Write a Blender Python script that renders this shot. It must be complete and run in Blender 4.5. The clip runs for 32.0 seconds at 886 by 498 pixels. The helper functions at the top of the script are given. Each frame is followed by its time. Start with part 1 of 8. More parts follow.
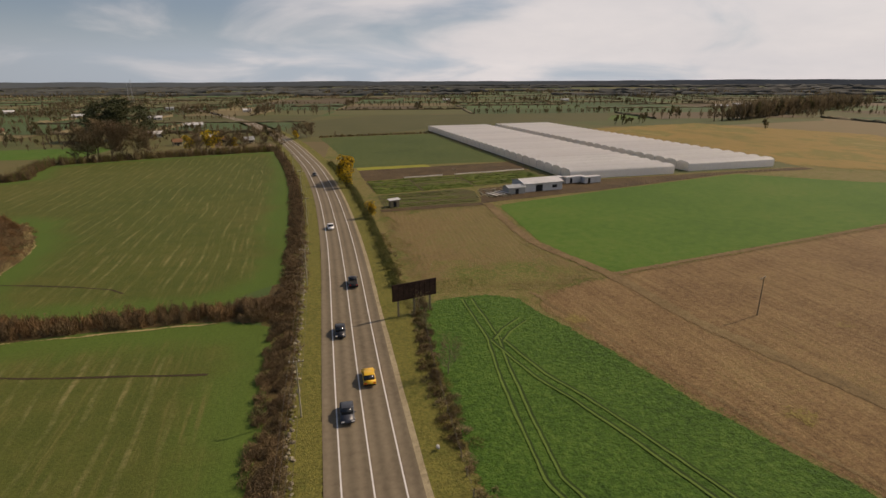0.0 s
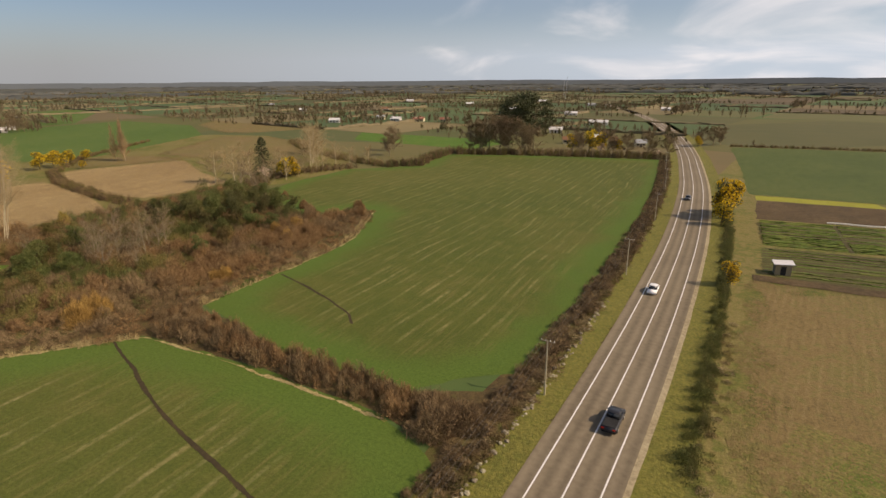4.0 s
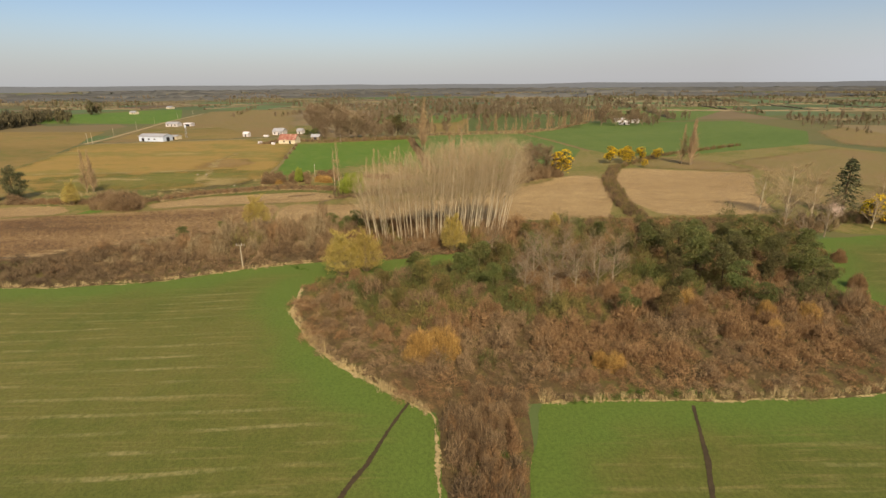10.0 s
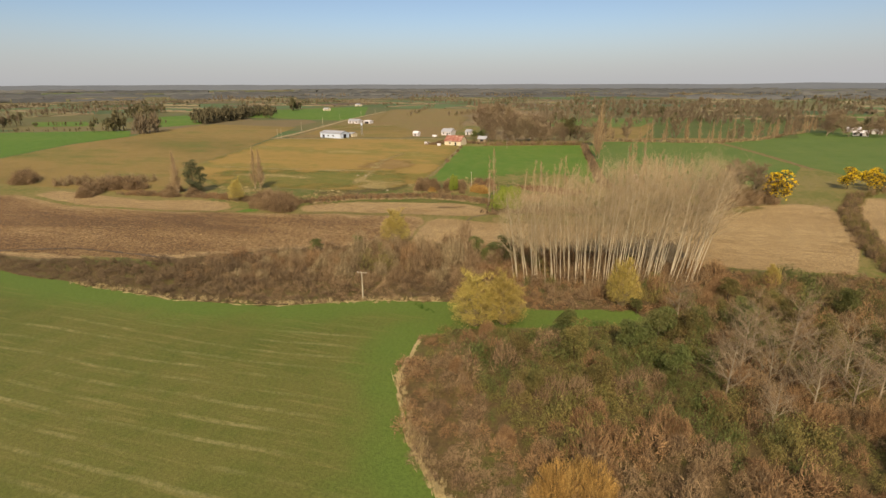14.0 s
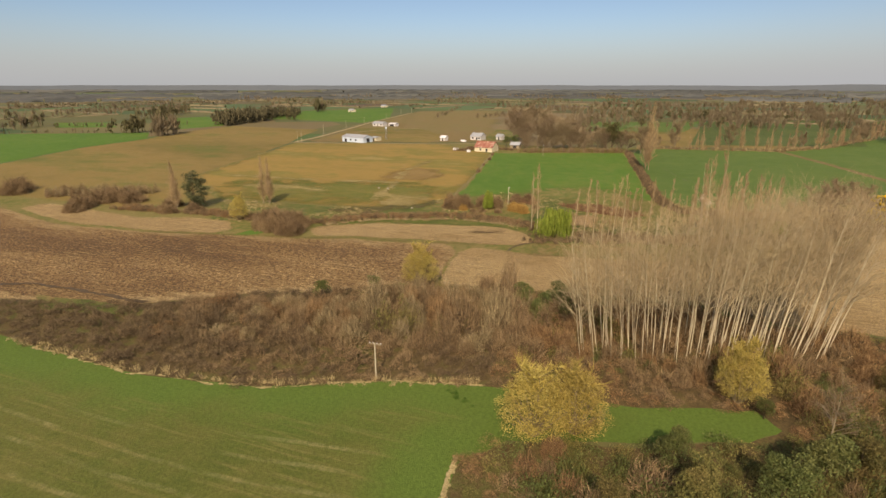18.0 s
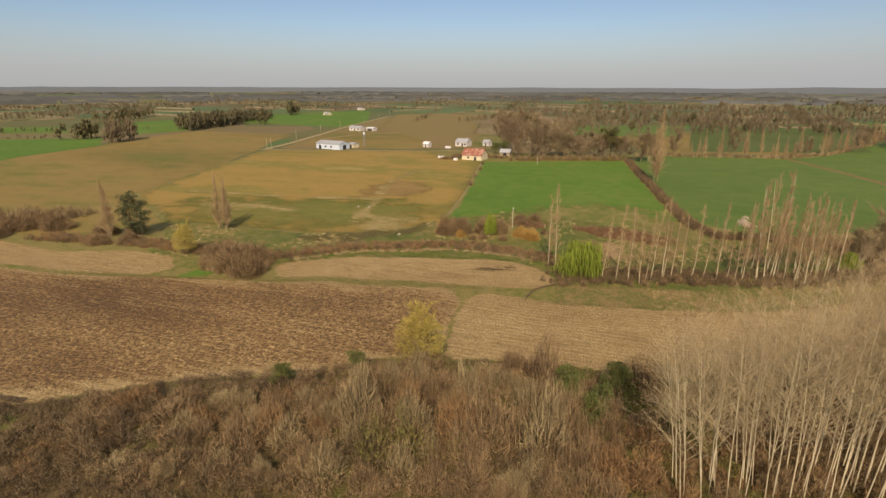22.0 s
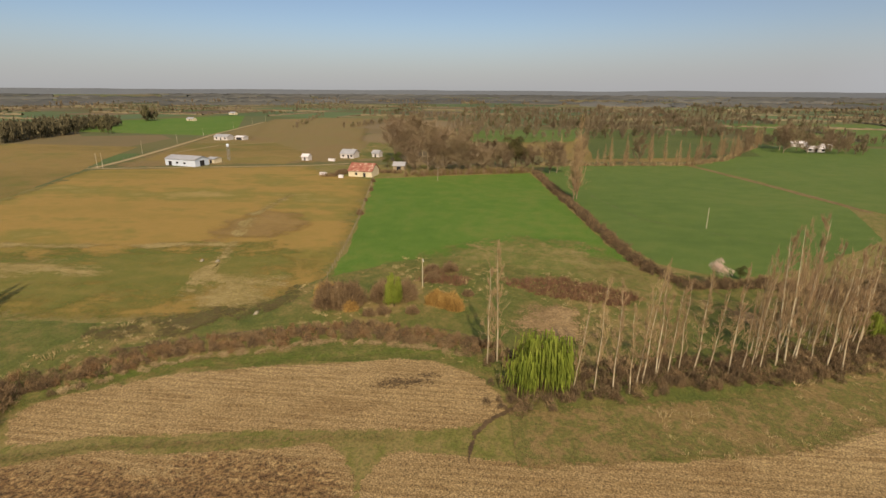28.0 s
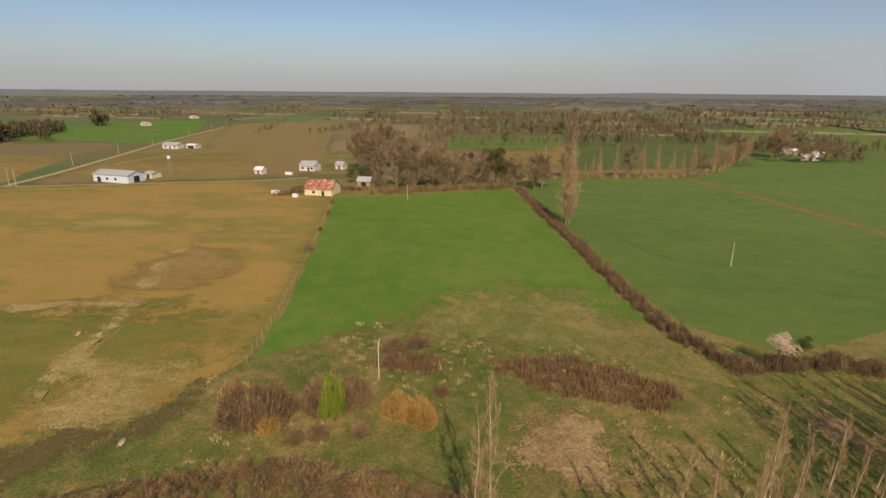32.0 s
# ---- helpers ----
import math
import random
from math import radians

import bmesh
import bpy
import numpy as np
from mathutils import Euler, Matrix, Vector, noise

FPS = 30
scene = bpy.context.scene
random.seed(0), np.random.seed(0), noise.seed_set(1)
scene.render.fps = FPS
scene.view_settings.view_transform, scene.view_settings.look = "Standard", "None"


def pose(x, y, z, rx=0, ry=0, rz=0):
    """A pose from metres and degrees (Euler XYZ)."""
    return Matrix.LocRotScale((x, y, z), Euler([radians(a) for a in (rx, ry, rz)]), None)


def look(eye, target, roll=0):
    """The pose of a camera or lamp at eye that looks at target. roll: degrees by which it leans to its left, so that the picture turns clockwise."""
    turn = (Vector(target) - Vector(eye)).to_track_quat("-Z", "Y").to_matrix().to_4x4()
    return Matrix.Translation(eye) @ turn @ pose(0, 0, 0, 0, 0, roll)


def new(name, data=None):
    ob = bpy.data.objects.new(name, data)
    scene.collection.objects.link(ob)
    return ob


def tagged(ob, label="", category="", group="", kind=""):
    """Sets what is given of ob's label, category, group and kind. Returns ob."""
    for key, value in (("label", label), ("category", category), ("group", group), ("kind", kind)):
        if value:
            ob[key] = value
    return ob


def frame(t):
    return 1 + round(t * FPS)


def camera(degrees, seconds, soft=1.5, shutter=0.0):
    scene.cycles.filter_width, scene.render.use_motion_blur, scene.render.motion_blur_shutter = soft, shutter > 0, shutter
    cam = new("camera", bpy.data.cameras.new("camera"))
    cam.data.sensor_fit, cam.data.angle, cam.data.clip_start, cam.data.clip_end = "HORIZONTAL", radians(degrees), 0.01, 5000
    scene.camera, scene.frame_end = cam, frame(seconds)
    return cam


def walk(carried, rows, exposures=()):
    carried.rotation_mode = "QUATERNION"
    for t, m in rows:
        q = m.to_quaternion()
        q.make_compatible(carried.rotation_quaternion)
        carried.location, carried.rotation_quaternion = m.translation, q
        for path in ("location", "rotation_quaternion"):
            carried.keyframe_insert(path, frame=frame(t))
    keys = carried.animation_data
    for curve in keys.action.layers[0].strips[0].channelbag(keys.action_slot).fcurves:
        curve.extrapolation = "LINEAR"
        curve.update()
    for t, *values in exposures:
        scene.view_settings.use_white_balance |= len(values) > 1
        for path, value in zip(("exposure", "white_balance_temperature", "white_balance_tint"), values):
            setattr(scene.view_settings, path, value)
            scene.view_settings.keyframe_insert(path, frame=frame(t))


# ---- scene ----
cam = camera(79.83, 32.0)
ROWS = [
    (0.0, -0.00, -0.00, 41.08, -15.60, -17.60, 0.25),
    (0.5, 3.43, 5.82, 40.92, -14.51, -17.59, 0.24),
    (1.0, 6.73, 11.69, 40.80, -12.11, -17.57, 0.25),
    (1.5, 9.80, 17.65, 40.69, -5.75, -17.57, 0.31),
    (2.0, 12.53, 23.71, 40.58, 1.65, -17.59, 0.34),
    (2.5, 14.76, 29.81, 40.46, 8.01, -17.61, 0.38),
    (3.0, 16.40, 35.80, 40.36, 15.26, -17.63, 0.42),
    (3.5, 17.26, 41.68, 40.25, 22.03, -17.63, 0.39),
    (5.5, 15.39, 64.32, 39.48, 43.09, -17.55, 0.51),
    (6.0, 14.11, 69.41, 39.30, 48.84, -17.51, 0.50),
    (6.5, 12.28, 74.03, 39.19, 54.35, -17.46, 0.50),
    (7.0, 10.09, 78.25, 39.13, 60.65, -17.43, 0.51),
    (7.5, 7.63, 82.08, 39.11, 65.80, -17.41, 0.48),
    (8.0, 5.00, 85.43, 39.09, 69.38, -17.34, 0.45),
    (8.5, 2.21, 88.33, 39.06, 73.85, -17.31, 0.41),
    (9.0, -0.77, 90.87, 39.04, 78.54, -17.29, 0.37),
    (9.5, -3.99, 93.01, 39.04, 83.66, -17.29, 0.39),
    (10.0, -7.38, 94.75, 39.06, 89.08, -17.28, 0.38),
    (10.5, -10.81, 96.06, 39.06, 95.04, -17.29, 0.33),
    (11.0, -14.25, 96.95, 39.06, 101.02, -17.28, 0.28),
    (11.5, -17.68, 97.45, 39.10, 103.79, -17.31, 0.27),
    (12.0, -21.13, 97.52, 39.19, 105.34, -17.31, 0.28),
    (12.5, -24.57, 97.23, 39.30, 106.21, -17.31, 0.27),
    (13.0, -27.94, 96.67, 39.39, 106.56, -17.32, 0.21),
    (13.5, -31.18, 95.78, 39.45, 106.88, -17.27, 0.18),
    (14.0, -34.33, 94.66, 39.51, 107.42, -17.25, 0.16),
    (14.5, -37.48, 93.41, 39.57, 107.98, -17.24, 0.17),
    (16.5, -50.45, 88.08, 39.84, 108.29, -17.25, 0.06),
    (17.0, -53.78, 86.65, 39.88, 109.16, -17.22, 0.03),
    (17.5, -57.19, 85.10, 39.92, 109.51, -17.20, 0.01),
    (18.0, -60.62, 83.47, 39.96, 110.16, -17.17, 0.00),
    (18.5, -64.03, 81.74, 39.98, 110.84, -17.18, -0.02),
    (19.0, -67.40, 79.91, 40.00, 111.29, -17.17, -0.02),
    (19.5, -70.75, 78.03, 40.02, 111.69, -17.13, -0.05),
    (20.0, -74.08, 76.14, 40.03, 111.23, -17.09, -0.07),
    (20.5, -77.44, 74.26, 40.02, 110.89, -17.05, -0.08),
    (21.0, -80.88, 72.36, 39.97, 110.05, -17.02, -0.08),
    (21.5, -84.41, 70.50, 39.92, 108.80, -16.98, -0.10),
    (22.0, -87.97, 68.71, 39.94, 107.68, -16.95, -0.11),
    (22.5, -91.59, 67.02, 39.99, 106.42, -16.91, -0.12),
    (23.0, -95.18, 65.51, 40.02, 104.99, -16.87, -0.16),
    (23.5, -98.78, 64.15, 40.04, 103.43, -16.86, -0.19),
    (24.0, -102.45, 62.94, 40.07, 102.05, -16.84, -0.19),
    (24.5, -106.22, 61.86, 40.11, 100.83, -16.80, -0.19),
    (25.0, -110.10, 60.91, 40.14, 99.87, -16.79, -0.19),
    (25.5, -114.09, 60.08, 40.17, 99.03, -16.76, -0.20),
    (27.5, -130.15, 57.40, 40.38, 96.08, -16.70, -0.27),
    (28.0, -134.20, 56.91, 40.43, 95.78, -16.68, -0.29),
    (28.5, -138.25, 56.51, 40.49, 94.85, -16.67, -0.28),
    (29.0, -142.33, 56.22, 40.61, 94.29, -16.63, -0.30),
    (29.5, -146.47, 55.95, 40.77, 94.02, -16.62, -0.31),
    (30.0, -150.68, 55.68, 40.98, 93.78, -16.63, -0.31),
    (30.5, -154.98, 55.50, 41.22, 93.49, -16.61, -0.31),
    (31.0, -159.32, 55.45, 41.50, 93.29, -16.59, -0.30),
    (31.5, -163.69, 55.46, 41.81, 93.17, -16.55, -0.33),
    (32.0, -168.05, 55.51, 42.14, 93.12, -16.50, -0.38),
]
EXPOSURES = [(0.0, -0.54, 6900, 18.0), (1.5, -0.42, 6900, 18.0), (3.5, -0.14, 6900, 18.0), (6.0, 0.14, 6900, 18.0), (9.0, 0.28, 6900, 18.0), (19.0, 0.2, 6900, 18.0), (32.0, 0.03, 6900, 18.0)]
walk(cam, [(t, pose(x, y, z, 90 + pitch, roll, yaw)) for t, x, y, z, yaw, pitch, roll in ROWS], EXPOSURES)

# ---- world and sun ----
SUN = Vector((0.75, 0.17, 0.62)).normalized()
world = bpy.data.worlds.new("sky")
scene.world = world
world.use_nodes = True
wt = world.node_tree
wt.nodes.clear()
sky = wt.nodes.new("ShaderNodeTexSky")
sky.sky_type, sky.sun_disc = "NISHITA", False
sky.sun_elevation = math.asin(SUN.z)
sky.sun_rotation = math.atan2(SUN.x, SUN.y)
sky.altitude, sky.air_density, sky.dust_density, sky.ozone_density = 100, 1.0, 0.8, 1.3
co = wt.nodes.new("ShaderNodeTexCoord")
sep = wt.nodes.new("ShaderNodeSeparateXYZ")
wt.links.new(co.outputs["Generated"], sep.inputs[0])


def wmath(op, a, b=None):
    n = wt.nodes.new("ShaderNodeMath")
    n.operation = op
    for i, v in enumerate((a, b)):
        if v is None:
            continue
        if isinstance(v, (int, float)):
            n.inputs[i].default_value = v
        else:
            wt.links.new(v, n.inputs[i])
    return n.outputs[0]


# thin high cloud, thicker towards the sun's side of the sky
hgt = wmath("ADD", wmath("MAXIMUM", sep.outputs[2], 0.0), 0.24)
flat = wt.nodes.new("ShaderNodeCombineXYZ")
wt.links.new(wmath("DIVIDE", sep.outputs[0], hgt), flat.inputs[0])
wt.links.new(wmath("DIVIDE", sep.outputs[1], hgt), flat.inputs[1])
cn = wt.nodes.new("ShaderNodeTexNoise")
cn.inputs["Scale"].default_value, cn.inputs["Detail"].default_value, cn.inputs["Roughness"].default_value = 1.05, 7.0, 0.5
cn.inputs["Distortion"].default_value = 0.5
wt.links.new(flat.outputs[0], cn.inputs["Vector"])
side = wmath("MULTIPLY", sep.outputs[0], 0.36)
cover = wmath("ADD", wmath("ADD", cn.outputs["Fac"], side), wmath("MULTIPLY", sep.outputs[1], 0.05))
cr = wt.nodes.new("ShaderNodeMapRange")
cr.interpolation_type = "SMOOTHSTEP"
cr.inputs["From Min"].default_value, cr.inputs["From Max"].default_value = 0.46, 0.76
wt.links.new(cover, cr.inputs["Value"])
cmix = wt.nodes.new("ShaderNodeMix")
cmix.data_type = "RGBA"
shade = wt.nodes.new("ShaderNodeTexNoise")
shade.inputs["Scale"].default_value, shade.inputs["Detail"].default_value, shade.inputs["Roughness"].default_value = 0.9, 7.0, 0.6
wt.links.new(flat.outputs[0], shade.inputs["Vector"])
tone = wt.nodes.new("ShaderNodeMix")
tone.data_type = "RGBA"
tone.inputs["A"].default_value, tone.inputs["B"].default_value = (10.6, 10.7, 10.8, 1), (13.2, 12.9, 12.5, 1)
wt.links.new(wmath("MULTIPLY", wmath("SUBTRACT", shade.outputs["Fac"], 0.30), 2.4), tone.inputs["Factor"])
tone.clamp_factor = True
wt.links.new(tone.outputs["Result"], cmix.inputs["B"])
wt.links.new(wmath("MULTIPLY", cr.outputs["Result"], 0.85), cmix.inputs["Factor"])
# pale haze low over the horizon
hz = wt.nodes.new("ShaderNodeMapRange")
hz.interpolation_type = "SMOOTHSTEP"
hz.inputs["From Min"].default_value, hz.inputs["From Max"].default_value = 0.12, 0.0
wt.links.new(sep.outputs[2], hz.inputs["Value"])
hmix = wt.nodes.new("ShaderNodeMix")
hmix.data_type = "RGBA"
# the haze is brighter towards the sun's side
glow = wt.nodes.new("ShaderNodeMix")
glow.data_type = "RGBA"
glow.inputs["A"].default_value, glow.inputs["B"].default_value = (4.4, 4.75, 4.95, 1), (7.0, 8.6, 10.0, 1)
glow.clamp_factor = True
wt.links.new(wmath("ADD", wmath("MULTIPLY", sep.outputs[1], 0.85), wmath("MULTIPLY", sep.outputs[0], 0.45)), glow.inputs["Factor"])
wt.links.new(glow.outputs["Result"], hmix.inputs["B"])
veil = wmath("ADD", wmath("MULTIPLY", hz.outputs["Result"], 0.82), wmath("MULTIPLY", wmath("MAXIMUM", sep.outputs[1], 0.0), 0.32))
wt.links.new(wmath("MINIMUM", veil, 0.9), hmix.inputs["Factor"])
tint = wt.nodes.new("ShaderNodeMix")
tint.data_type, tint.blend_type = "RGBA", "MULTIPLY"
tint.inputs["Factor"].default_value, tint.inputs["B"].default_value = 1.0, (0.80, 0.90, 1.0, 1)
wt.links.new(sky.outputs["Color"], tint.inputs["A"])
wt.links.new(tint.outputs["Result"], hmix.inputs["A"])
wt.links.new(hmix.outputs["Result"], cmix.inputs["A"])
bg = wt.nodes.new("ShaderNodeBackground")
bg.inputs["Strength"].default_value = 0.086
wt.links.new(cmix.outputs["Result"], bg.inputs["Color"])
wo = wt.nodes.new("ShaderNodeOutputWorld")
wt.links.new(bg.outputs[0], wo.inputs["Surface"])

sun_data = bpy.data.lights.new("sun", "SUN")
sun_data.energy, sun_data.angle, sun_data.color = 4.6, radians(0.6), (1.0, 0.84, 0.645)
sun = new("sun", sun_data)
sun.matrix_world = look(SUN * 500, (0, 0, 0))

# ---- materials ----
MATS = {}


def surf(name, cols, big=0.03, small=0.6, rough=0.9, bump=0.0, bump_scale=4.0, rows=None, island=0.0, obj=0.0, metal=0.0, blend=0.5, spec=0.2, stretch=1.0, angle=0.0, fade=0.0, soft=False, grit=0.0, headland=None, grain=2.3):
    """A surface whose colour runs through cols by two noises (scales per metre). rows: list of (angle, period in metres, colour, amount,
    edge metres, cover): drill rows or furrows that show in patches; island, obj: brightness change per piece or per object.
    stretch: how far the large pattern is drawn out along angle; fade: metres over which a patch thins out at its edge."""
    warm = (lambda c: (c[0], c[1], c[2] * 0.82) if c[2] < c[0] * 0.85 else c)
    cols = [warm(c) for c in cols]
    rows = [(a_, b_, warm(c_), *r_) for a_, b_, c_, *r_ in rows or ()]
    m = bpy.data.materials.new(name)
    m.use_nodes = True
    nt = m.node_tree
    N, L = nt.nodes, nt.links
    bsdf = N["Principled BSDF"]
    bsdf.inputs["Roughness"].default_value = rough
    bsdf.inputs["Metallic"].default_value = metal
    bsdf.inputs["Specular IOR Level"].default_value = spec
    geo = N.new("ShaderNodeNewGeometry")

    def noise_at(scale, detail=5.0, rough_n=0.6, vec=None, dist=0.0):
        n = N.new("ShaderNodeTexNoise")
        n.inputs["Scale"].default_value, n.inputs["Detail"].default_value, n.inputs["Roughness"].default_value = scale, detail, rough_n
        n.inputs["Distortion"].default_value = dist
        L.new(vec if vec is not None else geo.outputs["Position"], n.inputs["Vector"])
        return n.outputs["Fac"]

    def op(o, a, b):
        n = N.new("ShaderNodeMath")
        n.operation = o
        for i, v in enumerate((a, b)):
            if isinstance(v, (int, float)):
                n.inputs[i].default_value = v
            else:
                L.new(v, n.inputs[i])
        return n.outputs[0]

    def ranged(v, lo, hi):
        n = N.new("ShaderNodeMapRange")
        n.interpolation_type = "SMOOTHSTEP"
        n.inputs["From Min"].default_value, n.inputs["From Max"].default_value = lo, hi
        L.new(v, n.inputs["Value"])
        return n.outputs["Result"]

    def mixed(f, a, b):
        n = N.new("ShaderNodeMix")
        n.data_type = "RGBA"
        for k, v in (("Factor", f), ("A", a), ("B", b)):
            if isinstance(v, (int, float)):
                n.inputs[k].default_value = v
            elif isinstance(v, tuple):
                n.inputs[k].default_value = (*v, 1)
            else:
                L.new(v, n.inputs[k])
        return n.outputs["Result"]

    st = N.new("ShaderNodeMapping")
    st.inputs["Rotation"].default_value, st.inputs["Scale"].default_value = (0, 0, radians(angle)), (1.0, 1.0 / stretch, 1.0)
    L.new(geo.outputs["Position"], st.inputs["Vector"])
    st2 = N.new("ShaderNodeMapping")
    st2.inputs["Rotation"].default_value, st2.inputs["Scale"].default_value = (0, 0, radians(angle)), (1.0, 1.0 / stretch ** 0.5, 1.0)
    L.new(geo.outputs["Position"], st2.inputs["Vector"])
    f = op("ADD", op("MULTIPLY", noise_at(big, 6.0, 0.62, st.outputs[0]), 1 - blend), op("MULTIPLY", noise_at(small, 4.0, 0.65, st2.outputs[0] if stretch > 1 else None), blend))
    ramp = N.new("ShaderNodeValToRGB")
    L.new(ranged(f, 0.32, 0.68), ramp.inputs[0])
    els = ramp.color_ramp.elements
    while len(els) < len(cols):
        els.new(0.5)
    for i, c in enumerate(cols):
        els[i].position, els[i].color = i / max(1, len(cols) - 1), (*c, 1)
    col = ramp.outputs[0]
    if headland:
        at = N.new("ShaderNodeAttribute")
        at.attribute_name = "edge"
        hl = ranged(op("ADD", at.outputs["Fac"], op("MULTIPLY", noise_at(0.05, 3.0), headland[1])), headland[1] * 1.3, headland[1] * 0.6)
        col = mixed(op("MULTIPLY", hl, 0.85), col, headland[0])
    for turn, period, c, amount, edge, cover in rows or ():
        mp = N.new("ShaderNodeMapping")
        straight, period = period < 0, abs(period)
        mp.inputs["Rotation"].default_value, mp.inputs["Scale"].default_value = (0, 0, radians(turn)), (1.0 / period, 0.05 / period, 1.0)
        L.new(geo.outputs["Position"], mp.inputs["Vector"])
        streak = ranged(noise_at(1.0, 3.0, 0.65, mp.outputs[0], 0.3), 0.58 - cover, 0.74 - cover)
        if period > 2 or straight:
            # evenly drilled, gently winding lines that show only in stretches
            rp = N.new("ShaderNodeMapping")
            rp.inputs["Rotation"].default_value = (0, 0, radians(turn))
            L.new(geo.outputs["Position"], rp.inputs["Vector"])
            w = N.new("ShaderNodeTexWave")
            w.wave_type, w.bands_direction = "BANDS", "X"
            w.inputs["Scale"].default_value, w.inputs["Distortion"].default_value = 0.314 / period, 1.6 if straight else 5.0
            w.inputs["Detail"].default_value, w.inputs["Detail Scale"].default_value = 2.0, 0.28
            L.new(rp.outputs[0], w.inputs["Vector"])
            gp = N.new("ShaderNodeMapping")
            gp.inputs["Rotation"].default_value, gp.inputs["Scale"].default_value = (0, 0, radians(turn)), (0.2, 0.05, 1.0)
            L.new(geo.outputs["Position"], gp.inputs["Vector"])
            streak = op("MULTIPLY", op("MULTIPLY", ranged(w.outputs["Fac"], 0.45 if straight else 0.84, 1.0), ranged(noise_at(0.9, 5.0, 0.7), 0.30, 0.62)), ranged(noise_at(1.0, 4.0, 0.65, gp.outputs[0]), 0.50 - cover, 0.72 - cover))
        patch = ranged(noise_at(0.16 / period ** 0.5, 3.0, 0.6), 0.30, 0.60)
        k = op("MULTIPLY", op("MULTIPLY", streak, patch), amount)
        if edge:
            at = N.new("ShaderNodeAttribute")
            at.attribute_name = "edge"
            k = op("MULTIPLY", k, ranged(at.outputs["Fac"], edge * 0.4, edge))
        col = mixed(k, col, c)
    if grit:
        gv = N.new("ShaderNodeHueSaturation")
        L.new(op("ADD", op("MULTIPLY", ranged(noise_at(grain, 6.0, 0.78), 0.32, 0.68), 2 * grit), 1 - grit), gv.inputs["Value"])
        L.new(col, gv.inputs["Color"])
        col = gv.outputs[0]
    if island or obj:
        r = geo.outputs["Random Per Island"]
        hsv = N.new("ShaderNodeHueSaturation")
        v = 1.0
        if island:
            v = op("ADD", op("MULTIPLY", r, 2 * island), 1 - island)
        if obj:
            oi = N.new("ShaderNodeObjectInfo")
            ov = op("ADD", op("MULTIPLY", oi.outputs["Random"], 2 * obj), 1 - obj)
            v = op("MULTIPLY", ov, v)
            L.new(op("ADD", op("MULTIPLY", oi.outputs["Random"], 0.03 * obj * 4), 0.5 - 0.015 * obj * 4), hsv.inputs["Hue"])
        L.new(v, hsv.inputs["Value"])
        L.new(col, hsv.inputs["Color"])
        col = hsv.outputs[0]
    L.new(col, bsdf.inputs["Base Color"])
    if bump:
        b = N.new("ShaderNodeBump")
        b.inputs["Strength"].default_value, b.inputs["Distance"].default_value = 1.0, bump
        L.new(noise_at(bump_scale, 4.0, 0.7), b.inputs["Height"])
        L.new(b.outputs[0], bsdf.inputs["Normal"])
    if soft:
        tr = N.new("ShaderNodeBsdfTranslucent")
        L.new(col, tr.inputs["Color"])
        ms = N.new("ShaderNodeMixShader")
        ms.inputs[0].default_value = 0.3 if soft is True else soft
        L.new(bsdf.outputs[0], ms.inputs[1])
        L.new(tr.outputs[0], ms.inputs[2])
        L.new(ms.outputs[0], N["Material Output"].inputs["Surface"])
    if fade:
        at = N.new("ShaderNodeAttribute")
        at.attribute_name = "edge"
        thin = op("ADD", op("DIVIDE", at.outputs["Fac"], fade), op("MULTIPLY", noise_at(0.7, 6.0, 0.7), 1.6))
        if fade > 5:
            thin = op("ADD", thin, op("MULTIPLY", op("SUBTRACT", noise_at(0.16, 5.0, 0.65, st.outputs[0]), 0.5), 3.4))
        tp = N.new("ShaderNodeBsdfTransparent")
        ms = N.new("ShaderNodeMixShader")
        thin = op("ADD", thin, op("MULTIPLY", op("SUBTRACT", noise_at(3.4, 3.0, 0.75), 0.5), 0.8 if fade < 2.5 else 2.6))
        L.new(ranged(thin, 1.09, 1.11), ms.inputs[0])
        L.new(tp.outputs[0], ms.inputs[1])
        L.new(bsdf.outputs[0], ms.inputs[2])
        L.new(ms.outputs[0], N["Material Output"].inputs["Surface"])
    MATS[name] = m
    return m


surf("crop_rows", [(0.064, 0.085, 0.017), (0.083, 0.098, 0.021), (0.113, 0.112, 0.031)], 0.010, 0.2, bump=0.08, blend=0.35, grit=0.20, headland=((0.078, 0.132, 0.019), 15), rows=[(2, 0.9, (0.16, 0.14, 0.052), 0.6, 9, 0.07), (1, 3.6, (0.27, 0.24, 0.115), 0.65, 13, 0.11)])
surf("crop_rows_b", [(0.068, 0.088, 0.018), (0.088, 0.102, 0.023), (0.118, 0.115, 0.033)], 0.012, 0.2, bump=0.08, blend=0.35, grit=0.20, headland=((0.082, 0.134, 0.020), 17), rows=[(-3, 0.9, (0.165, 0.145, 0.052), 0.6, 9, 0.07), (-2, 3.6, (0.27, 0.24, 0.12), 0.65, 15, 0.11)])
surf("wheat", [(0.034, 0.078, 0.010), (0.056, 0.118, 0.015), (0.088, 0.155, 0.026)], 0.05, 0.9, grit=0.26, bump=0.5, bump_scale=1.3, blend=0.65, fade=1.6)
# rut colours hold light: pale for the sunlit ridge, dark for the shadow
surf("lit_rut_ridge", [(0.10, 0.165, 0.03), (0.125, 0.19, 0.04)], 0.1, 1.5, bump=0.1)
surf("rut_shade", [(0.024, 0.046, 0.010), (0.036, 0.066, 0.013)], 0.1, 1.5, bump=0.1)
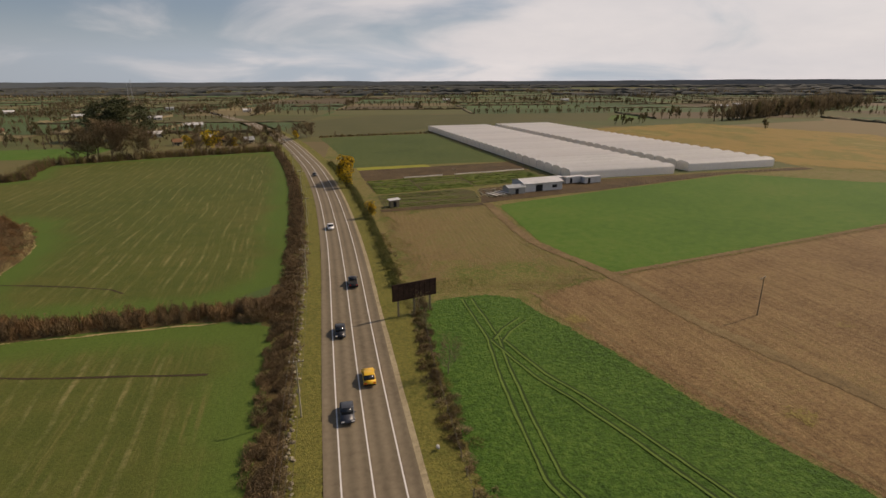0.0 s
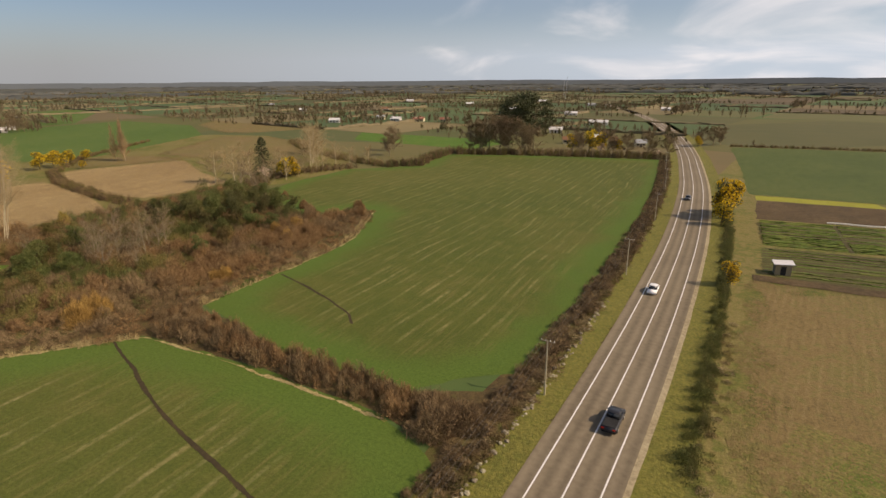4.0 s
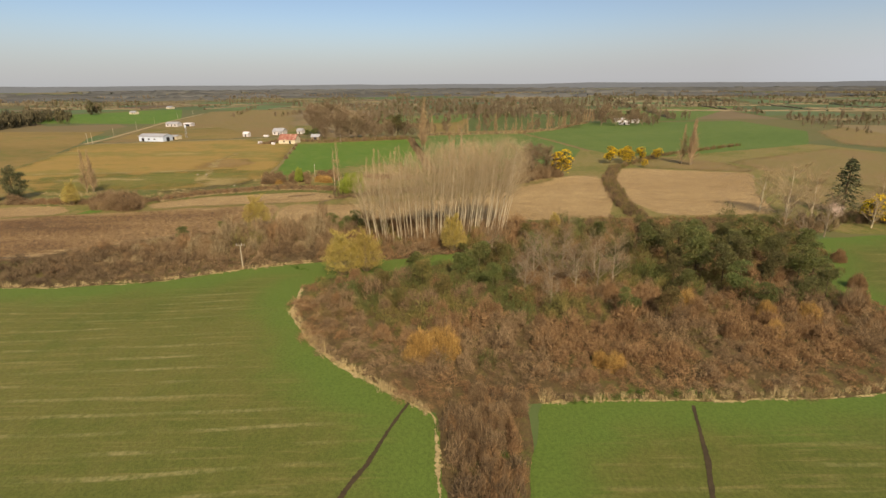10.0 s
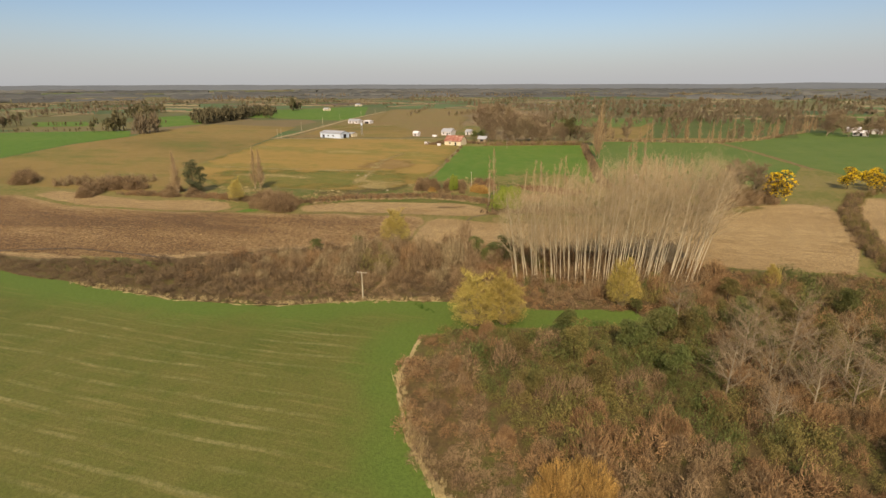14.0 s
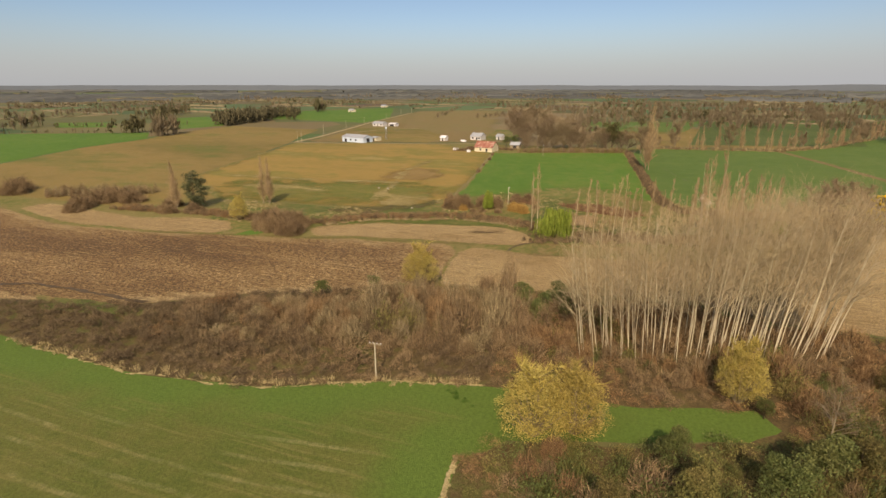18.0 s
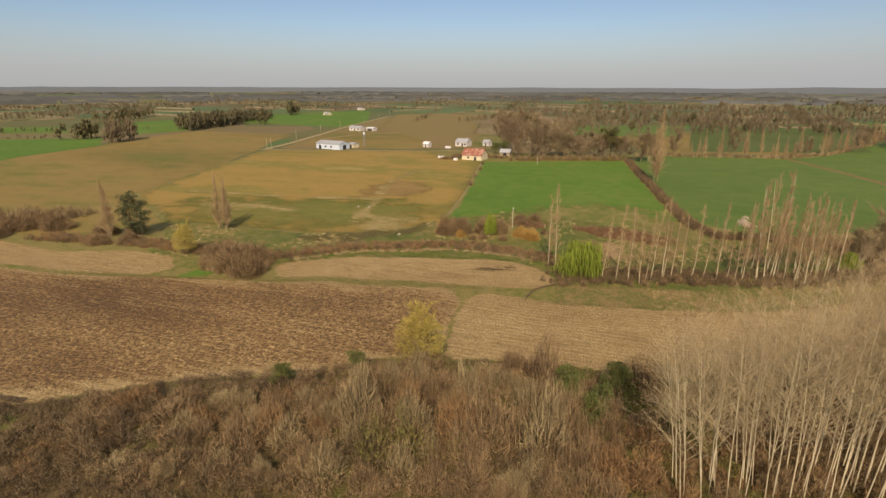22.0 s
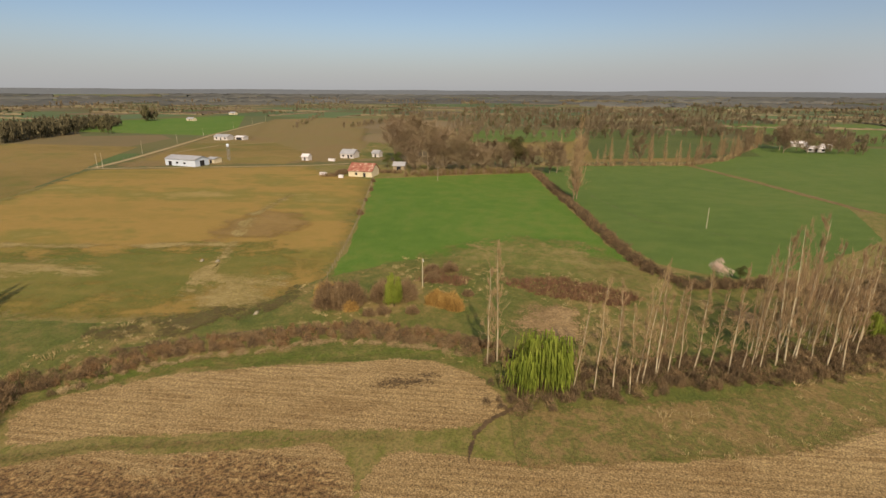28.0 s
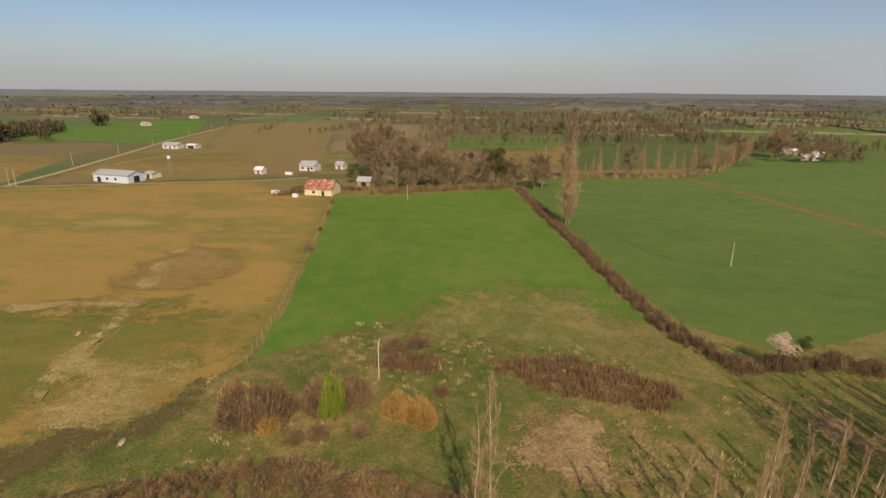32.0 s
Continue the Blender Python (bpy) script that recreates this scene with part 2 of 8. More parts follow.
surf("wheat_far", [(0.055, 0.120, 0.012), (0.072, 0.145, 0.015), (0.10, 0.155, 0.025)], 0.02, 0.4, grit=0.12, bump=0.15, bump_scale=1.5, fade=2.0)
surf("green_far", [(0.064, 0.112, 0.024), (0.082, 0.132, 0.030), (0.108, 0.142, 0.038)], 0.010, 0.15, grit=0.16, bump=0.1, stretch=2.5)
surf("green_meadow", [(0.062, 0.130, 0.016), (0.080, 0.150, 0.022), (0.122, 0.160, 0.035)], 0.012, 0.15, grit=0.16, bump=0.1)
surf("fallow_brown", [(0.135, 0.082, 0.044), (0.19, 0.120, 0.064), (0.235, 0.155, 0.082), (0.20, 0.145, 0.066)], 0.03, 0.9, grit=0.30, bump=0.2, bump_scale=2.2, fade=3.0, rows=[(-62, 0.9, (0.12, 0.075, 0.036), 0.55, 0, 0.14), (40, 1.6, (0.30, 0.22, 0.12), 0.4, 0, 0.04)])
surf("fallow_tan", [(0.145, 0.108, 0.047), (0.195, 0.138, 0.066), (0.155, 0.135, 0.050), (0.205, 0.145, 0.074)], 0.025, 0.6, grit=0.24, bump=0.15, fade=7.0, rows=[(8, -1.3, (0.27, 0.20, 0.11), 0.35, 0, 0.2), (8, 0.8, (0.13, 0.10, 0.045), 0.5, 0, 0.10)])
surf("stubble", [(0.22, 0.152, 0.078), (0.30, 0.216, 0.117), (0.38, 0.288, 0.165)], 0.018, 4.0, grain=5.0, grit=0.75, fade=1.6, bump=0.25, bump_scale=2.5, stretch=3.0, rows=[(2, 0.65, (0.19, 0.125, 0.06), 0.8, 0, 0.13), (2, -1.25, (0.17, 0.112, 0.056), 0.7, 0, 0.36), (2, 2.6, (0.12, 0.078, 0.04), 0.7, 0, -0.04)])
surf("ploughed", [(0.078, 0.045, 0.023), (0.145, 0.087, 0.042), (0.22, 0.140, 0.068), (0.38, 0.27, 0.14)], 0.05, 1.5, grain=2.2, grit=0.85, bump=0.3, bump_scale=3.5, stretch=3.5, blend=0.55, fade=7.0, rows=[(3, 0.6, (0.34, 0.245, 0.13), 0.7, 0, 0.05), (3, 1.3, (0.075, 0.045, 0.025), 0.5, 0, 0.06), (3, -1.6, (0.085, 0.052, 0.028), 0.35, 0, 0.25)])
surf("gold_pasture", [(0.145, 0.13, 0.030), (0.22, 0.16, 0.046), (0.26, 0.175, 0.055), (0.165, 0.145, 0.036), (0.285, 0.21, 0.085)], 0.014, 0.10, grit=0.10, bump=0.06, bump_scale=1.5, blend=0.25, stretch=2.4, angle=-8, fade=6.0)
surf("olive_pasture", [(0.10, 0.115, 0.025), (0.165, 0.125, 0.042), (0.21, 0.15, 0.055), (0.11, 0.12, 0.028)], 0.008, 0.1, grit=0.15, bump=0.12, blend=0.25, stretch=1.8, angle=-30)
surf("dead_grass", [(0.175, 0.148, 0.050), (0.25, 0.195, 0.082), (0.32, 0.255, 0.125)], 0.05, 0.5, grit=0.30, bump=0.25, bump_scale=2.0, fade=14.0, stretch=3.0)
surf("brown_grass", [(0.17, 0.115, 0.060), (0.26, 0.18, 0.098), (0.34, 0.245, 0.14)], 0.08, 0.5, grit=0.35, bump=0.3, bump_scale=2.0, fade=6.5)
surf("furrow", [(0.038, 0.030, 0.018), (0.065, 0.048, 0.027)], 0.2, 1.2, fade=0.25)
surf("dry_bank", [(0.30, 0.23, 0.115), (0.40, 0.32, 0.18), (0.24, 0.20, 0.08)], 0.2, 0.9, grit=0.30, bump=0.2, fade=1.0)
surf("rough_meadow", [(0.068, 0.092, 0.022), (0.098, 0.114, 0.029), (0.150, 0.134, 0.046), (0.25, 0.18, 0.085)], 0.045, 0.3, grit=0.30, bump=0.3, bump_scale=2.0)
surf("worn_meadow", [(0.095, 0.130, 0.028), (0.15, 0.15, 0.046), (0.24, 0.19, 0.085)], 0.06, 0.35, grit=0.25, bump=0.3, bump_scale=2.0, fade=17.0)
surf("damp_pasture", [(0.10, 0.118, 0.025), (0.135, 0.130, 0.032), (0.18, 0.15, 0.045)], 0.03, 0.2, grit=0.18, bump=0.1, fade=22.0, stretch=2.0)
surf("bog", [(0.080, 0.064, 0.028), (0.105, 0.082, 0.036), (0.10, 0.095, 0.032)], 0.08, 0.6, grit=0.25, bump=0.2, fade=7.0)
surf("wet_earth", [(0.05, 0.034, 0.02), (0.08, 0.055, 0.03), (0.13, 0.09, 0.05)], 0.1, 0.7, grit=0.30, bump=0.2, fade=5.5, stretch=6.0)
surf("verge", [(0.105, 0.112, 0.026), (0.165, 0.152, 0.040), (0.125, 0.128, 0.028)], 0.06, 0.7, grit=0.30, bump=0.2, bump_scale=3, fade=1.6)
surf("yellow_grass", [(0.21, 0.165, 0.06), (0.27, 0.21, 0.075)], 0.2, 0.9, grit=0.35, fade=3.0)
surf("wet_track", [(0.07, 0.048, 0.028), (0.11, 0.075, 0.042)], 0.2, 0.9, rough=0.6, grit=0.3, fade=0.8)
surf("tan_border", [(0.17, 0.135, 0.052), (0.22, 0.155, 0.075), (0.125, 0.128, 0.038), (0.19, 0.132, 0.062)], 0.08, 0.5, grit=0.3, bump=0.25, fade=2.6)
surf("weedy", [(0.085, 0.12, 0.022), (0.12, 0.135, 0.032), (0.18, 0.15, 0.058), (0.11, 0.13, 0.030)], 0.08, 0.7, grit=0.32, bump=0.2, bump_scale=2.5, fade=9.0)
surf("far_hedge", [(0.14, 0.118, 0.082), (0.18, 0.148, 0.102), (0.155, 0.145, 0.09)], 0.01, 0.08, grit=0.2)
surf("grass_base", [(0.095, 0.115, 0.026), (0.14, 0.135, 0.040), (0.20, 0.16, 0.068), (0.11, 0.125, 0.030)], 0.04, 0.5, grit=0.28, bump=0.2, bump_scale=2.5)
surf("dirt_faded", [(0.125, 0.088, 0.046), (0.18, 0.125, 0.066), (0.22, 0.16, 0.088)], 0.08, 0.7, grit=0.25, bump=0.1, fade=1.5)
surf("green_edge", [(0.075, 0.108, 0.020), (0.11, 0.13, 0.030), (0.19, 0.16, 0.062)], 0.1, 0.5, grit=0.3, bump=0.2, fade=2.6)
surf("scrub_floor", [(0.075, 0.055, 0.028), (0.12, 0.085, 0.04), (0.10, 0.105, 0.03)], 0.08, 0.7, grit=0.30, bump=0.3)
surf("mud", [(0.055, 0.038, 0.022), (0.09, 0.062, 0.035), (0.13, 0.09, 0.05)], 0.1, 0.9, grit=0.25, bump=0.2)
surf("tilled_dark", [(0.055, 0.046, 0.023), (0.085, 0.070, 0.033), (0.072, 0.072, 0.024)], 0.03, 0.4, grit=0.25, bump=0.2, fade=2.0, rows=[(85, -2.2, (0.11, 0.155, 0.03), 0.95, 0, 0.3), (84, -5.0, (0.15, 0.14, 0.045), 0.5, 0, 0.1)])
surf("yellow_crop", [(0.24, 0.24, 0.03), (0.30, 0.30, 0.05)], 0.1, 0.8, bump=0.2)
surf("gravel", [(0.26, 0.21, 0.15), (0.34, 0.285, 0.21), (0.40, 0.34, 0.26)], 0.1, 1.4, grit=0.20, bump=0.06, bump_scale=8)
surf("dirt_path", [(0.26, 0.20, 0.125), (0.33, 0.26, 0.165), (0.22, 0.18, 0.095)], 0.06, 0.8, bump=0.1, fade=0.9)
surf("road_paint", [(0.62, 0.60, 0.56), (0.75, 0.73, 0.69)], 0.2, 2.5, rough=0.6)
surf("twig_dark", [(0.105, 0.075, 0.050), (0.135, 0.097, 0.063), (0.165, 0.12, 0.076)], 0.12, 0.5, island=0.46, grit=0.30, grain=3.0)
surf("twig_brown", [(0.145, 0.098, 0.062), (0.205, 0.142, 0.088), (0.26, 0.185, 0.112)], 0.12, 0.5, island=0.46, grit=0.30, grain=3.0)
surf("twig_red", [(0.175, 0.106, 0.060), (0.23, 0.142, 0.078), (0.28, 0.18, 0.10)], 0.1, 0.5, island=0.46, grit=0.30, grain=3.0)
surf("twig_orange", [(0.29, 0.175, 0.062), (0.37, 0.23, 0.078), (0.43, 0.285, 0.105)], 0.1, 0.5, island=0.46, grit=0.30, grain=3.0)
surf("twig_bare", [(0.16, 0.117, 0.080), (0.21, 0.157, 0.107), (0.265, 0.20, 0.138)], 0.1, 0.5, island=0.35, obj=0.15)
surf("twig_grey", [(0.18, 0.135, 0.085), (0.25, 0.195, 0.122), (0.32, 0.255, 0.16)], 0.1, 0.5, island=0.46, grit=0.30, grain=3.0)
surf("twig_tan", [(0.28, 0.205, 0.125), (0.35, 0.265, 0.165), (0.40, 0.315, 0.20)], 0.1, 0.5, island=0.35, obj=0.08)
surf("twig_poplar", [(0.24, 0.165, 0.105), (0.31, 0.22, 0.14), (0.38, 0.28, 0.18)], 0.1, 0.5, island=0.35, obj=0.12)
surf("leaf_dark", [(0.088, 0.092, 0.038), (0.125, 0.122, 0.05), (0.175, 0.15, 0.064)], 0.15, 0.5, island=0.5, rough=0.6, obj=0.2, soft=True)
surf("leaf_green", [(0.088, 0.108, 0.038), (0.125, 0.143, 0.050), (0.165, 0.162, 0.062)], 0.1, 0.5, island=0.4, rough=0.6, obj=0.2, soft=True)
surf("leaf_olive", [(0.115, 0.112, 0.042), (0.17, 0.145, 0.057), (0.205, 0.152, 0.068)], 0.1, 0.4, island=0.4, obj=0.2, soft=True)
surf("leaf_yellow", [(0.33, 0.255, 0.078), (0.41, 0.325, 0.103), (0.47, 0.39, 0.135)], 0.1, 0.6, island=0.35, obj=0.08, soft=True)
surf("flower_yellow", [(0.60, 0.40, 0.02), (0.70, 0.50, 0.03)], 0.1, 0.6, island=0.3, obj=0.08, soft=True)
surf("leaf_willow", [(0.15, 0.20, 0.035), (0.21, 0.265, 0.045), (0.26, 0.30, 0.065)], 0.2, 0.8, island=0.3, soft=True)
surf("leaf_fern", [(0.05, 0.11, 0.02), (0.07, 0.14, 0.025), (0.11, 0.16, 0.035)], 0.2, 0.8, island=0.3, soft=True)
surf("blossom", [(0.55, 0.38, 0.36), (0.68, 0.52, 0.50), (0.75, 0.62, 0.60)], 0.2, 0.8, island=0.2, soft=True)
surf("conifer_needles", [(0.055, 0.066, 0.034), (0.085, 0.09, 0.046)], 0.2, 0.8, island=0.4, rough=0.7)
surf("reed", [(0.125, 0.070, 0.048), (0.165, 0.095, 0.062), (0.20, 0.125, 0.08)], 0.1, 0.5, island=0.35)
surf("dry_reed", [(0.32, 0.25, 0.14), (0.42, 0.34, 0.20), (0.26, 0.19, 0.10)], 0.1, 0.5, island=0.35)
surf("bark_white", [(0.34, 0.28, 0.21), (0.46, 0.40, 0.31), (0.54, 0.48, 0.39)], 0.3, 1.5, obj=0.1)
surf("bark_grey", [(0.16, 0.125, 0.09), (0.25, 0.20, 0.15), (0.32, 0.27, 0.20)], 0.3, 1.5, obj=0.1)
surf("bark_pale", [(0.19, 0.155, 0.115), (0.26, 0.215, 0.165), (0.33, 0.28, 0.215)], 0.3, 1.5, obj=0.1)
surf("bark_dark", [(0.06, 0.045, 0.03), (0.10, 0.075, 0.05)], 0.3, 1.5)
surf("old_wood", [(0.20, 0.16, 0.12), (0.30, 0.25, 0.19), (0.25, 0.20, 0.15)], 0.3, 2.0)
surf("concrete", [(0.36, 0.325, 0.27), (0.47, 0.43, 0.36)], 0.3, 2.0)
surf("stone", [(0.15, 0.125, 0.10), (0.25, 0.22, 0.18), (0.36, 0.32, 0.265)], 0.4, 2.0, obj=0.25)
surf("white_wall", [(0.46, 0.44, 0.40), (0.56, 0.54, 0.50)], 0.2, 1.0, rough=0.8)
surf("cream_wall", [(0.50, 0.44, 0.35), (0.60, 0.54, 0.44)], 0.2, 1.0, rough=0.8)
surf("blue_wall", [(0.42, 0.50, 0.56), (0.52, 0.58, 0.63)], 0.2, 1.0, rough=0.6)
surf("zinc_roof", [(0.36, 0.37, 0.36), (0.47, 0.48, 0.47)], 0.15, 1.2, rough=0.45, metal=0.3)
surf("white_roof", [(0.56, 0.55, 0.53), (0.68, 0.67, 0.65)], 0.15, 1.2, rough=0.5)
surf("rust_roof", [(0.19, 0.065, 0.05), (0.26, 0.10, 0.08), (0.30, 0.15, 0.12), (0.58, 0.50, 0.46)], 0.35, 0.6, rough=0.7)
surf("tile_roof", [(0.17, 0.09, 0.06), (0.25, 0.14, 0.09)], 0.25, 1.0)
surf("dark_opening", [(0.02, 0.02, 0.022), (0.035, 0.034, 0.034)], 0.5, 2.0, rough=0.4)
surf("plastic_sheet", [(0.86, 0.85, 0.82), (0.93, 0.92, 0.90), (0.88, 0.86, 0.83)], 0.03, 0.5, rough=0.45, obj=0.05, soft=0.5)
surf("plastic_end", [(0.86, 0.84, 0.79), (0.92, 0.90, 0.86)], 0.1, 0.8, rough=0.5, soft=0.6)
surf("board_back", [(0.035, 0.020, 0.018), (0.060, 0.034, 0.030), (0.08, 0.045, 0.038)], 0.3, 1.5)
surf("rubber", [(0.02, 0.02, 0.02), (0.03, 0.03, 0.03)], 1, 5)
surf("steel", [(0.40, 0.41, 0.42), (0.5, 0.5, 0.5)], 1, 5, rough=0.4, metal=0.8)
surf("wire", [(0.10, 0.09, 0.08), (0.14, 0.13, 0.12)], 1, 5, rough=0.5)
surf("car_glass", [(0.015, 0.018, 0.02), (0.02, 0.024, 0.028)], 1, 3, rough=0.1, spec=0.6)
surf("paint_yellow", [(0.72, 0.42, 0.02), (0.75, 0.45, 0.03)], 1, 3, rough=0.3, spec=0.5)
surf("paint_black", [(0.018, 0.018, 0.02), (0.025, 0.025, 0.028)], 1, 3, rough=0.3, spec=0.5)
surf("paint_grey", [(0.05, 0.055, 0.065), (0.06, 0.065, 0.075)], 1, 3, rough=0.3, spec=0.5)
surf("paint_white", [(0.75, 0.75, 0.74), (0.8, 0.8, 0.79)], 1, 3, rough=0.3, spec=0.5)
surf("lamp_red", [(0.4, 0.02, 0.015), (0.5, 0.03, 0.02)], 1, 3, rough=0.3)
surf("lamp_clear", [(0.7, 0.7, 0.66), (0.8, 0.8, 0.76)], 1, 3, rough=0.2)
surf("water_dark", [(0.03, 0.028, 0.02), (0.05, 0.04, 0.028)], 0.2, 1.0, rough=0.15, spec=0.5)
# greyed woodland colour: the haze of distance is mixed into it
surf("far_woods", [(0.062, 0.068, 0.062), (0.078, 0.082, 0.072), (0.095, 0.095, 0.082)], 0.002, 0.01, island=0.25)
surf("branch_tan", [(0.32, 0.255, 0.175), (0.42, 0.345, 0.25)], 0.3, 1.5, obj=0.1)
# blue-grey stands in for haze over the ridge
surf("hazed_ridge", [(0.09, 0.105, 0.115), (0.10, 0.115, 0.122)], 0.0008, 0.004)


def asphalt_mat():
    """Worn grey-brown asphalt: two paler wheel paths in each lane."""
    m = surf("asphalt", [(0.145, 0.117, 0.094), (0.18, 0.147, 0.118), (0.205, 0.17, 0.137)], 0.05, 1.2, bump=0.01, bump_scale=20)
    N, L = m.node_tree.nodes, m.node_tree.links
    at = N.new("ShaderNodeAttribute")
    at.attribute_name = "across"
    s = N.new("ShaderNodeMath")
    s.operation = "SINE"
    k = N.new("ShaderNodeMath")
    k.operation = "MULTIPLY"
    k.inputs[1].default_value = 2 * math.pi / 1.7
    L.new(at.outputs["Fac"], k.inputs[0])
    L.new(k.outputs[0], s.inputs[0])
    mr = N.new("ShaderNodeMapRange")
    mr.inputs["From Min"].default_value, mr.inputs["From Max"].default_value = -1, 1
    mr.inputs["To Min"].default_value, mr.inputs["To Max"].default_value = 0.86, 1.16
    L.new(s.outputs[0], mr.inputs["Value"])
    hsv = N.new("ShaderNodeHueSaturation")
    bs = N["Principled BSDF"]
    src = bs.inputs["Base Color"].links[0].from_socket
    L.new(src, hsv.inputs["Color"])
    L.new(mr.outputs[0], hsv.inputs["Value"])
    L.new(hsv.outputs[0], bs.inputs["Base Color"])


asphalt_mat()


def plain_mat():
    """The wide plain: a patchwork of far fields, pastures and fallow land."""
    m = surf("plain", [(0.075, 0.095, 0.028), (0.13, 0.115, 0.045), (0.165, 0.125, 0.06), (0.085, 0.10, 0.032)], 0.003, 0.05, grit=0.10, bump=0.0, blend=0.35)
    N, L = m.node_tree.nodes, m.node_tree.links
    geo = N["Geometry"]
    mp = N.new("ShaderNodeMapping")
    mp.inputs["Rotation"].default_value, mp.inputs["Scale"].default_value = (0, 0, radians(-12)), (0.0045, 0.0075, 1)
    L.new(geo.outputs["Position"], mp.inputs["Vector"])
    vo = N.new("ShaderNodeTexVoronoi")
    vo.voronoi_dimensions, vo.distance = "2D", "CHEBYCHEV"
    vo.inputs["Scale"].default_value, vo.inputs["Randomness"].default_value = 1.0, 0.75
    L.new(mp.outputs[0], vo.inputs["Vector"])
    sp = N.new("ShaderNodeSeparateColor")
    L.new(vo.outputs["Color"], sp.inputs[0])
    rp = N.new("ShaderNodeValToRGB")
    rp.color_ramp.interpolation = "CONSTANT"
    e = rp.color_ramp.elements
    tones = [(0.0, (0.055, 0.115, 0.030)), (0.26, (0.10, 0.105, 0.035)), (0.48, (0.15, 0.115, 0.055)), (0.60, (0.075, 0.10, 0.035)), (0.80, (0.13, 0.12, 0.045)), (0.92, (0.20, 0.15, 0.075))]
    while len(e) < len(tones):
        e.new(0.5)
    for i, (p, c) in enumerate(tones):
        e[i].position, e[i].color = p, (*c, 1)
    L.new(sp.outputs[0], rp.inputs[0])
    mx = N.new("ShaderNodeMix")
    mx.data_type = "RGBA"
    mx.inputs["Factor"].default_value = 0.7
    bs = N["Principled BSDF"]
    src = bs.inputs["Base Color"].links[0].from_socket
    L.new(src, mx.inputs["A"])
    L.new(rp.outputs[0], mx.inputs["B"])
    L.new(mx.outputs["Result"], bs.inputs["Base Color"])


plain_mat()

# far tree colours lightened and muted to carry the distance haze
surf("hazed_bare", [(0.15, 0.118, 0.085), (0.19, 0.15, 0.108), (0.24, 0.19, 0.135)], 0.004, 0.02, island=0.25, soft=True)
surf("hazed_leafy", [(0.098, 0.092, 0.054), (0.13, 0.115, 0.066), (0.155, 0.132, 0.078)], 0.004, 0.02, island=0.3, soft=True)

surf("far_grass", [(0.068, 0.104, 0.046), (0.086, 0.122, 0.054)], 0.004, 0.03, island=0.18)
surf("far_olive", [(0.098, 0.102, 0.045), (0.125, 0.118, 0.054)], 0.004, 0.03, island=0.2)
surf("far_brown", [(0.135, 0.105, 0.064), (0.165, 0.128, 0.075)], 0.004, 0.03, island=0.2)
surf("far_straw", [(0.19, 0.155, 0.09), (0.23, 0.185, 0.105)], 0.004, 0.03, island=0.2)
surf("far_soil", [(0.11, 0.085, 0.058), (0.14, 0.105, 0.07)], 0.004, 0.03, island=0.2)
surf("old_wood_pale", [(0.34, 0.30, 0.24), (0.46, 0.42, 0.35)], 0.3, 2.0, obj=0.2)
surf("veg_leaf", [(0.07, 0.10, 0.025), (0.10, 0.14, 0.03), (0.16, 0.17, 0.05)], 0.1, 0.6, grit=0.3)
surf("plot_green", [(0.055, 0.080, 0.022), (0.072, 0.098, 0.028), (0.09, 0.108, 0.034)], 0.02, 0.3, grit=0.18, bump=0.1)
surf("far_copse", [(0.058, 0.055, 0.036), (0.085, 0.076, 0.048), (0.11, 0.095, 0.06)], 0.01, 0.05, island=0.3)
surf("worn_streak", [(0.19, 0.155, 0.06), (0.26, 0.205, 0.09), (0.31, 0.245, 0.12)], 0.08, 0.5, grit=0.3, fade=5.5, stretch=2.0)
surf("brown_bare", [(0.185, 0.125, 0.050), (0.215, 0.145, 0.056), (0.235, 0.165, 0.068)], 0.05, 0.4, grit=0.15, fade=10.0, stretch=2.0)

# ---- mesh tools ----
from mathutils.geometry import delaunay_2d_cdt

RNG = np.random.default_rng(7)


def mesh_np(name, V, F, material, smooth=False):
    """A mesh from numpy arrays: V (n,3), F (m,3) or (m,4)."""
    V, F = np.asarray(V, dtype=np.float32), np.asarray(F, dtype=np.int32)
    me = bpy.data.meshes.new(name)
    me.vertices.add(len(V))
    me.vertices.foreach_set("co", V.ravel())
    k = F.shape[1]
    me.loops.add(F.size)
    me.loops.foreach_set("vertex_index", F.ravel())
    me.polygons.add(len(F))
    me.polygons.foreach_set("loop_start", np.arange(0, F.size, k, dtype=np.int32))
    me.polygons.foreach_set("loop_total", np.full(len(F), k, dtype=np.int32))
    if smooth:
        me.polygons.foreach_set("use_smooth", np.ones(len(F), dtype=bool))
    me.update(calc_edges=True)
    me.materials.append(MATS[material])
    return me


def bm_mesh(name, bm, material, smooth=False):
    me = bpy.data.meshes.new(name)
    bm.normal_update()
    bm.to_mesh(me)
    bm.free()
    me.materials.append(MATS[material])
    if smooth:
        for p in me.polygons:
            p.use_smooth = True
    return me


def part(name, data, parent, label="", at=None):
    """A mesh object under a thing or a part."""
    ob = new(name, data)
    ob.parent = parent
    if at is not None:
        ob.matrix_basis = at
    return tagged(ob, label) if label else ob


def thing(name, label, category, at, group="", data=None):
    ob = new(name, data)
    ob.matrix_basis = at
    return tagged(ob, label, category, group)


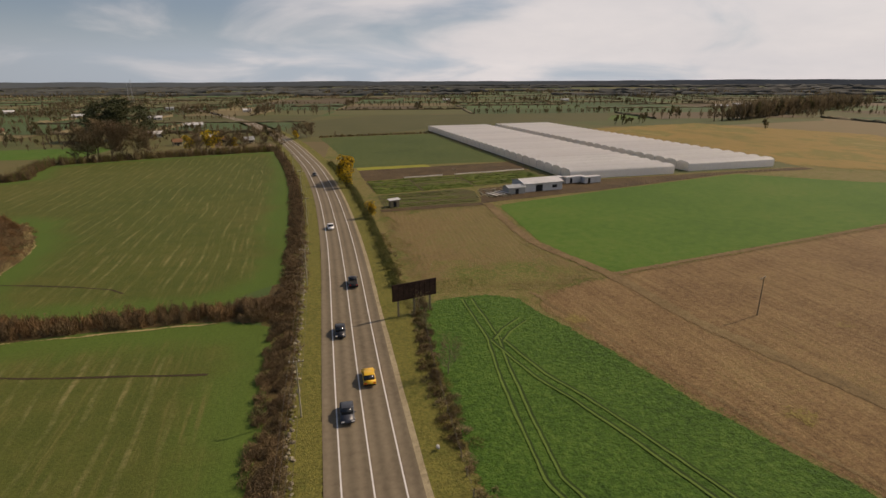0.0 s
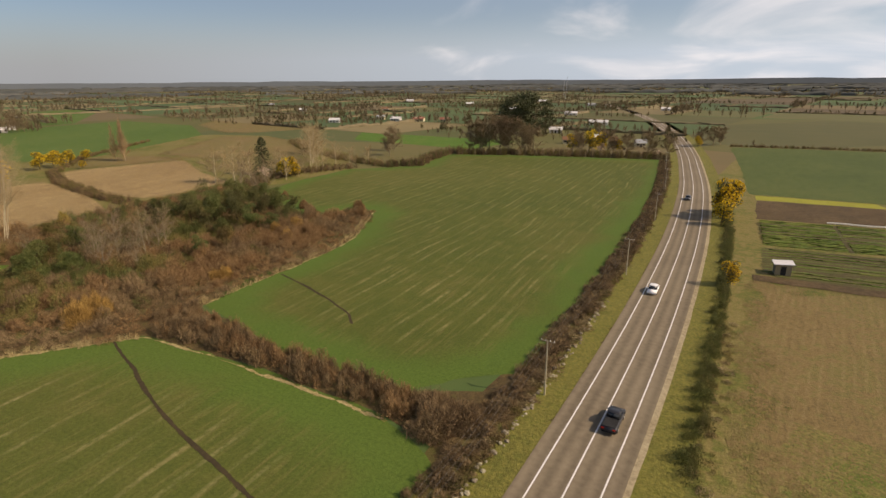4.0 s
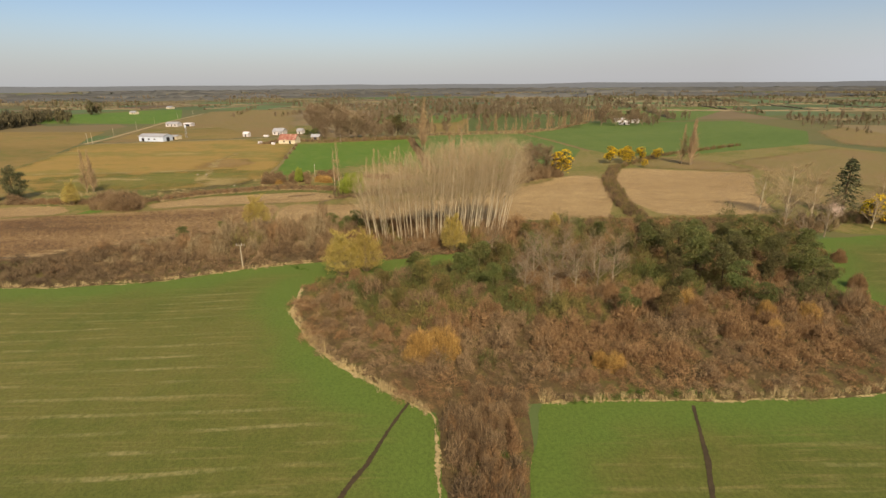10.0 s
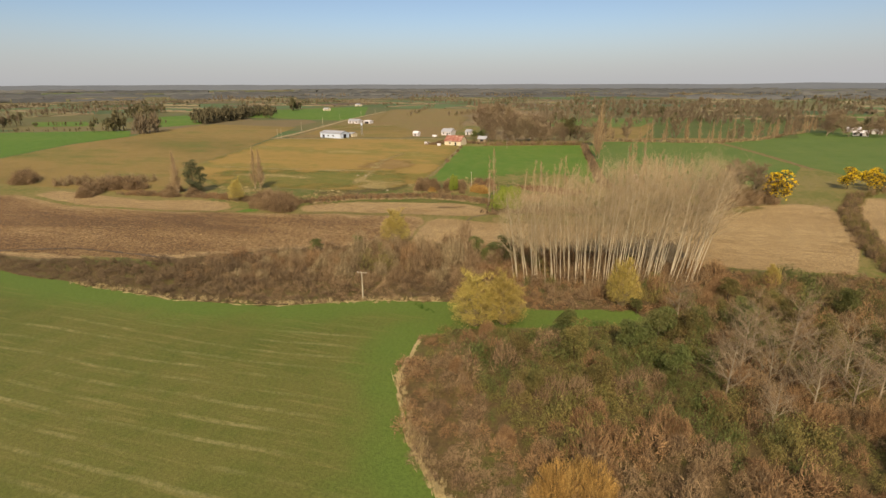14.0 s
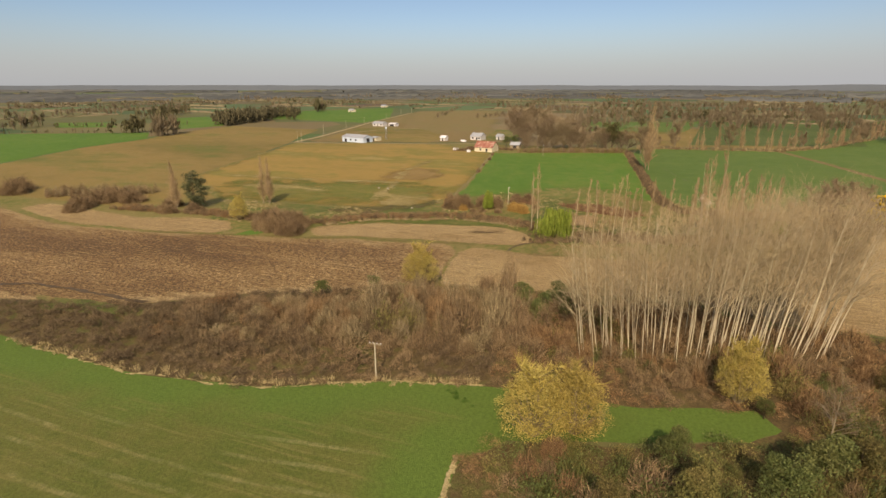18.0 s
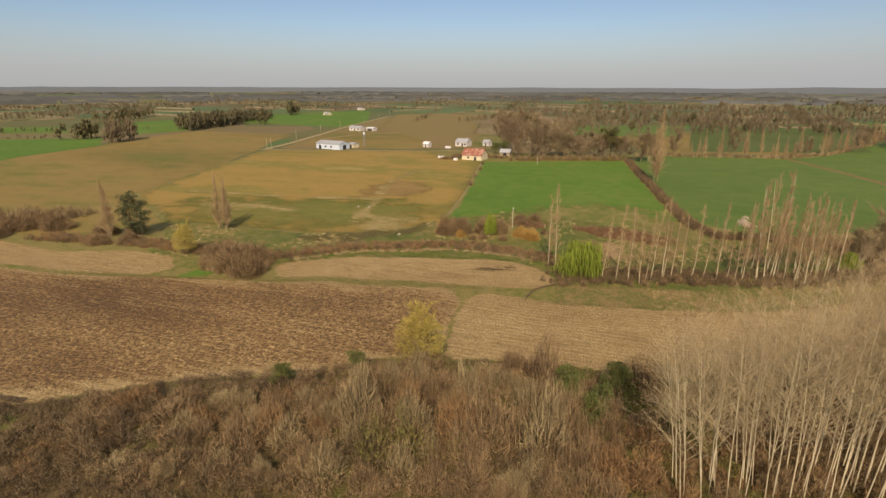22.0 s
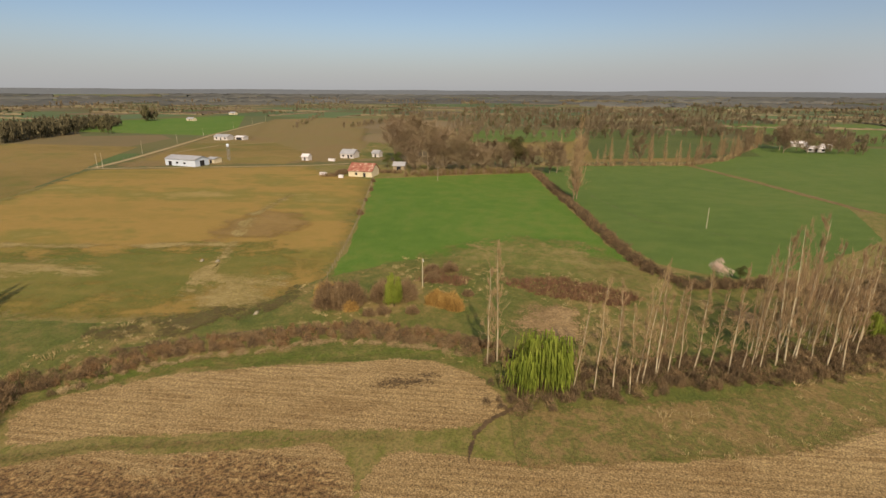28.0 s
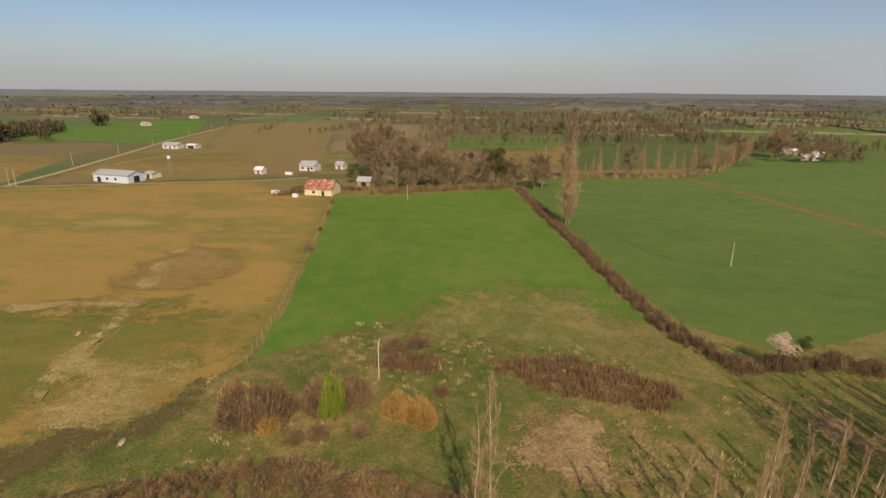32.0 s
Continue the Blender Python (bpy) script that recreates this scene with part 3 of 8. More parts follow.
def box(bm, x0, x1, y0, y1, z0, z1, bevel=0.0):
    r = bmesh.ops.create_cube(bm, size=1, matrix=Matrix.Translation(((x0 + x1) / 2, (y0 + y1) / 2, (z0 + z1) / 2)) @ Matrix.Diagonal((x1 - x0, y1 - y0, z1 - z0, 1)))
    if bevel:
        es = {e for v in r["verts"] for e in v.link_edges}
        bmesh.ops.bevel(bm, geom=list(es), offset=bevel, segments=2, affect="EDGES", profile=0.6)
    return bm


def box_mesh(name, material, *dims, bevel=0.0):
    return bm_mesh(name, box(bmesh.new(), *dims, bevel=bevel), material)


def prism(name, material, profile, y0, y1, axis="y"):
    """A solid from a profile [(x, z)] drawn out along y."""
    bm = bmesh.new()
    a = [bm.verts.new((x, y0, z)) for x, z in profile]
    b = [bm.verts.new((x, y1, z)) for x, z in profile]
    bm.faces.new(a)
    bm.faces.new(b[::-1])
    n = len(a)
    for i in range(n):
        bm.faces.new((a[i], b[i], b[(i + 1) % n], a[(i + 1) % n]))
    bmesh.ops.recalc_face_normals(bm, faces=bm.faces)
    return bm_mesh(name, bm, material)


def tube(points, radii, n=6):
    """V, F (quads) of a tapered tube along points."""
    P = np.array(points, dtype=float)
    V, F = [], []
    for i, p in enumerate(P):
        d = P[min(i + 1, len(P) - 1)] - P[max(i - 1, 0)]
        d = d / (np.linalg.norm(d) + 1e-9)
        a = np.cross(d, (0.31, 0.95, 0.02))
        a /= np.linalg.norm(a) + 1e-9
        b = np.cross(d, a)
        for k in range(n):
            t = 2 * math.pi * k / n
            V.append(p + radii[i] * (math.cos(t) * a + math.sin(t) * b))
    for i in range(len(P) - 1):
        for k in range(n):
            F.append((i * n + k, i * n + (k + 1) % n, (i + 1) * n + (k + 1) % n, (i + 1) * n + k))
    return np.array(V), np.array(F)


def joined(parts_):
    V, F, o = [], [], 0
    for v, f in parts_:
        if len(v) == 0:
            continue
        V.append(v)
        F.append(np.asarray(f) + o)
        o += len(v)
    return np.concatenate(V), np.concatenate(F)


def unit(n, rng):
    d = rng.normal(size=(n, 3))
    return d / np.linalg.norm(d, axis=1)[:, None]


def leaves(C, size, rng, slim=0.55, lie=0.0):
    """Small pointed leaves or leaf clumps at C. lie: how far they lie level."""
    n = len(C)
    a, b = unit(n, rng), unit(n, rng)
    a[:, 2] *= 1 - lie
    b[:, 2] *= 1 - lie
    b = np.cross(a, b)
    b /= np.linalg.norm(b, axis=1)[:, None] + 1e-9
    s = np.broadcast_to(np.asarray(size, dtype=float), (n,))[:, None] * rng.uniform(0.6, 1.3, (n, 1))
    V = np.stack([C + a * s, C - a * s * 0.8 + b * s * slim, C - a * s * 0.8 - b * s * slim], 1).reshape(-1, 3)
    return V, np.arange(3 * n).reshape(n, 3)


def twigs(P0, P1, w, rng):
    """Slim tapering twigs from P0 to P1."""
    d = P1 - P0
    s = np.cross(d, unit(len(d), rng))
    s /= np.linalg.norm(s, axis=1)[:, None] + 1e-9
    w = np.broadcast_to(np.asarray(w, dtype=float), (len(d),))[:, None]
    V = np.stack([P0 + s * w, P1, P0 - s * w], 1).reshape(-1, 3)
    return V, np.arange(3 * len(d)).reshape(-1, 3)


def blobs(n, rng, centres, radii, squash=0.85, shell=0.72):
    """n points in the outer shell of a cluster of rounded masses."""
    centres, radii = np.array(centres, dtype=float), np.array(radii, dtype=float)
    k = rng.choice(len(radii), n, p=radii ** 2 / (radii ** 2).sum())
    d = unit(n, rng)
    d[:, 2] = np.where(rng.random(n) < 0.6, np.abs(d[:, 2]), d[:, 2])
    r = radii[k] * rng.uniform(shell, 1.05, n)
    p = centres[k] + d * r[:, None] * np.array((1, 1, squash))
    p[:, 2] = np.maximum(p[:, 2], 0.05)
    return p, d


def inside(P, poly):
    poly = np.asarray(poly, dtype=float)
    x, y = P[:, 0], P[:, 1]
    r = np.zeros(len(P), dtype=bool)
    j = len(poly) - 1
    for i in range(len(poly)):
        xi, yi, xj, yj = *poly[i], *poly[j]
        c = ((yi > y) != (yj > y)) & (x < (xj - xi) * (y - yi) / (yj - yi + 1e-12) + xi)
        r ^= c
        j = i
    return r


def edge_distance(P, poly):
    poly = np.asarray(poly, dtype=float)
    best = np.full(len(P), 1e9)
    for i in range(len(poly)):
        a, b = poly[i], poly[(i + 1) % len(poly)]
        ab = b - a
        t = np.clip(((P - a) @ ab) / (ab @ ab + 1e-9), 0, 1)
        best = np.minimum(best, np.linalg.norm(P - (a + t[:, None] * ab), axis=1))
    return best


def scatter(poly, step, rng):
    poly = np.asarray(poly, dtype=float)
    lo, hi = poly.min(0), poly.max(0)
    gx, gy = np.meshgrid(np.arange(lo[0], hi[0], step), np.arange(lo[1], hi[1], step))
    P = np.stack([gx.ravel(), gy.ravel()], 1)
    P = P + rng.uniform(-0.5, 0.5, P.shape) * step
    return P[inside(P, poly)]


def along(line, step, rng=None, jitter=0.0):
    """Points every step metres along a polyline."""
    L = np.asarray(line, dtype=float)
    seg = np.linalg.norm(np.diff(L, axis=0), axis=1)
    s = np.concatenate([[0], np.cumsum(seg)])
    q = np.arange(0, s[-1], step)
    P = np.stack([np.interp(q, s, L[:, k]) for k in range(L.shape[1])], 1)
    if rng is not None and jitter:
        P[:, :2] += rng.uniform(-jitter, jitter, (len(P), 2))
    return P


FIELD_Z = [0.036, 0]


def field(name, poly, material, label, step=8.0, ragged=0.5, z=None, relief=0.0, category="field"):
    """A field laid on the plain, with an uneven edge; each vertex knows its distance to the edge."""
    rng = np.random.default_rng(len(poly) * 31 + len(name))
    ring = along(list(poly) + [poly[0]], max(1.5, step * 0.3))
    wob = np.array([(noise.noise(Vector((x * 0.12, y * 0.12, 1.0))) + 0.5 * noise.noise(Vector((x * 0.45, y * 0.45, 5.0))), noise.noise(Vector((x * 0.12, y * 0.12, 8.0))) + 0.5 * noise.noise(Vector((x * 0.45, y * 0.45, 12.0)))) for x, y in ring])
    ring = ring + wob * ragged
    inner = scatter(ring, step, rng)
    if len(inner):
        inner = inner[edge_distance(inner, ring) > step * 0.35]
    pts = np.concatenate([ring, inner]) if len(inner) else ring
    n = len(ring)
    out = delaunay_2d_cdt([Vector(p) for p in pts.tolist()], [(i, (i + 1) % n) for i in range(n)], [], 1, 1e-4)
    V = np.array([v[:] for v in out[0]])
    F = np.array([list(f) for f in out[2]])
    if z is None:
        z = FIELD_Z[0] + 0.004 * (FIELD_Z[1] % 8)
        FIELD_Z[1] += 1
    ed = edge_distance(V, poly)
    Z = np.full(len(V), z)
    if relief:
        Z += relief * np.clip(ed / 4, 0, 1) * np.array([noise.noise(Vector((x * 0.05, y * 0.05, 3.0))) * 0.5 + 0.5 for x, y in V])
    me = mesh_np(name, np.column_stack([V, Z]), F, material, True)
    if len(me.polygons) and me.polygons[0].normal.z < 0:
        me.flip_normals()
    at = me.attributes.new("edge", "FLOAT", "POINT")
    at.data.foreach_set("value", ed.astype(np.float32))
    return tagged(new(name, me), label, category, kind="structure")


def strip(name, line, left, right, material, label, z, step=4.0, cols=1, category="road", ragged=0.0, kind="structure", thick=0.0):
    """A band along a line from the offset left to the offset right."""
    P = along(line, step)
    P = np.concatenate([P, [np.asarray(line[-1], dtype=float)]])
    d = np.gradient(P, axis=0)
    d /= np.linalg.norm(d, axis=1)[:, None]
    nrm = np.stack([d[:, 1], -d[:, 0]], 1)
    offs = np.linspace(left, right, cols + 1)
    rng = np.random.default_rng(len(P))
    V = []
    for o in offs:
        j = ragged * 1.6 * np.array([noise.noise(Vector((x * 0.2, y * 0.2, o))) + 0.6 * noise.noise(Vector((x * 0.7, y * 0.7, o + 9))) for x, y in P]) if ragged else 0
        V.append(np.column_stack([P + nrm * (o + j)[:, None] if ragged else P + nrm * o, np.full(len(P), z)]))
    V = np.stack(V, 1)
    m, k = len(P), cols + 1
    F = np.array([(i * k + j, (i) * k + j + 1, (i + 1) * k + j + 1, (i + 1) * k + j) for i in range(m - 1) for j in range(cols)])
    me = mesh_np(name, V.reshape(-1, 3), F, material)
    at = me.attributes.new("across", "FLOAT", "POINT")
    at.data.foreach_set("value", np.tile(offs, m).astype(np.float32))
    ee = me.attributes.new("edge", "FLOAT", "POINT")
    ee.data.foreach_set("value", np.tile(np.minimum(offs - left, right - offs), m).astype(np.float32))
    if me.polygons[0].normal.z < 0:
        me.flip_normals()
    return tagged(new(name, me), label, category, kind=kind)


def stuff(name, label, category, protos, inst, material):
    """Many like things as one object. inst rows: x, y, z, turn, radius, height, proto."""
    inst = np.asarray(inst, dtype=float)
    Vs, Fs, o = [], [], 0
    for k, (v, f) in enumerate(protos):
        q = inst[inst[:, 6].astype(int) % len(protos) == k]
        if not len(q):
            continue
        c, s = np.cos(q[:, 3]), np.sin(q[:, 3])
        x = (v[None, :, 0] * c[:, None] - v[None, :, 1] * s[:, None]) * q[:, 4:5] + q[:, 0:1]
        y = (v[None, :, 0] * s[:, None] + v[None, :, 1] * c[:, None]) * q[:, 4:5] + q[:, 1:2]
        z = v[None, :, 2] * q[:, 5:6] + q[:, 2:3]
        Vs.append(np.stack([x, y, z], 2).reshape(-1, 3))
        Fs.append((f[None] + (np.arange(len(q)) * len(v))[:, None, None]).reshape(-1, f.shape[1]) + o)
        o += len(Vs[-1])
    return tagged(new(name, mesh_np(name, np.concatenate(Vs), np.concatenate(Fs), material)), label, category, kind="stuff")

# ---- plants: shapes ----
def shrub_twiggy(seed, n=150, w=0.012, ln=(0.25, 0.55), up=0.6, rough=0.34, leaf=0.0, leaf_n=0):
    """A bush of radius 1 and height 1: close fine twigs that fill an uneven dome and stand out over it, with small leaves or none."""
    rng = np.random.default_rng(seed)
    off = rng.uniform(0, 50, 3)
    tall = np.array((1, 1, 1.15))

    def reach(D):
        return 0.78 * np.array([1 + rough * noise.noise(Vector(d * 1.9 + off)) + 0.6 * rough * noise.noise(Vector(d * 4.3 + off)) for d in D])

    def outward(m):
        d = unit(m, rng)
        d[:, 2] = np.abs(d[:, 2]) - 0.06
        return d

    d = outward(n)
    q = d * (reach(d) * rng.uniform(0.80, 1.06, n))[:, None] * tall
    p = q - (d * 0.7 + np.array((0, 0, up)) + rng.normal(0, 0.34, (n, 3))) * rng.uniform(*ln, (n, 1))
    p[:, 2] = np.maximum(p[:, 2], 0.0)
    parts_ = [twigs(p, q, w, rng)]
    if leaf_n:
        d = outward(leaf_n)
        parts_.append(leaves(d * (reach(d) * rng.uniform(0.62, 1.1, leaf_n))[:, None] * tall, leaf, rng, 0.55))
    return joined(parts_)


def tuft(seed, n=26):
    rng = np.random.default_rng(seed)
    p = np.column_stack([rng.normal(0, 0.4, (n, 2)), np.zeros(n)])
    q = p * np.array((1.6, 1.6, 1)) + np.column_stack([rng.normal(0, 0.12, (n, 2)), rng.uniform(0.5, 1.0, n)])
    return twigs(p, q, 0.05, rng)


def far_tree(seed, bare):
    """A tree for the distance, height 1 and radius 1."""
    rng = np.random.default_rng(seed)
    if bare:
        n = 44
        t = rng.uniform(0.30, 1.0, n)
        a = rng.uniform(0, 6.28, n)
        out = rng.uniform(0.1, 0.62, n) * (1.15 - 0.7 * np.abs(t - 0.55))
        tip = np.column_stack([np.cos(a) * out, np.sin(a) * out, t])
        root = tip * np.array((0.35, 0.35, 0.6))
        return joined([twigs(root, tip, 0.042, rng), twigs(np.zeros((2, 3)), np.column_stack([rng.normal(0, 0.08, (2, 2)), np.full(2, 0.9)]), 0.06, rng)])
    cs = np.column_stack([rng.uniform(-0.4, 0.4, (4, 2)), rng.uniform(0.32, 0.75, 4)])
    c, _ = blobs(64, rng, cs, rng.uniform(0.25, 0.4, 4), 0.7, 0.5)
    return joined([leaves(c, 0.145, rng, 0.7), twigs(np.zeros((3, 3)), np.column_stack([rng.normal(0, 0.1, (3, 2)), np.full(3, 0.6)]), 0.05, rng)])


ROUND = [shrub_twiggy(180 + s, 120, 0.009, (0.2, 0.4), 0.4, 0.40, 0.040, 640) for s in range(6)]
DENSE = [shrub_twiggy(160 + s, 480, 0.0150, (0.13, 0.36), 0.12, 0.46) for s in range(6)]
HEDGE = [shrub_twiggy(200 + s, 260, 0.020, (0.2, 0.46), 0.25, 0.42, 0.05, 40) for s in range(6)]
MOUND = [shrub_twiggy(220 + s, 760, 0.0095, (0.16, 0.40), 0.35, 0.26) for s in range(5)]
UPRIGHT = [shrub_twiggy(240 + s, 950, 0.0095, (0.14, 0.38), 0.30, 0.40) for s in range(6)]
LEAFY = [shrub_twiggy(20 + s, 90, 0.014, (0.2, 0.5), 0.5, 0.40, 0.055, 280) for s in range(5)]
TUFTS = [tuft(40 + s) for s in range(4)]
FAR_BARE = [far_tree(60 + s, True) for s in range(5)]
FAR_LEAFY = [far_tree(80 + s, False) for s in range(5)]


def limbs(rng, h, r, start, count, rise, reach, lean=0.0, trunk_to=1.0, fork=0, fork_reach=0.4, limb=0.42):
    """Trunk and limbs of a tree with fork side branches on each limb: the tubes, and the starts and ends of the branches."""
    bx, by = rng.normal(0, lean, 2)
    tr = [(bx * t * h + rng.normal(0, 0.006 * h) * (t > 0), by * t * h + rng.normal(0, 0.006 * h) * (t > 0), t * h * trunk_to) for t in (0, 0.25, 0.5, 0.75, 1.0)]
    tubes = [tube(tr, [r, r * 0.8, r * 0.6, r * 0.38, r * 0.1], 7)]
    tr = np.array(tr)
    ends, starts = [], []
    for i in range(count):
        t = start + (0.97 - start) * (i + rng.random() * 0.6) / count
        p = np.array([np.interp(t, (0, 0.25, 0.5, 0.75, 1.0), tr[:, k]) for k in range(3)])
        a = rng.uniform(0, 2 * math.pi)
        ln = reach * h * (1 - 0.55 * t) * rng.uniform(0.7, 1.2)
        e = p + np.array((math.cos(a) * ln, math.sin(a) * ln, ln * rise * rng.uniform(0.7, 1.3)))
        mid = (p + e) / 2 + np.array((0, 0, -0.06 * ln)) + rng.normal(0, 0.04 * ln, 3)
        rr = r * limb * (1 - 0.75 * t)
        tubes.append(tube([p, mid, e], [rr, rr * 0.7, rr * 0.25], 5))
        if not fork:
            ends.append(e)
            starts.append(p)
        for j in range(fork):
            u = rng.uniform(0.25, 0.95)
            f0 = p + (e - p) * u + (mid - (p + e) / 2) * 4 * u * (1 - u)
            f1 = f0 + ((e - p) * 0.6 + np.linalg.norm(e - p) * rng.normal(0, 0.5, 3) * np.array((1, 1, 0.6)) + np.array((0, 0, 0.15 * ln))) * fork_reach * rng.uniform(0.6, 1.2)
            tubes.append(tube([f0, f1], [rr * 0.38, rr * 0.1], 3))
            starts.append(f0)
            ends.append(f1)
    return (tubes[0], joined([(v_, np.concatenate([f_[:, :3], f_[:, [0, 2, 3]]])) for v_, f_ in tubes[1:]])), np.array(starts), np.array(ends), tr


def fine_twigs(rng, st, en, n, spread, rise, w, along_=(0.1, 1.05)):
    """n fine twigs standing off the branches from st to en."""
    k = rng.integers(0, len(en), n)
    p = st[k] + (en[k] - st[k]) * rng.uniform(*along_, (n, 1))
    d = en[k] - st[k]
    d /= np.linalg.norm(d, axis=1)[:, None] + 1e-9
    q = p + d * spread * 0.8 + np.column_stack([rng.normal(0, spread, (n, 2)), rng.normal(rise, spread * 0.6, n)])
    return twigs(p, q, w, rng)


def make_tree(kind, seed, h):
    """Trunk and crown meshes of one tree, h metres high."""
    rng = np.random.default_rng(seed)
    crown2 = None
    if kind == "bare_poplar":
        tv, st, en, tr = limbs(rng, h, 0.0038 * h, 0.34, 19, 1.3, 0.23, 0.03, 1.0, 6, 0.6, 0.75)
        cr = fine_twigs(rng, st, en, 1050, 0.42, 0.4, 0.0065)
        mats = ("bark_white", "twig_tan", "branch_tan")
    elif kind == "lombardy":
        tv, st, en, tr = limbs(rng, h, 0.0058 * h, 0.16, 28, 2.6, 0.065, 0.012, 1.0, 3, 0.5)
        cr = fine_twigs(rng, st, en, 2600, 0.20, 0.6, 0.010)
        mats = ("bark_white", "twig_poplar", "twig_poplar")
    elif kind == "column_poplar":
        tv, st, en, tr = limbs(rng, h, 0.012 * h, 0.05, 70, 2.2, 0.11, 0.01, 1.0, 5, 0.5)
        cr = fine_twigs(rng, st, en, 9000, 0.35, 0.8, 0.016)
        mats = ("bark_grey", "twig_poplar", "twig_poplar")
    elif kind in ("bare_tree", "pale_tree"):
        tv, st, en, tr = limbs(rng, h, 0.015 * h, 0.1, 20, 1.1, 0.34, 0.03, 0.88, 7, 0.5)
        cr = fine_twigs(rng, st, en, 3600, 0.04 * h, 0.02 * h, 0.0009 * h)
        mats = ("bark_pale", "twig_bare", "bark_pale") if kind == "bare_tree" else ("bark_white", "twig_tan", "branch_tan")
    elif kind == "winter_tree":
        tv, st, en, tr = limbs(rng, h, 0.016 * h, 0.08, 24, 1.1, 0.34, 0.03, 0.86, 6, 0.5)
        cr = fine_twigs(rng, st, en, 8000, 0.05 * h, 0.02 * h, 0.0017 * h)
        mats = ("bark_grey", "twig_bare", "bark_grey")
    elif kind in ("evergreen", "green_tree", "olive_tree"):
        tv, st, en, tr = limbs(rng, h, 0.02 * h, 0.2, 9, 0.8, 0.28, 0.03, 0.8)
        cs = np.concatenate([en * np.array((0.9, 0.9, 0.95)), np.column_stack([rng.normal(0, 0.1 * h, (5, 2)), rng.uniform(0.3 * h, 0.8 * h, 5)])])
        c, _ = blobs(5200, rng, cs, rng.uniform(0.10, 0.18, len(cs)) * h, 0.9, 0.6)
        cr = leaves(c, 0.012 * h + 0.025, rng, 0.6)
        mats = ("bark_dark", {"evergreen": "leaf_dark", "green_tree": "leaf_green", "olive_tree": "leaf_olive"}[kind])
    elif kind == "yellow_willow":
        tv, st, en, tr = limbs(rng, h, 0.016 * h, 0.05, 24, 1.5, 0.30, 0.02, 0.85)
        n = 1100
        k = rng.integers(0, len(en), n)
        p = st[k] + (en[k] - st[k]) * rng.uniform(0.2, 1.05, (n, 1))
        q = p + np.column_stack([rng.normal(0, 0.05 * h, (n, 2)), rng.uniform(0.02 * h, 0.13 * h, n)])
        cr = twigs(p, q, 0.05, rng)
        ga = np.arange(34) * 2.4
        gz = (np.arange(34) + 0.5) / 34
        gr_ = np.sqrt(1 - gz ** 2)
        cs = np.column_stack([np.cos(ga) * gr_ * 0.27 * h, np.sin(ga) * gr_ * 0.27 * h, (0.26 + gz * 0.52) * h]) * rng.uniform(0.92, 1.06, (34, 1))
        low_ = np.column_stack([np.cos(ga[:12]) * 0.25 * h, np.sin(ga[:12]) * 0.25 * h, np.full(12, 0.17 * h)])
        fan = [tube([(math.cos(a) * 0.03 * h, math.sin(a) * 0.03 * h, 0.0), (math.cos(a) * r_ * 0.45 * h, math.sin(a) * r_ * 0.45 * h, z_ * 0.4 * h), (math.cos(a) * r_ * h, math.sin(a) * r_ * h, z_ * h)], [0.06, 0.045, 0.015], 3) for a, r_, z_ in zip(rng.uniform(0, 6.28, 70), rng.uniform(0.12, 0.34, 70), rng.uniform(0.3, 0.55, 70))]
        tv = (tv[0], joined([tv[1]] + [(v_, np.concatenate([f_[:, :3], f_[:, [0, 2, 3]]])) for v_, f_ in fan]))
        low_[:, 2] = 0.22 * h
        c, _ = blobs(17000, rng, np.concatenate([cs, low_]), rng.uniform(0.085, 0.135, 46) * h, 1.05, 0.5)
        c = c[rng.random(len(c)) < np.clip(c[:, 2] / (0.30 * h), 0.12, 1)]
        cr = joined([cr, leaves(c, 0.085, rng, 0.5)])
        mats = ("bark_grey", "leaf_yellow")
    elif kind == "flower_tree":
        tv, st, en, tr = limbs(rng, h, 0.02 * h, 0.15, 8, 0.9, 0.26, 0.03, 0.8)
        cs = np.concatenate([en, np.column_stack([rng.normal(0, 0.1 * h, (4, 2)), rng.uniform(0.3 * h, 0.8 * h, 4)])])
        c, _ = blobs(700, rng, cs, rng.uniform(0.14, 0.2, len(cs)) * h, 0.9, 0.5)
        cr = leaves(c, 0.032 * h + 0.04, rng, 0.6)
        c2, _ = blobs(650, rng, cs, rng.uniform(0.16, 0.21, len(cs)) * h, 0.9, 0.85)
        crown2 = (leaves(c2, 0.03 * h + 0.03, rng, 0.7), "flower_yellow")
        mats = ("bark_dark", "leaf_olive")
    elif kind == "willow":
        tv, st, en, tr = limbs(rng, h, 0.035 * h, 0.25, 14, 1.0, 0.40, 0.02, 0.8)
        n = 900
        k = rng.integers(0, len(en), n)
        p = st[k] + (en[k] - st[k]) * rng.uniform(0.55, 1.1, (n, 1)) + np.column_stack([rng.normal(0, 0.06 * h, (n, 2)), rng.uniform(0, 0.10 * h, n)])
        segs = []
        low = np.maximum(0.4, p[:, 2] * rng.uniform(0.05, 0.6, n))
        for j in range(3):
            z0, z1 = p[:, 2] + (low - p[:, 2]) * j / 3, p[:, 2] + (low - p[:, 2]) * (j + 1.1) / 3
            out = p[:, :2] / (np.linalg.norm(p[:, :2], axis=1)[:, None] + 0.1)
            segs.append(twigs(np.column_stack([p[:, :2] + out * 0.12 * j, z0]), np.column_stack([p[:, :2] + out * 0.12 * (j + 1) + rng.normal(0, 0.08, (n, 2)), z1]), 0.06, rng))
        cr = joined(segs)
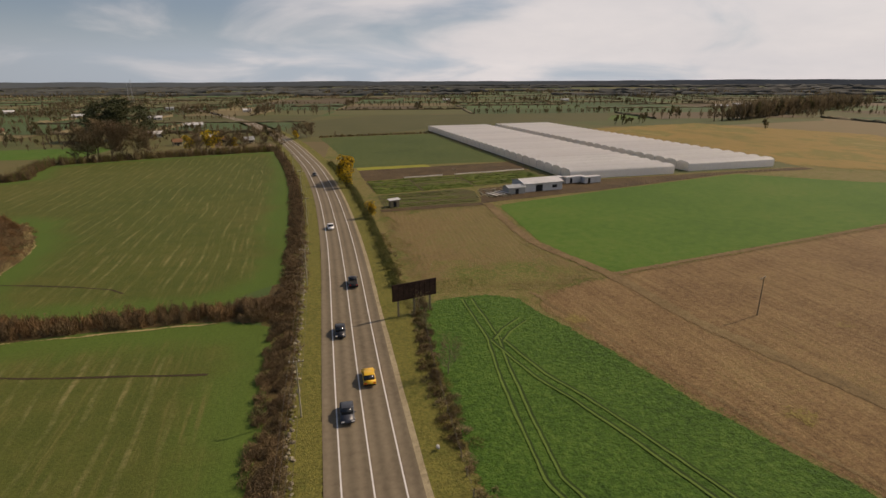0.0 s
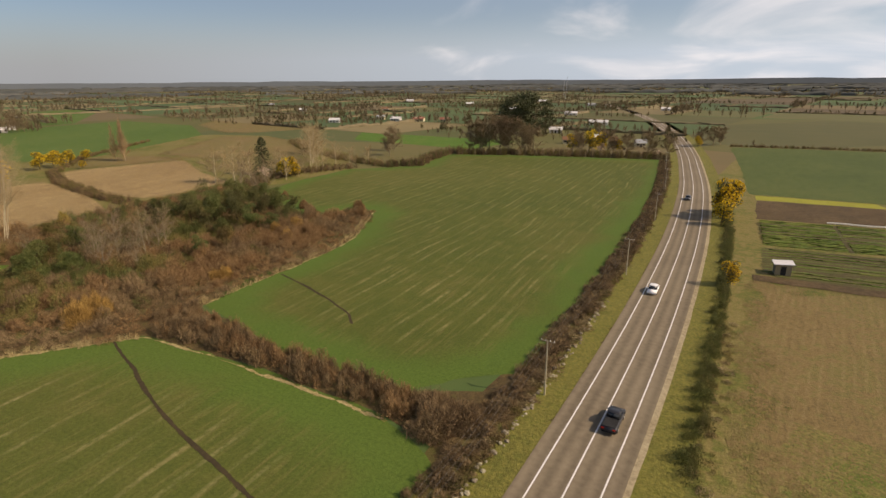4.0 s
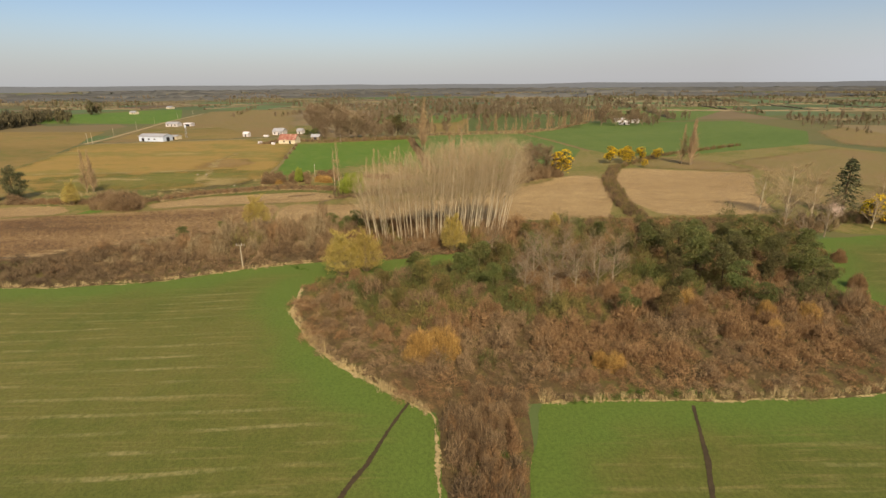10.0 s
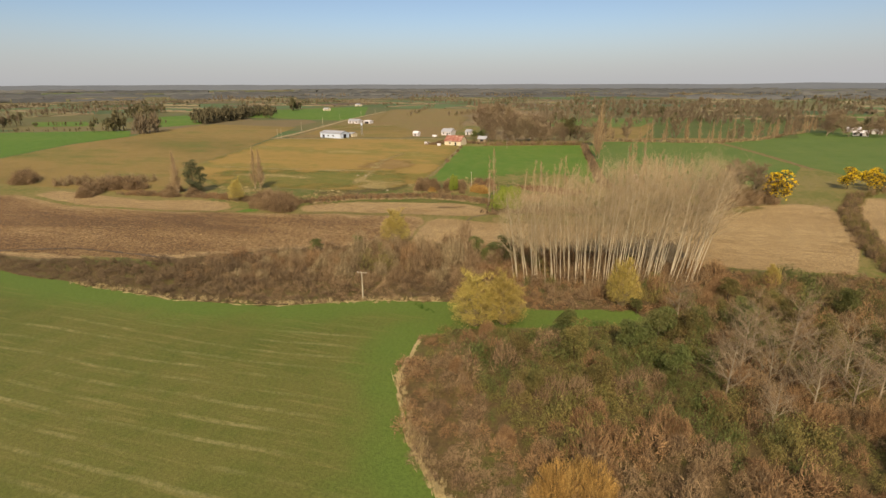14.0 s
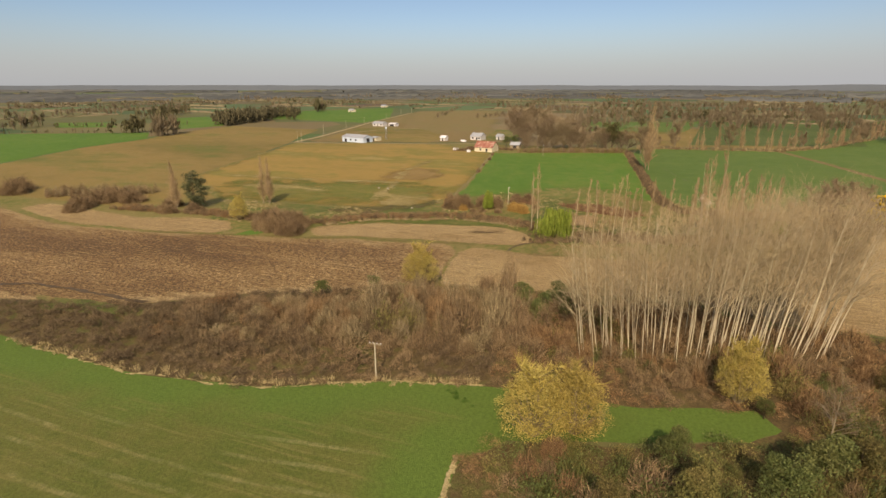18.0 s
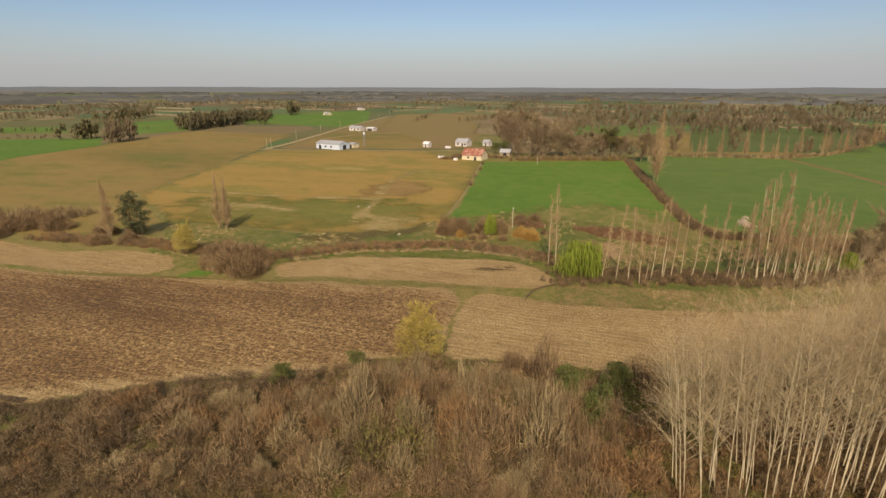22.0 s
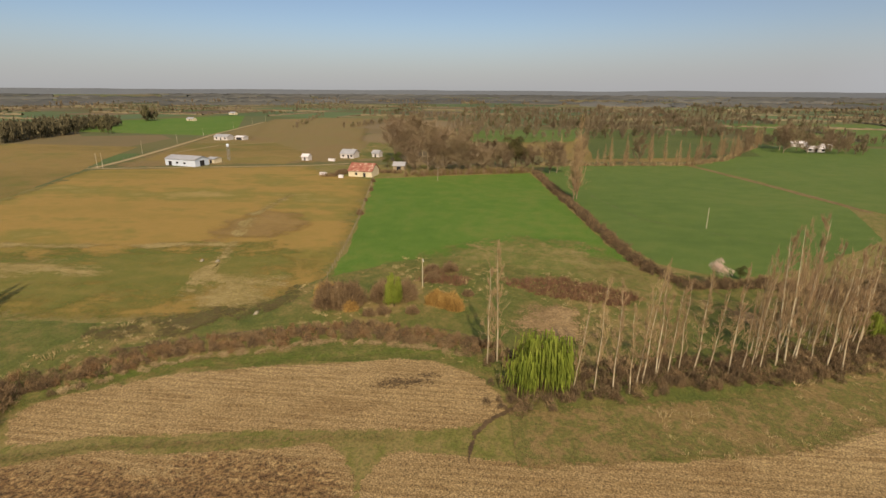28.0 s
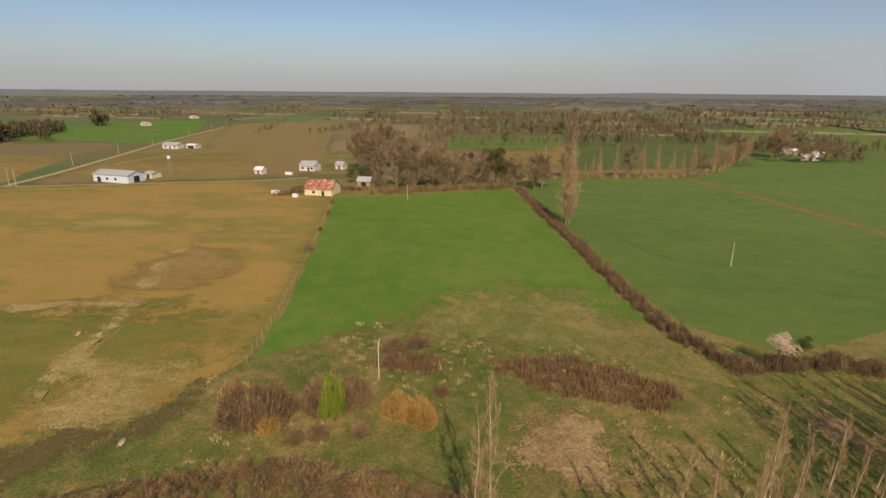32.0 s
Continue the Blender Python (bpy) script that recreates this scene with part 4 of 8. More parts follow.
        mats = ("bark_dark", "leaf_willow")
    elif kind == "conifer":
        tv, st, en, tr = limbs(rng, h, 0.017 * h, 0.1, 4, 0.1, 0.1, 0.0)
        C = []
        for i in range(26):
            t = 0.06 + 0.92 * i / 26
            rad = 0.27 * h * (1 - t) ** 0.85 + 0.02 * h
            for a in rng.uniform(0, 2 * math.pi, 9):
                s = rng.uniform(0.25, 1.0, 7)
                C.append(np.column_stack([np.cos(a) * s * rad, np.sin(a) * s * rad, np.full(7, t * h) - s * rad * 0.28]) + rng.normal(0, 0.012 * h, (7, 3)))
        cr = leaves(np.concatenate(C), 0.026 * h, rng, 0.4, 0.5)
        mats = ("bark_dark", "conifer_needles")
    elif kind == "pine":
        tv, st, en, tr = limbs(rng, h, 0.016 * h, 0.08, 26, 0.4, 0.24, 0.02, 0.95)
        cs = np.concatenate([en, (st + en) / 2])
        c, _ = blobs(2600, rng, cs, rng.uniform(0.07, 0.13, len(cs)) * h, 0.7, 0.4)
        cr = leaves(c, 0.020 * h, rng, 0.5)
        mats = ("bark_dark", "conifer_needles")
    elif kind == "blossom":
        tv, st, en, tr = limbs(rng, h, 0.022 * h, 0.25, 10, 0.9, 0.36, 0.03, 0.75)
        c, _ = blobs(1900, rng, np.concatenate([en, en * np.array((0.5, 0.5, 1.0))]), rng.uniform(0.11, 0.17, 2 * len(en)) * h, 0.9, 0.5)
        cr = leaves(c, 0.10, rng, 0.7)
        mats = ("bark_dark", "blossom")
    elif kind in ("orange_bush", "brown_bush", "red_bush", "grey_bush"):
        tv, st, en, tr = limbs(rng, h, 0.02 * h, 0.03, 12, 1.3, 0.34, 0.02, 0.6)
        v_, f_ = shrub_twiggy(seed, 4800, 0.0068, (0.10, 0.34), 0.5, 0.34)
        cr = (v_ * np.array((0.46, 0.46, 0.72)) * h, f_)
        mats = ("bark_dark", {"orange_bush": "twig_orange", "brown_bush": "twig_brown", "red_bush": "twig_red", "grey_bush": "twig_grey"}[kind])
    if kind in ("lombardy", "column_poplar"):
        # a spindle: full low down, drawn to a point at the top
        for v_ in (tv[1][0], cr[0]):
            v_[:, :2] *= ((1.15 if kind == "lombardy" else 1.85) - (0.8 if kind == "lombardy" else 1.6) * np.clip(v_[:, 2] / (1.15 * h), 0, 1))[:, None]
    tm = mesh_np("trunk", *tv[0], mats[0], True)
    bmx = mesh_np("bough", *tv[1], mats[-1] if len(mats) == 3 else mats[0], True)
    cm = mesh_np("crown", cr[0], cr[1], mats[1])
    return tm, bmx, cm, (mesh_np("blossom", crown2[0][0], crown2[0][1], crown2[1]) if crown2 else None)


TREE_BANK = {}
TREE_WORDS = {
    "bare_poplar": ("poplar_tree", "tall bare poplar with a pale white trunk", "tree"),
    "lombardy": ("lombardy_poplar", "slim columnar bare poplar with upright twigs", "tree"),
    "column_poplar": ("lombardy_poplar", "broad dense columnar poplar with bare brown twigs", "tree"),
    "bare_tree": ("bare_tree", "leafless winter tree with spreading grey branches", "tree"),
    "winter_tree": ("bare_tree", "close-twigged brown winter tree with a rounded crown", "tree"),
    "pale_tree": ("bare_tree", "leafless tree with pale grey spreading branches", "tree"),
    "evergreen": ("evergreen_tree", "dense dark green evergreen tree in the thicket", "tree"),
    "green_tree": ("leafy_tree", "mid-green leafy tree with a rounded crown", "tree"),
    "olive_tree": ("scrub_tree", "olive-brown scrub tree with a thinning crown", "tree"),
    "yellow_willow": ("yellow_willow", "rounded willow with fresh yellow spring catkins", "tree"),
    "flower_tree": ("mimosa_tree", "mimosa tree covered in bright yellow flowers", "tree"),
    "willow": ("weeping_willow", "weeping willow with bright green hanging strands", "tree"),
    "conifer": ("conifer_tree", "dark conical spruce-like conifer", "tree"),
    "pine": ("pine_tree", "tall dark pine with a dense ragged crown", "tree"),
    "blossom": ("blossom_tree", "small fruit tree in pale pink blossom", "tree"),
    "orange_bush": ("orange_willow_bush", "orange-twigged bare willow bush", "bush"),
    "brown_bush": ("brown_bush", "large bare bush with brown twigs", "bush"),
    "red_bush": ("russet_bush", "rounded russet bush with dense bare twigs", "bush"),
    "grey_bush": ("grey_bush", "large bare bush with grey-tan twigs", "bush"),
}


def tree(kind, x, y, h, group="", seed=None, wide=1.0, lean=(0, 0)):
    """A tree at (x, y), h metres high; alike trees share their meshes."""
    i = int(abs(x * 7.3 + y * 3.1)) % 4 if seed is None else seed
    key = (kind, i)
    base = {"bare_poplar": 22, "lombardy": 16, "column_poplar": 28, "pine": 30, "conifer": 16, "bare_tree": 12, "winter_tree": 14, "pale_tree": 12, "evergreen": 10, "yellow_willow": 10}.get(kind, 7)
    if key not in TREE_BANK:
        TREE_BANK[key] = make_tree(kind, 100 + i * 17 + len(kind), base)
    tm, bmx, cm, bl = TREE_BANK[key]
    name, label, cat = TREE_WORDS[kind]
    s = h / base
    turn = (x * 37 + y * 53) % 360
    c_, s_ = math.cos(radians(turn)), math.sin(radians(turn))
    lx, ly = lean[0] * c_ + lean[1] * s_, lean[1] * c_ - lean[0] * s_
    root = thing(name, label, cat, pose(x, y, 0.0, -ly, lx, turn) @ Matrix.Diagonal((s * wide, s * wide, s, 1)), group)
    part("trunk", tm, root)
    tagged(part("bough", bmx, root), kind="stuff")
    c = part("crown", cm, root)
    if bl:
        part("blossom", bl, root, "bright yellow flower clusters")
    return root

# ---- the land ----
def road_x(y):
    ys = (-400, -200, 0, 45, 75, 100, 130, 160, 205, 270, 360, 430, 490, 626, 800, 1100)
    xs = (-22, -8, 3, 5.0, 6.4, 8.0, 9.6, 10.5, 11.0, 8.8, 0.5, -8.5, -18.5, -49, -100, -210)
    return float(np.interp(y, ys, xs))


def road_line(y0, y1, step=6.0):
    ys = np.arange(y0, y1, step)
    xs = np.array([np.mean([road_x(y + d) for d in (-24, -16, -8, 0, 8, 16, 24)]) for y in ys])
    return np.stack([xs, ys], 1)


n = 96
ring = [(4900 * math.cos(2 * math.pi * i / n) - 100, 4900 * math.sin(2 * math.pi * i / n) + 100) for i in range(n)]
bm = bmesh.new()
cv = bm.verts.new((-100, 100, 0))
rv = [bm.verts.new((x, y, 0)) for x, y in ring]
for i in range(n):
    bm.faces.new((cv, rv[i], rv[(i + 1) % n]))
ground = tagged(new("ground", bm_mesh("ground", bm, "plain")), "wide flat farming plain of pasture and fallow fields", "ground", kind="structure")

# the low backdrop ridge at the horizon, coloured with the distance haze
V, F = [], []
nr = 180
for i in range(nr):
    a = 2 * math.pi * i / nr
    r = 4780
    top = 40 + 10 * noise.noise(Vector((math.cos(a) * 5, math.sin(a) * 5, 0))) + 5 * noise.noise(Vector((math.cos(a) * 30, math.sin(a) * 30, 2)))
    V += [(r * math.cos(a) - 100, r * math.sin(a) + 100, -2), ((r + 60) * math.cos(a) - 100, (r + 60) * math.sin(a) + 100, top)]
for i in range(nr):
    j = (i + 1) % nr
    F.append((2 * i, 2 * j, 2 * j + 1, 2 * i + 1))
tagged(new("backdrop", mesh_np("backdrop", V, F, "hazed_ridge", True)), "low wooded backdrop ridge with haze put into its colour", "hills", kind="structure")

FIELD_A = [(-11, 107), (-5, 112), (-4, 119), (-3, 160), (-2.5, 200), (-2.5, 271), (-7, 327), (-10, 346), (-70, 335), (-124, 318), (-118, 290), (-114, 276), (-128, 262), (-141, 250), (-141, 212), (-138, 193), (-123, 186), (-110, 176), (-98, 172), (-92, 180), (-86, 187), (-80, 184), (-76, 175), (-68, 158), (-66, 146), (-66, 128), (-67, 114), (-66, 108), (-53, 104.5), (-44, 102.5), (-35, 101), (-16, 101.5)]
FIELD_B = [(-11, -150), (-9, 0), (-8, 48), (-6.5, 65), (-6.5, 90), (-16, 94), (-25, 95), (-42, 95.5), (-60, 95), (-64, 94), (-67, 91), (-71, 86), (-77, 80), (-84, 74), (-96, 68.5), (-108, 68), (-113, 72), (-117, 85), (-122, 99), (-126, 103), (-130, 101), (-125, 85), (-123.5, 67), (-120, 53), (-112, 37), (-109, 16), (-110, -9), (-112, -60), (-112, -150)]
THICKET = [(-64, 100), (-66, 108), (-67, 114), (-66, 128), (-66, 146), (-68, 158), (-76, 175), (-80, 184), (-86, 187), (-92, 180), (-98, 172), (-110, 176), (-123, 186), (-138, 193), (-150, 203), (-162, 197), (-162, 145), (-159, 113), (-165, 97), (-163, 80), (-159, 52), (-155, 38), (-148, 30), (-139, 11), (-130, 0), (-119, -32), (-118, -150), (-112, -150), (-112, -60), (-110, -9), (-109, 16), (-112, 37), (-120, 53), (-123.5, 67), (-125, 85), (-130, 101), (-126, 103), (-122, 99), (-116, 85), (-113, 72), (-108, 68), (-96, 68.5), (-84, 74), (-77, 80), (-71, 86), (-64, 94)]
MEADOW = [(-186, -40), (-190, -5), (-198, 12), (-206, 30), (-207, 50), (-198, 62), (-186, 66), (-190, 95), (-215, 125), (-232, 138), (-250, 112), (-258, 94), (-240, 96), (-254, 70), (-262, 55), (-258, 30), (-243, 19), (-222, 10), (-215, -12), (-212, -57)]

field("grass_east", [(8, -90), (9, 60), (13, 120), (16, 200), (14, 290), (30, 420), (112, 430), (112, 205), (245, 205), (320, 150), (320, -90)], "grass_base", "rough olive grass between the roadside fields", 14, 0.5, z=0.012, category="grass")
field("grass_west", [(-117, -150), (-150, -160), (-200, -175), (-260, -150), (-330, -140), (-400, -120), (-424, -45), (-440, 80), (-455, 165), (-350, 345), (-300, 356), (-180, 300), (-142, 255), (-142, 205), (-160, 198), (-161, 113), (-157, 50), (-130, 2)], "grass_base", "rough olive grass between the western fields", 14, 0.5, z=0.012, category="grass")
field("hedge_bank", [(-16, -120), (-12, 0), (-9, 60), (-8, 100), (-5, 130), (-5, 280), (-12, 350), (-4, 350), (4, 280), (6, 205), (5, 130), (2, 60), (-2, 0), (-8, -120)], "scrub_floor", "brown leaf-strewn bank under the roadside hedge", 6, 0.5, z=0.012, category="ground")
field("hedge_bank", [(-64, 93), (-64, 106), (-52, 105), (-44, 102), (-36, 100.8), (-16, 101), (-6, 106), (-5, 91), (-16, 94.5), (-42, 96)], "scrub_floor", "brown leaf-strewn ground under the field hedge", 4, 0.4, z=0.017, category="ground")
field("scrub_ground", THICKET, "scrub_floor", "brown leaf-strewn ground under the thicket", 10, 1.0, z=0.02, category="ground")
field("meadow", MEADOW, "rough_meadow", "rough wet meadow with dead grass patches", 5, 0.8, z=0.03, category="meadow")
field("crop_field_a", FIELD_A, "crop_rows", "young green crop with pale sowing rows", 5, 0.8, category="field")
field("crop_field_b", FIELD_B, "crop_rows_b", "young green crop with pale sowing rows", 5, 0.8, category="field")

WHEAT = [(13, -60), (14, 20), (15.5, 42), (17, 57), (18.0, 70), (18.9, 86), (20.2, 91.5), (25, 93.2), (35, 93.6), (40.6, 90), (41.6, 83), (46, 66), (50, 48), (55, 31), (64, 0), (81, -60)]
BROWN = [(42.2, 90.5), (64, 95.5), (167, 110), (300, 130), (300, -80), (86, -80), (80.5, -60), (63.5, 0), (54.5, 31), (49.5, 48), (45.5, 66), (42, 83)]
TANF = [(24.5, 169), (66, 170), (60, 118), (66, 95), (46, 91), (30, 99), (23, 100), (21.5, 110), (22.5, 129)]
GREENF = [(66, 168), (120, 181), (193, 197), (228, 165), (262, 150), (300, 131), (167, 111), (66, 96.5), (60, 118)]
wheat = field("wheat_field", WHEAT, "wheat", "lush dark green young wheat", 2.5, 0.5)
field("fallow_field", BROWN, "fallow_brown", "bare brown fallow field with dry stubble", 8, 0.8)
field("tan_field", TANF, "fallow_tan", "tan dry field with faint plough lines", 4, 0.8)
field("weedy_headland", [(25, 98), (43, 93), (62, 97), (56, 111), (40, 113), (30, 117)], "weedy", "weedy green headland of the dry field", 3, 1.5, category="grass")
for ring_ in ([(43, 79), (47, 81), (49, 77), (45, 75)], [(57, 44), (60, 47), (63, 43), (59, 41)], [(88, 62), (92, 64), (93, 60)]):
    field("yellow_grass", ring_, "yellow_grass", "patch of pale yellow dry grass", 1.5, 0.8, z=0.115, category="grass")
field("green_field", GREENF, "wheat_far", "bright green young cereal field", 8, 0.5)
field("yard", [(62, 172), (70, 198), (110, 203), (112, 201), (240, 203), (240, 196), (193, 198), (120, 182)], "mud", "trodden bare earth yard", 8, 0.6, category="yard")
field("plot_dark", [(27, 170), (62, 171), (68, 196), (60, 200), (28, 196)], "tilled_dark", "dark tilled vegetable plot", 8, 0.5)
field("plot_rows", [(28, 197), (60, 201), (108, 206), (110, 236), (28, 226)], "tilled_dark", "vegetable plot with low green rows", 8, 0.5)
field("plot_brown", [(28, 227), (110, 237), (110, 262), (29, 256)], "mud", "bare brown vegetable plot", 8, 0.5)
field("plot_yellow", [(29, 257), (66, 259), (64, 266), (29, 265)], "yellow_crop", "narrow strip of yellow flowering crop", 5, 0.4)
field("plot_green", [(27, 267), (64, 267), (110, 264), (109, 428), (50, 424), (20, 418), (25, 330)], "plot_green", "dull green crop plot", 12, 0.8)
field("gold_field_east", [(242, 205), (238, 300), (240, 420), (254, 432), (388, 455), (436, 306), (300, 150)], "gold_pasture", "golden dry pasture", 15, 1.0)
field("pasture_north", [(-5, 432), (60, 432), (150, 500), (400, 520), (420, 640), (100, 690), (-25, 560)], "far_olive", "broad dull green pasture", 30, 2.0)
field("crop_band", [(330, 520), (520, 520), (560, 560), (380, 590)], "green_far", "far strip of green crop", 20, 1.0)

field("stubble_margin", [(-120, -34), (-128, -3), (-138, 10), (-148, 30), (-155, 38), (-157, 46), (-172, 44), (-179, 43.5), (-183, 42), (-187, 39), (-185, 30), (-183, 20), (-182, 10), (-179, 3), (-174, -22), (-169, -45), (-166, -80), (-176, -122), (-119, -150), (-118, -60)], "stubble", "tan straw-littered margin of the ploughed field", 6, 0.8)
field("ploughed_field", [(-120, -34), (-128, -3), (-138, 10), (-148, 30), (-155, 38), (-157, 46), (-172, 44), (-179, 43.5), (-183, 42), (-187, 39), (-185, 30), (-183, 20), (-182, 10), (-179, 3), (-174, -22), (-169, -45), (-166, -80), (-176, -122), (-119, -150), (-118, -60)], "ploughed", "dark ploughed earth streaked with straw", 6, 0.8)
field("stubble_field", [(-157, 46), (-172, 44), (-183, 43), (-187, 46), (-186, 58), (-186, 66), (-188, 79), (-192, 93), (-199, 108), (-216, 126), (-232, 141), (-246, 165), (-228, 166), (-187, 157), (-163, 148), (-160, 113), (-165, 97), (-163, 80), (-159, 53)], "stubble", "pale tan maize stubble in rows", 5, 0.8)
field("stubble_knoll", [(-181, 1), (-184, 9), (-185.5, 19), (-187.5, 29), (-188.5, 39), (-190, 49), (-191, 55), (-195, 60), (-199, 59), (-204, 56), (-208, 49), (-208, 42), (-206, 34), (-203, 21), (-200, 10), (-194, 1), (-191, -4), (-187, -5)], "stubble", "rounded corner of tan maize stubble", 3, 0.5)
field("stubble_strip", [(-181, -63), (-187, -46), (-187, -33), (-175, -21), (-170, -46), (-168, -80), (-178, -121), (-186, -110)], "stubble", "narrow strip of tan stubble", 5, 0.6)
field("stubble_far", [(-230, 171), (-262, 184), (-242, 238), (-199, 214), (-165, 201), (-164, 165), (-188, 161)], "stubble", "tan stubble field behind the thicket", 6, 0.8)
field("stubble_brown", [(-263, 187), (-300, 218), (-279, 242), (-215, 245), (-190, 278), (-172, 268), (-168, 215), (-199, 217), (-242, 240)], "fallow_tan", "brown stubble field beside the conifer", 8, 0.8)
field("stubble_brown", [(-278, 244), (-334, 338), (-294, 353), (-224, 324), (-190, 280), (-215, 246)], "fallow_tan", "brown stubble field beyond the conifer", 8, 0.8)
field("gold_pasture", [(-213, -57), (-216, -12), (-223, 10), (-243, 19.5), (-264, 17.5), (-298, 12.5), (-381, -1.5), (-390, -25), (-420, -45), (-399, -121), (-392, -155), (-323, -131), (-244, -106)], "gold_pasture", "dry golden-brown pasture", 8, 1.0)
field("olive_pasture", [(-391, -157), (-430, -176), (-500, -202), (-508, -310), (-420, -300), (-374, -277), (-314, -267), (-242, -234), (-190, -170), (-190, -79), (-212, -60), (-244, -107.5), (-323, -132.5)], "olive_pasture", "olive and brown grazing pasture", 12, 1.0)
field("green_block", [(-243.5, 20.5), (-264, 18.5), (-298, 13.5), (-381, 0), (-408, 74), (-352, 80), (-326, 83), (-279, 88), (-262, 90), (-268, 70), (-264, 52), (-258, 36)], "green_meadow", "vivid green young grass field", 6, 1.2)
field("green_west", [(-409, 80), (-437, 85), (-449, 164), (-397, 175), (-337, 185), (-292, 168), (-262, 132), (-252, 110), (-262, 97), (-284, 92), (-352, 85)], "green_far", "broad green cereal field", 8, 0.6)
field("green_far_west", [(-453, 168), (-480, 200), (-560, 250), (-575, 415), (-448, 402), (-354, 339), (-300, 222), (-310, 198), (-337, 189), (-397, 180)], "green_far", "broad green cereal field", 12, 0.8)
field("green_south", [(-242, -236), (-314, -269), (-376, -279), (-420, -325), (-362, -436), (-250, -420), (-200, -300)], "green_meadow", "bright green field beyond the pasture", 15, 1.0)
field("green_hedged", [(-432, -461), (-455, -406), (-504, -480), (-481, -534)], "green_meadow", "small green field between hedges", 20, 1.0)
field("green_hedged", [(-494, -368), (-529, -348), (-607, -420), (-588, -465)], "green_meadow", "small green field between hedges", 20, 1.0)
field("green_road_field", [(-626, -361), (-806, -444), (-986, -353), (-680, -216), (-600, -208)], "green_meadow", "bright green field along the farm track", 20, 1.0)
field("green_copse_field", [(-589, -478), (-653, -456), (-510, -324), (-458, -331)], "green_meadow", "bright green field behind the copse", 20, 1.0)
field("farm_land", [(-396, -152), (-428, -60), (-442, -20), (-560, -45), (-700, -110), (-1000, -150), (-870, -256), (-620, -204), (-500, -176)], "fallow_tan", "brown farmland along the gravel track", 25, 1.0, z=0.03)
field("farm_brown", [(-424, -62), (-428, -150), (-530, -178), (-545, -118), (-470, -62)], "olive_pasture", "brown-green farm paddock", 12, 1.0)
field("fallow_far", [(-560, -50), (-1000, -145), (-870, -260), (-560, -150)], "fallow_tan", "reddish-brown fallow land", 25, 1.5)
field("paddock", [(-445, -30), (-560, -45), (-545, -12), (-470, -5)], "rough_meadow", "small green paddock by the farmhouse", 12, 1.0)
field("far_green_a", [(-455, 90), (-600, 60), (-640, 150), (-470, 190)], "olive_pasture", "dull green pasture behind the tree row", 20, 1.0)
field("far_green_e", [(-471, 116), (-502, 229), (-825, 303), (-737, 148)], "plot_green", "dull green field behind the tree row", 30, 1.0, z=0.19)
field("far_green_e", [(-583, 276), (-586, 368), (-915, 600), (-872, 326)], "green_far", "distant green field beyond the white farmhouse", 30, 1.0, z=0.19)
field("far_green_e", [(-570, 35), (-590, 120), (-735, 144), (-697, 29)], "green_far", "distant green field behind the farm", 30, 1.0, z=0.194)
field("far_green_b", [(-640, 20), (-900, -20), (-920, 180), (-660, 160)], "green_far", "distant green field", 30, 1.5)
field("far_green_c", [(-620, 330), (-900, 280), (-950, 520), (-640, 560)], "green_far", "distant green field", 30, 1.5)
field("far_green_d", [(-120, 345), (-220, 360), (-250, 410), (-110, 400)], "green_meadow", "green field behind the hedge", 15, 1.0)
field("far_tan_a", [(-340, 350), (-450, 410), (-520, 500), (-400, 560), (-300, 440)], "fallow_tan", "tan field near the far houses", 20, 1.0)

# patches within the fields
FIELD_Z[0] = 0.070
field("damp_pasture", [(-213, -60), (-215, -12), (-221, 8), (-242, 19), (-262, 15), (-272, -6), (-264, -40), (-250, -85), (-230, -80)], "damp_pasture", "damp olive-green end of the pasture", 4, 2.0, category="grass")
field("dead_grass_patch", [(-246, -13), (-244, 11), (-233, 16), (-224, 10), (-219, 2), (-224, -7), (-235, -9)], "dead_grass", "pale dead grass in the damp pasture", 3, 2.0, category="grass")
field("dead_grass_patch", [(-231, -52), (-238, -30), (-246, -34), (-250, -60), (-240, -74)], "dead_grass", "pale dead grass in the damp pasture", 3, 2.0, category="grass")
strip("pasture_track", [(-229, -5), (-244, -9), (-257, -11), (-286, -20), (-301, -24), (-337, -24)], -2.2, 2.2, "worn_streak", "pale worn line across the pasture", 0.112, 2.5, 6, "track", 0.6)
strip("pasture_track", [(-257, -95), (-259, -60), (-262, -35), (-266, -14)], -2.6, 2.6, "worn_streak", "pale worn line across the pasture", 0.116, 2.5, 6, "track", 0.8)
field("bare_patch", [(-268, -24), (-290, -30), (-308, -26), (-306, -8), (-288, 2), (-270, -8)], "brown_bare", "brown bare patch in the pasture", 4, 2.0, category="ground")
field("bog_patch", [(-236, 19), (-229, 18), (-223, 15), (-218, 10), (-211, 4), (-208, -12), (-214, -14), (-222, -2), (-225, 7), (-231.5, 13), (-239, 14.5)], "bog", "dark muddy hollow in the pasture", 3, 1.2, category="ground")
field("brown_grass_patch", [(-217, 64), (-222, 60), (-229, 61), (-235, 66), (-234, 73), (-226, 74), (-219, 76), (-214, 70)], "brown_grass", "brown flattened dead grass", 3, 1.5, category="grass")
field("hay_patch", [(-238, 98), (-240, 104), (-238, 108), (-226, 112), (-222, 106), (-232, 99)], "brown_grass", "straw-coloured dead grass patch", 3, 0.8, category="grass")
